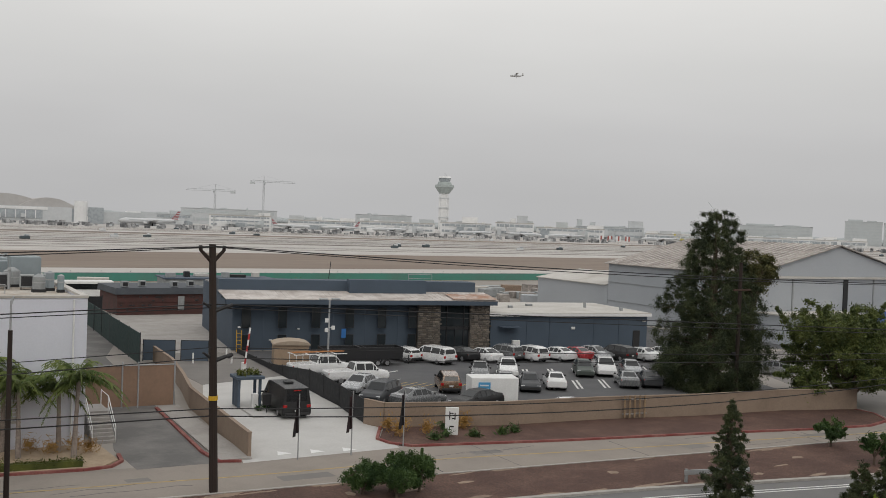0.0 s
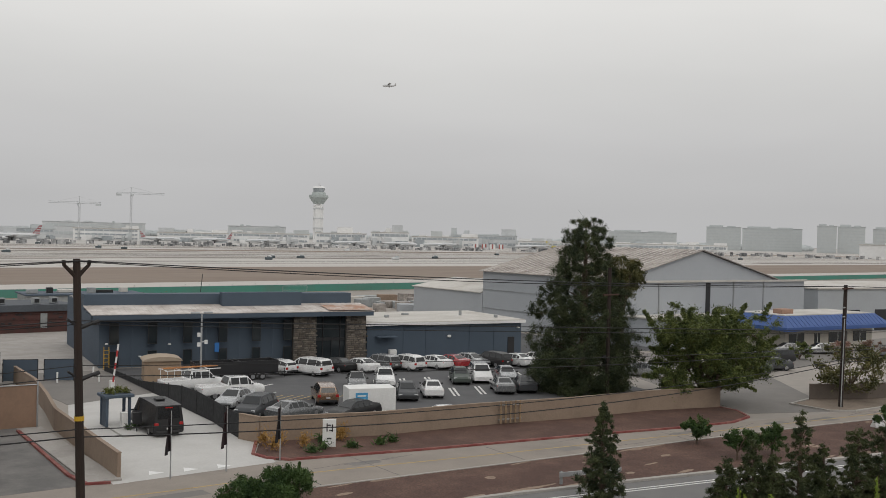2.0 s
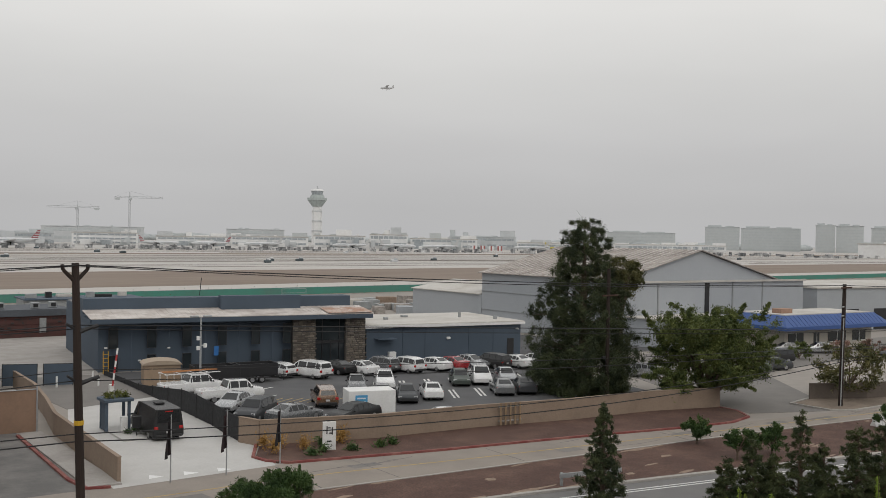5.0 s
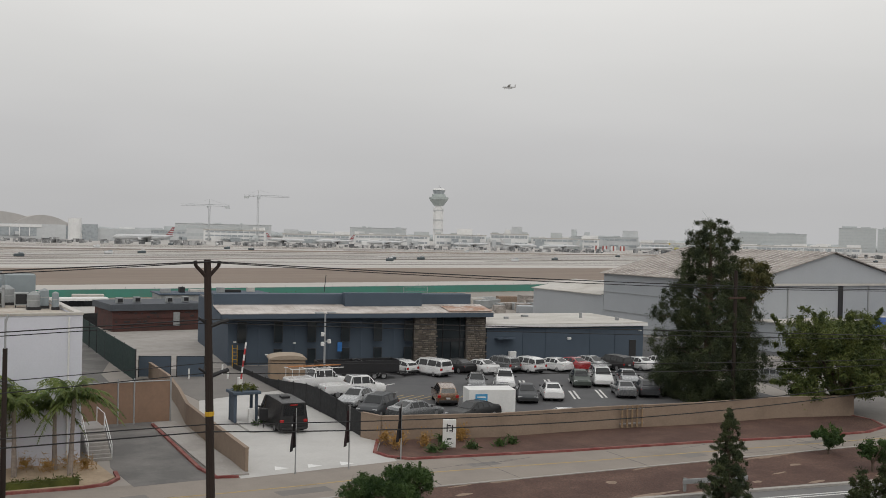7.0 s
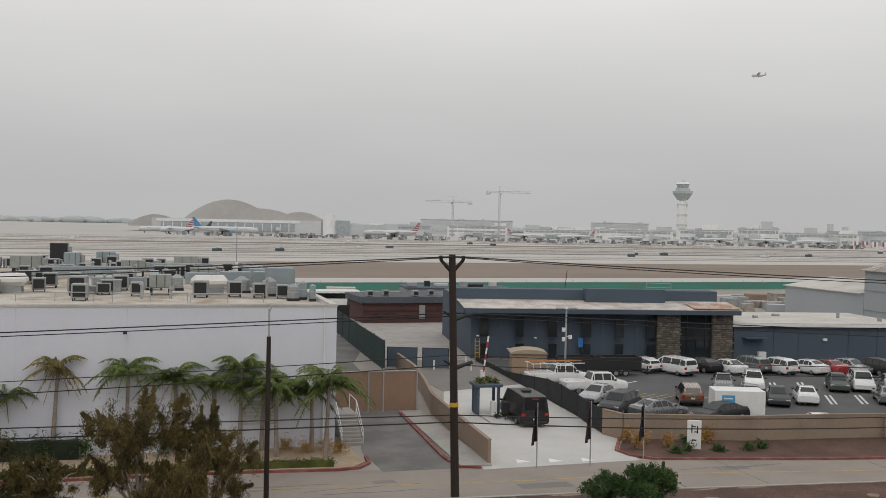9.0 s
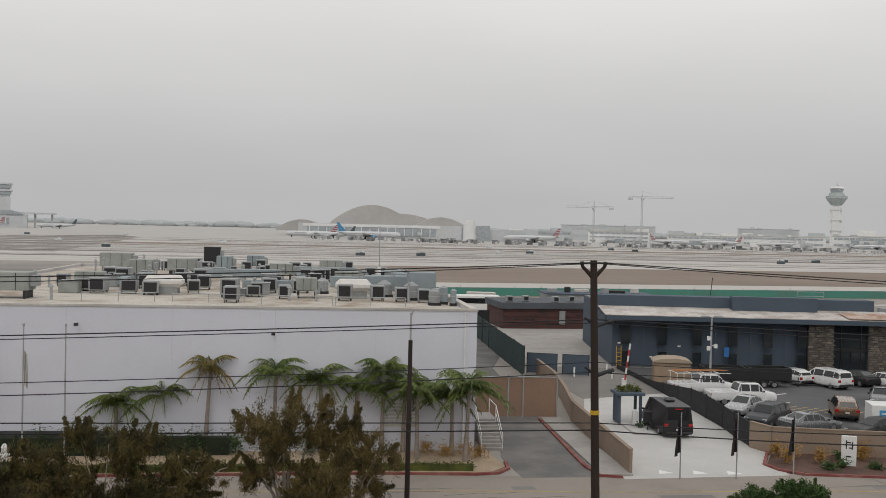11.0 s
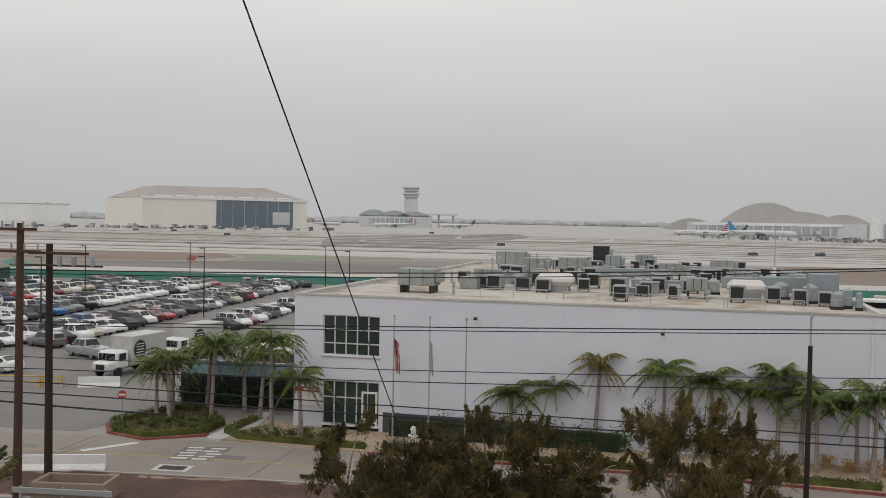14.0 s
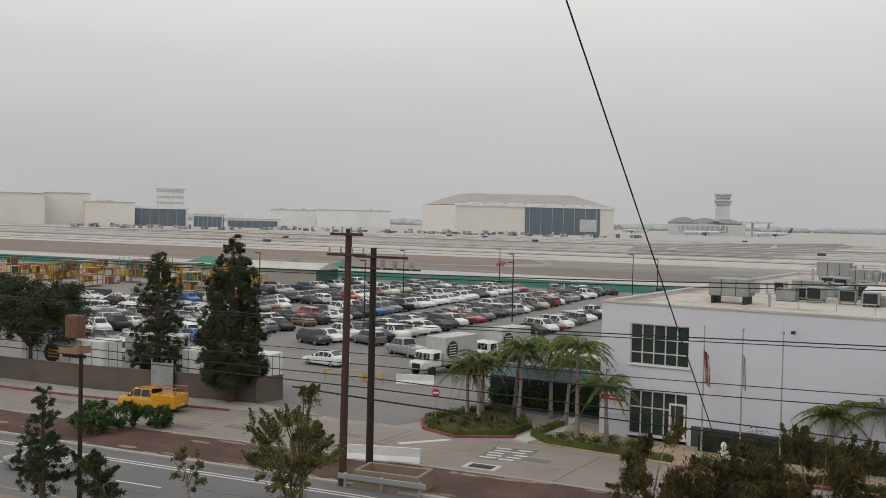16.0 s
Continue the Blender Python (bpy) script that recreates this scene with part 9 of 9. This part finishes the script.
for i in range(64):
    x, y = rg.uniform(-190, -112), rg.uniform(146, 194)
    if x > -131 and y > 166:
        continue
    r = thing("pallet_rack", "steel storage rack stacked with crates", "rack", (x, y, 0.014), rg.choice([0, 90]) + rg.uniform(-6, 6), "storage racks")
    w, h = rg.uniform(3.5, 7), rg.uniform(2.2, 4.0)
    col = rg.choice(YARD)
    for px in (-w / 2, 0, w / 2):
        part("upright", boxes(((px, -0.6, h / 2), (0.12, 0.12, h)), ((px, 0.6, h / 2), (0.12, 0.12, h))), YARD[0], r)
    for z in (0.2, h * 0.5, h * 0.96):
        part("shelf", boxes(((0, 0, z), (w, 1.3, 0.12))), col, r)
    for k in range(4):
        part("crate", boxes(((rg.uniform(-0.4, 0.4) * w, 0, (0.26 if k % 2 else h * 0.5 + 0.06) + h * 0.17), (w * 0.2, 1.1, h * 0.34)), bevel=0.03), rg.choice(YARD), r)
for i in range(4):
    x, y = -150 + 12 * i, 188
    can = thing("canopy", "green fabric canopy in the storage yard", "canopy", (x, y, 0.014), 0, "yard canopies")
    bm = bmesh.new()
    base = [bm.verts.new(p) for p in ((-4, -3, 3.4), (4, -3, 3.4), (4, 3, 3.4), (-4, 3, 3.4))]
    apex = bm.verts.new((0, 0, 5.0))
    for k in range(4):
        bm.faces.new((base[k], base[(k + 1) % 4], apex))
    bm.faces.new(base[::-1])
    part("fabric", bm, GREEN_SCREEN, can)
    for px in (-3.8, 3.8):
        for py in (-2.8, 2.8):
            part("post", rods(((px, py, 0), (px, py, 3.4), 0.07)), METAL_GREY, can)
for i in range(22):
    x, y = rg.uniform(-128, -84), rg.uniform(84, 134)
    if x > -(0.7 * y + 10) or x > -98:
        continue
    colour, kind = rg.choice(["white", "white", "silver", "blue", "charcoal"]), rg.choice(["sedan", "minivan", "suv", "van"])
    car(kind, colour, x, y, rg.choice([8, 188]) + rg.uniform(-8, 8), "%s %s in the western yard" % (WORDS[colour], KINDS[kind]), "vehicles in the western yard", fine=False, z=0.014)

# ---- stones of the pillars, bricks and blocks ----
stone = [mesh_of("stone", boxes(((0, 0, 0), s), bevel=0.02), STONE) for s in ((0.42, 0.1, 0.17), (0.3, 0.12, 0.13), (0.55, 0.09, 0.2))]
rg = random.Random(5)
for p, x0, x1 in pillar_parts:
    z = 0.12
    while z < 5.15:
        x = x0 + 0.12 + rg.uniform(0, 0.2)
        while x < x1 - 0.2:
            k = rg.randrange(3)
            ob = part("stone", stone[k], None, p)
            ob.location = (x + 0.1, -0.4 + rg.uniform(-0.02, 0.03), z)
            x += (0.47, 0.35, 0.6)[k]
        z += 0.235
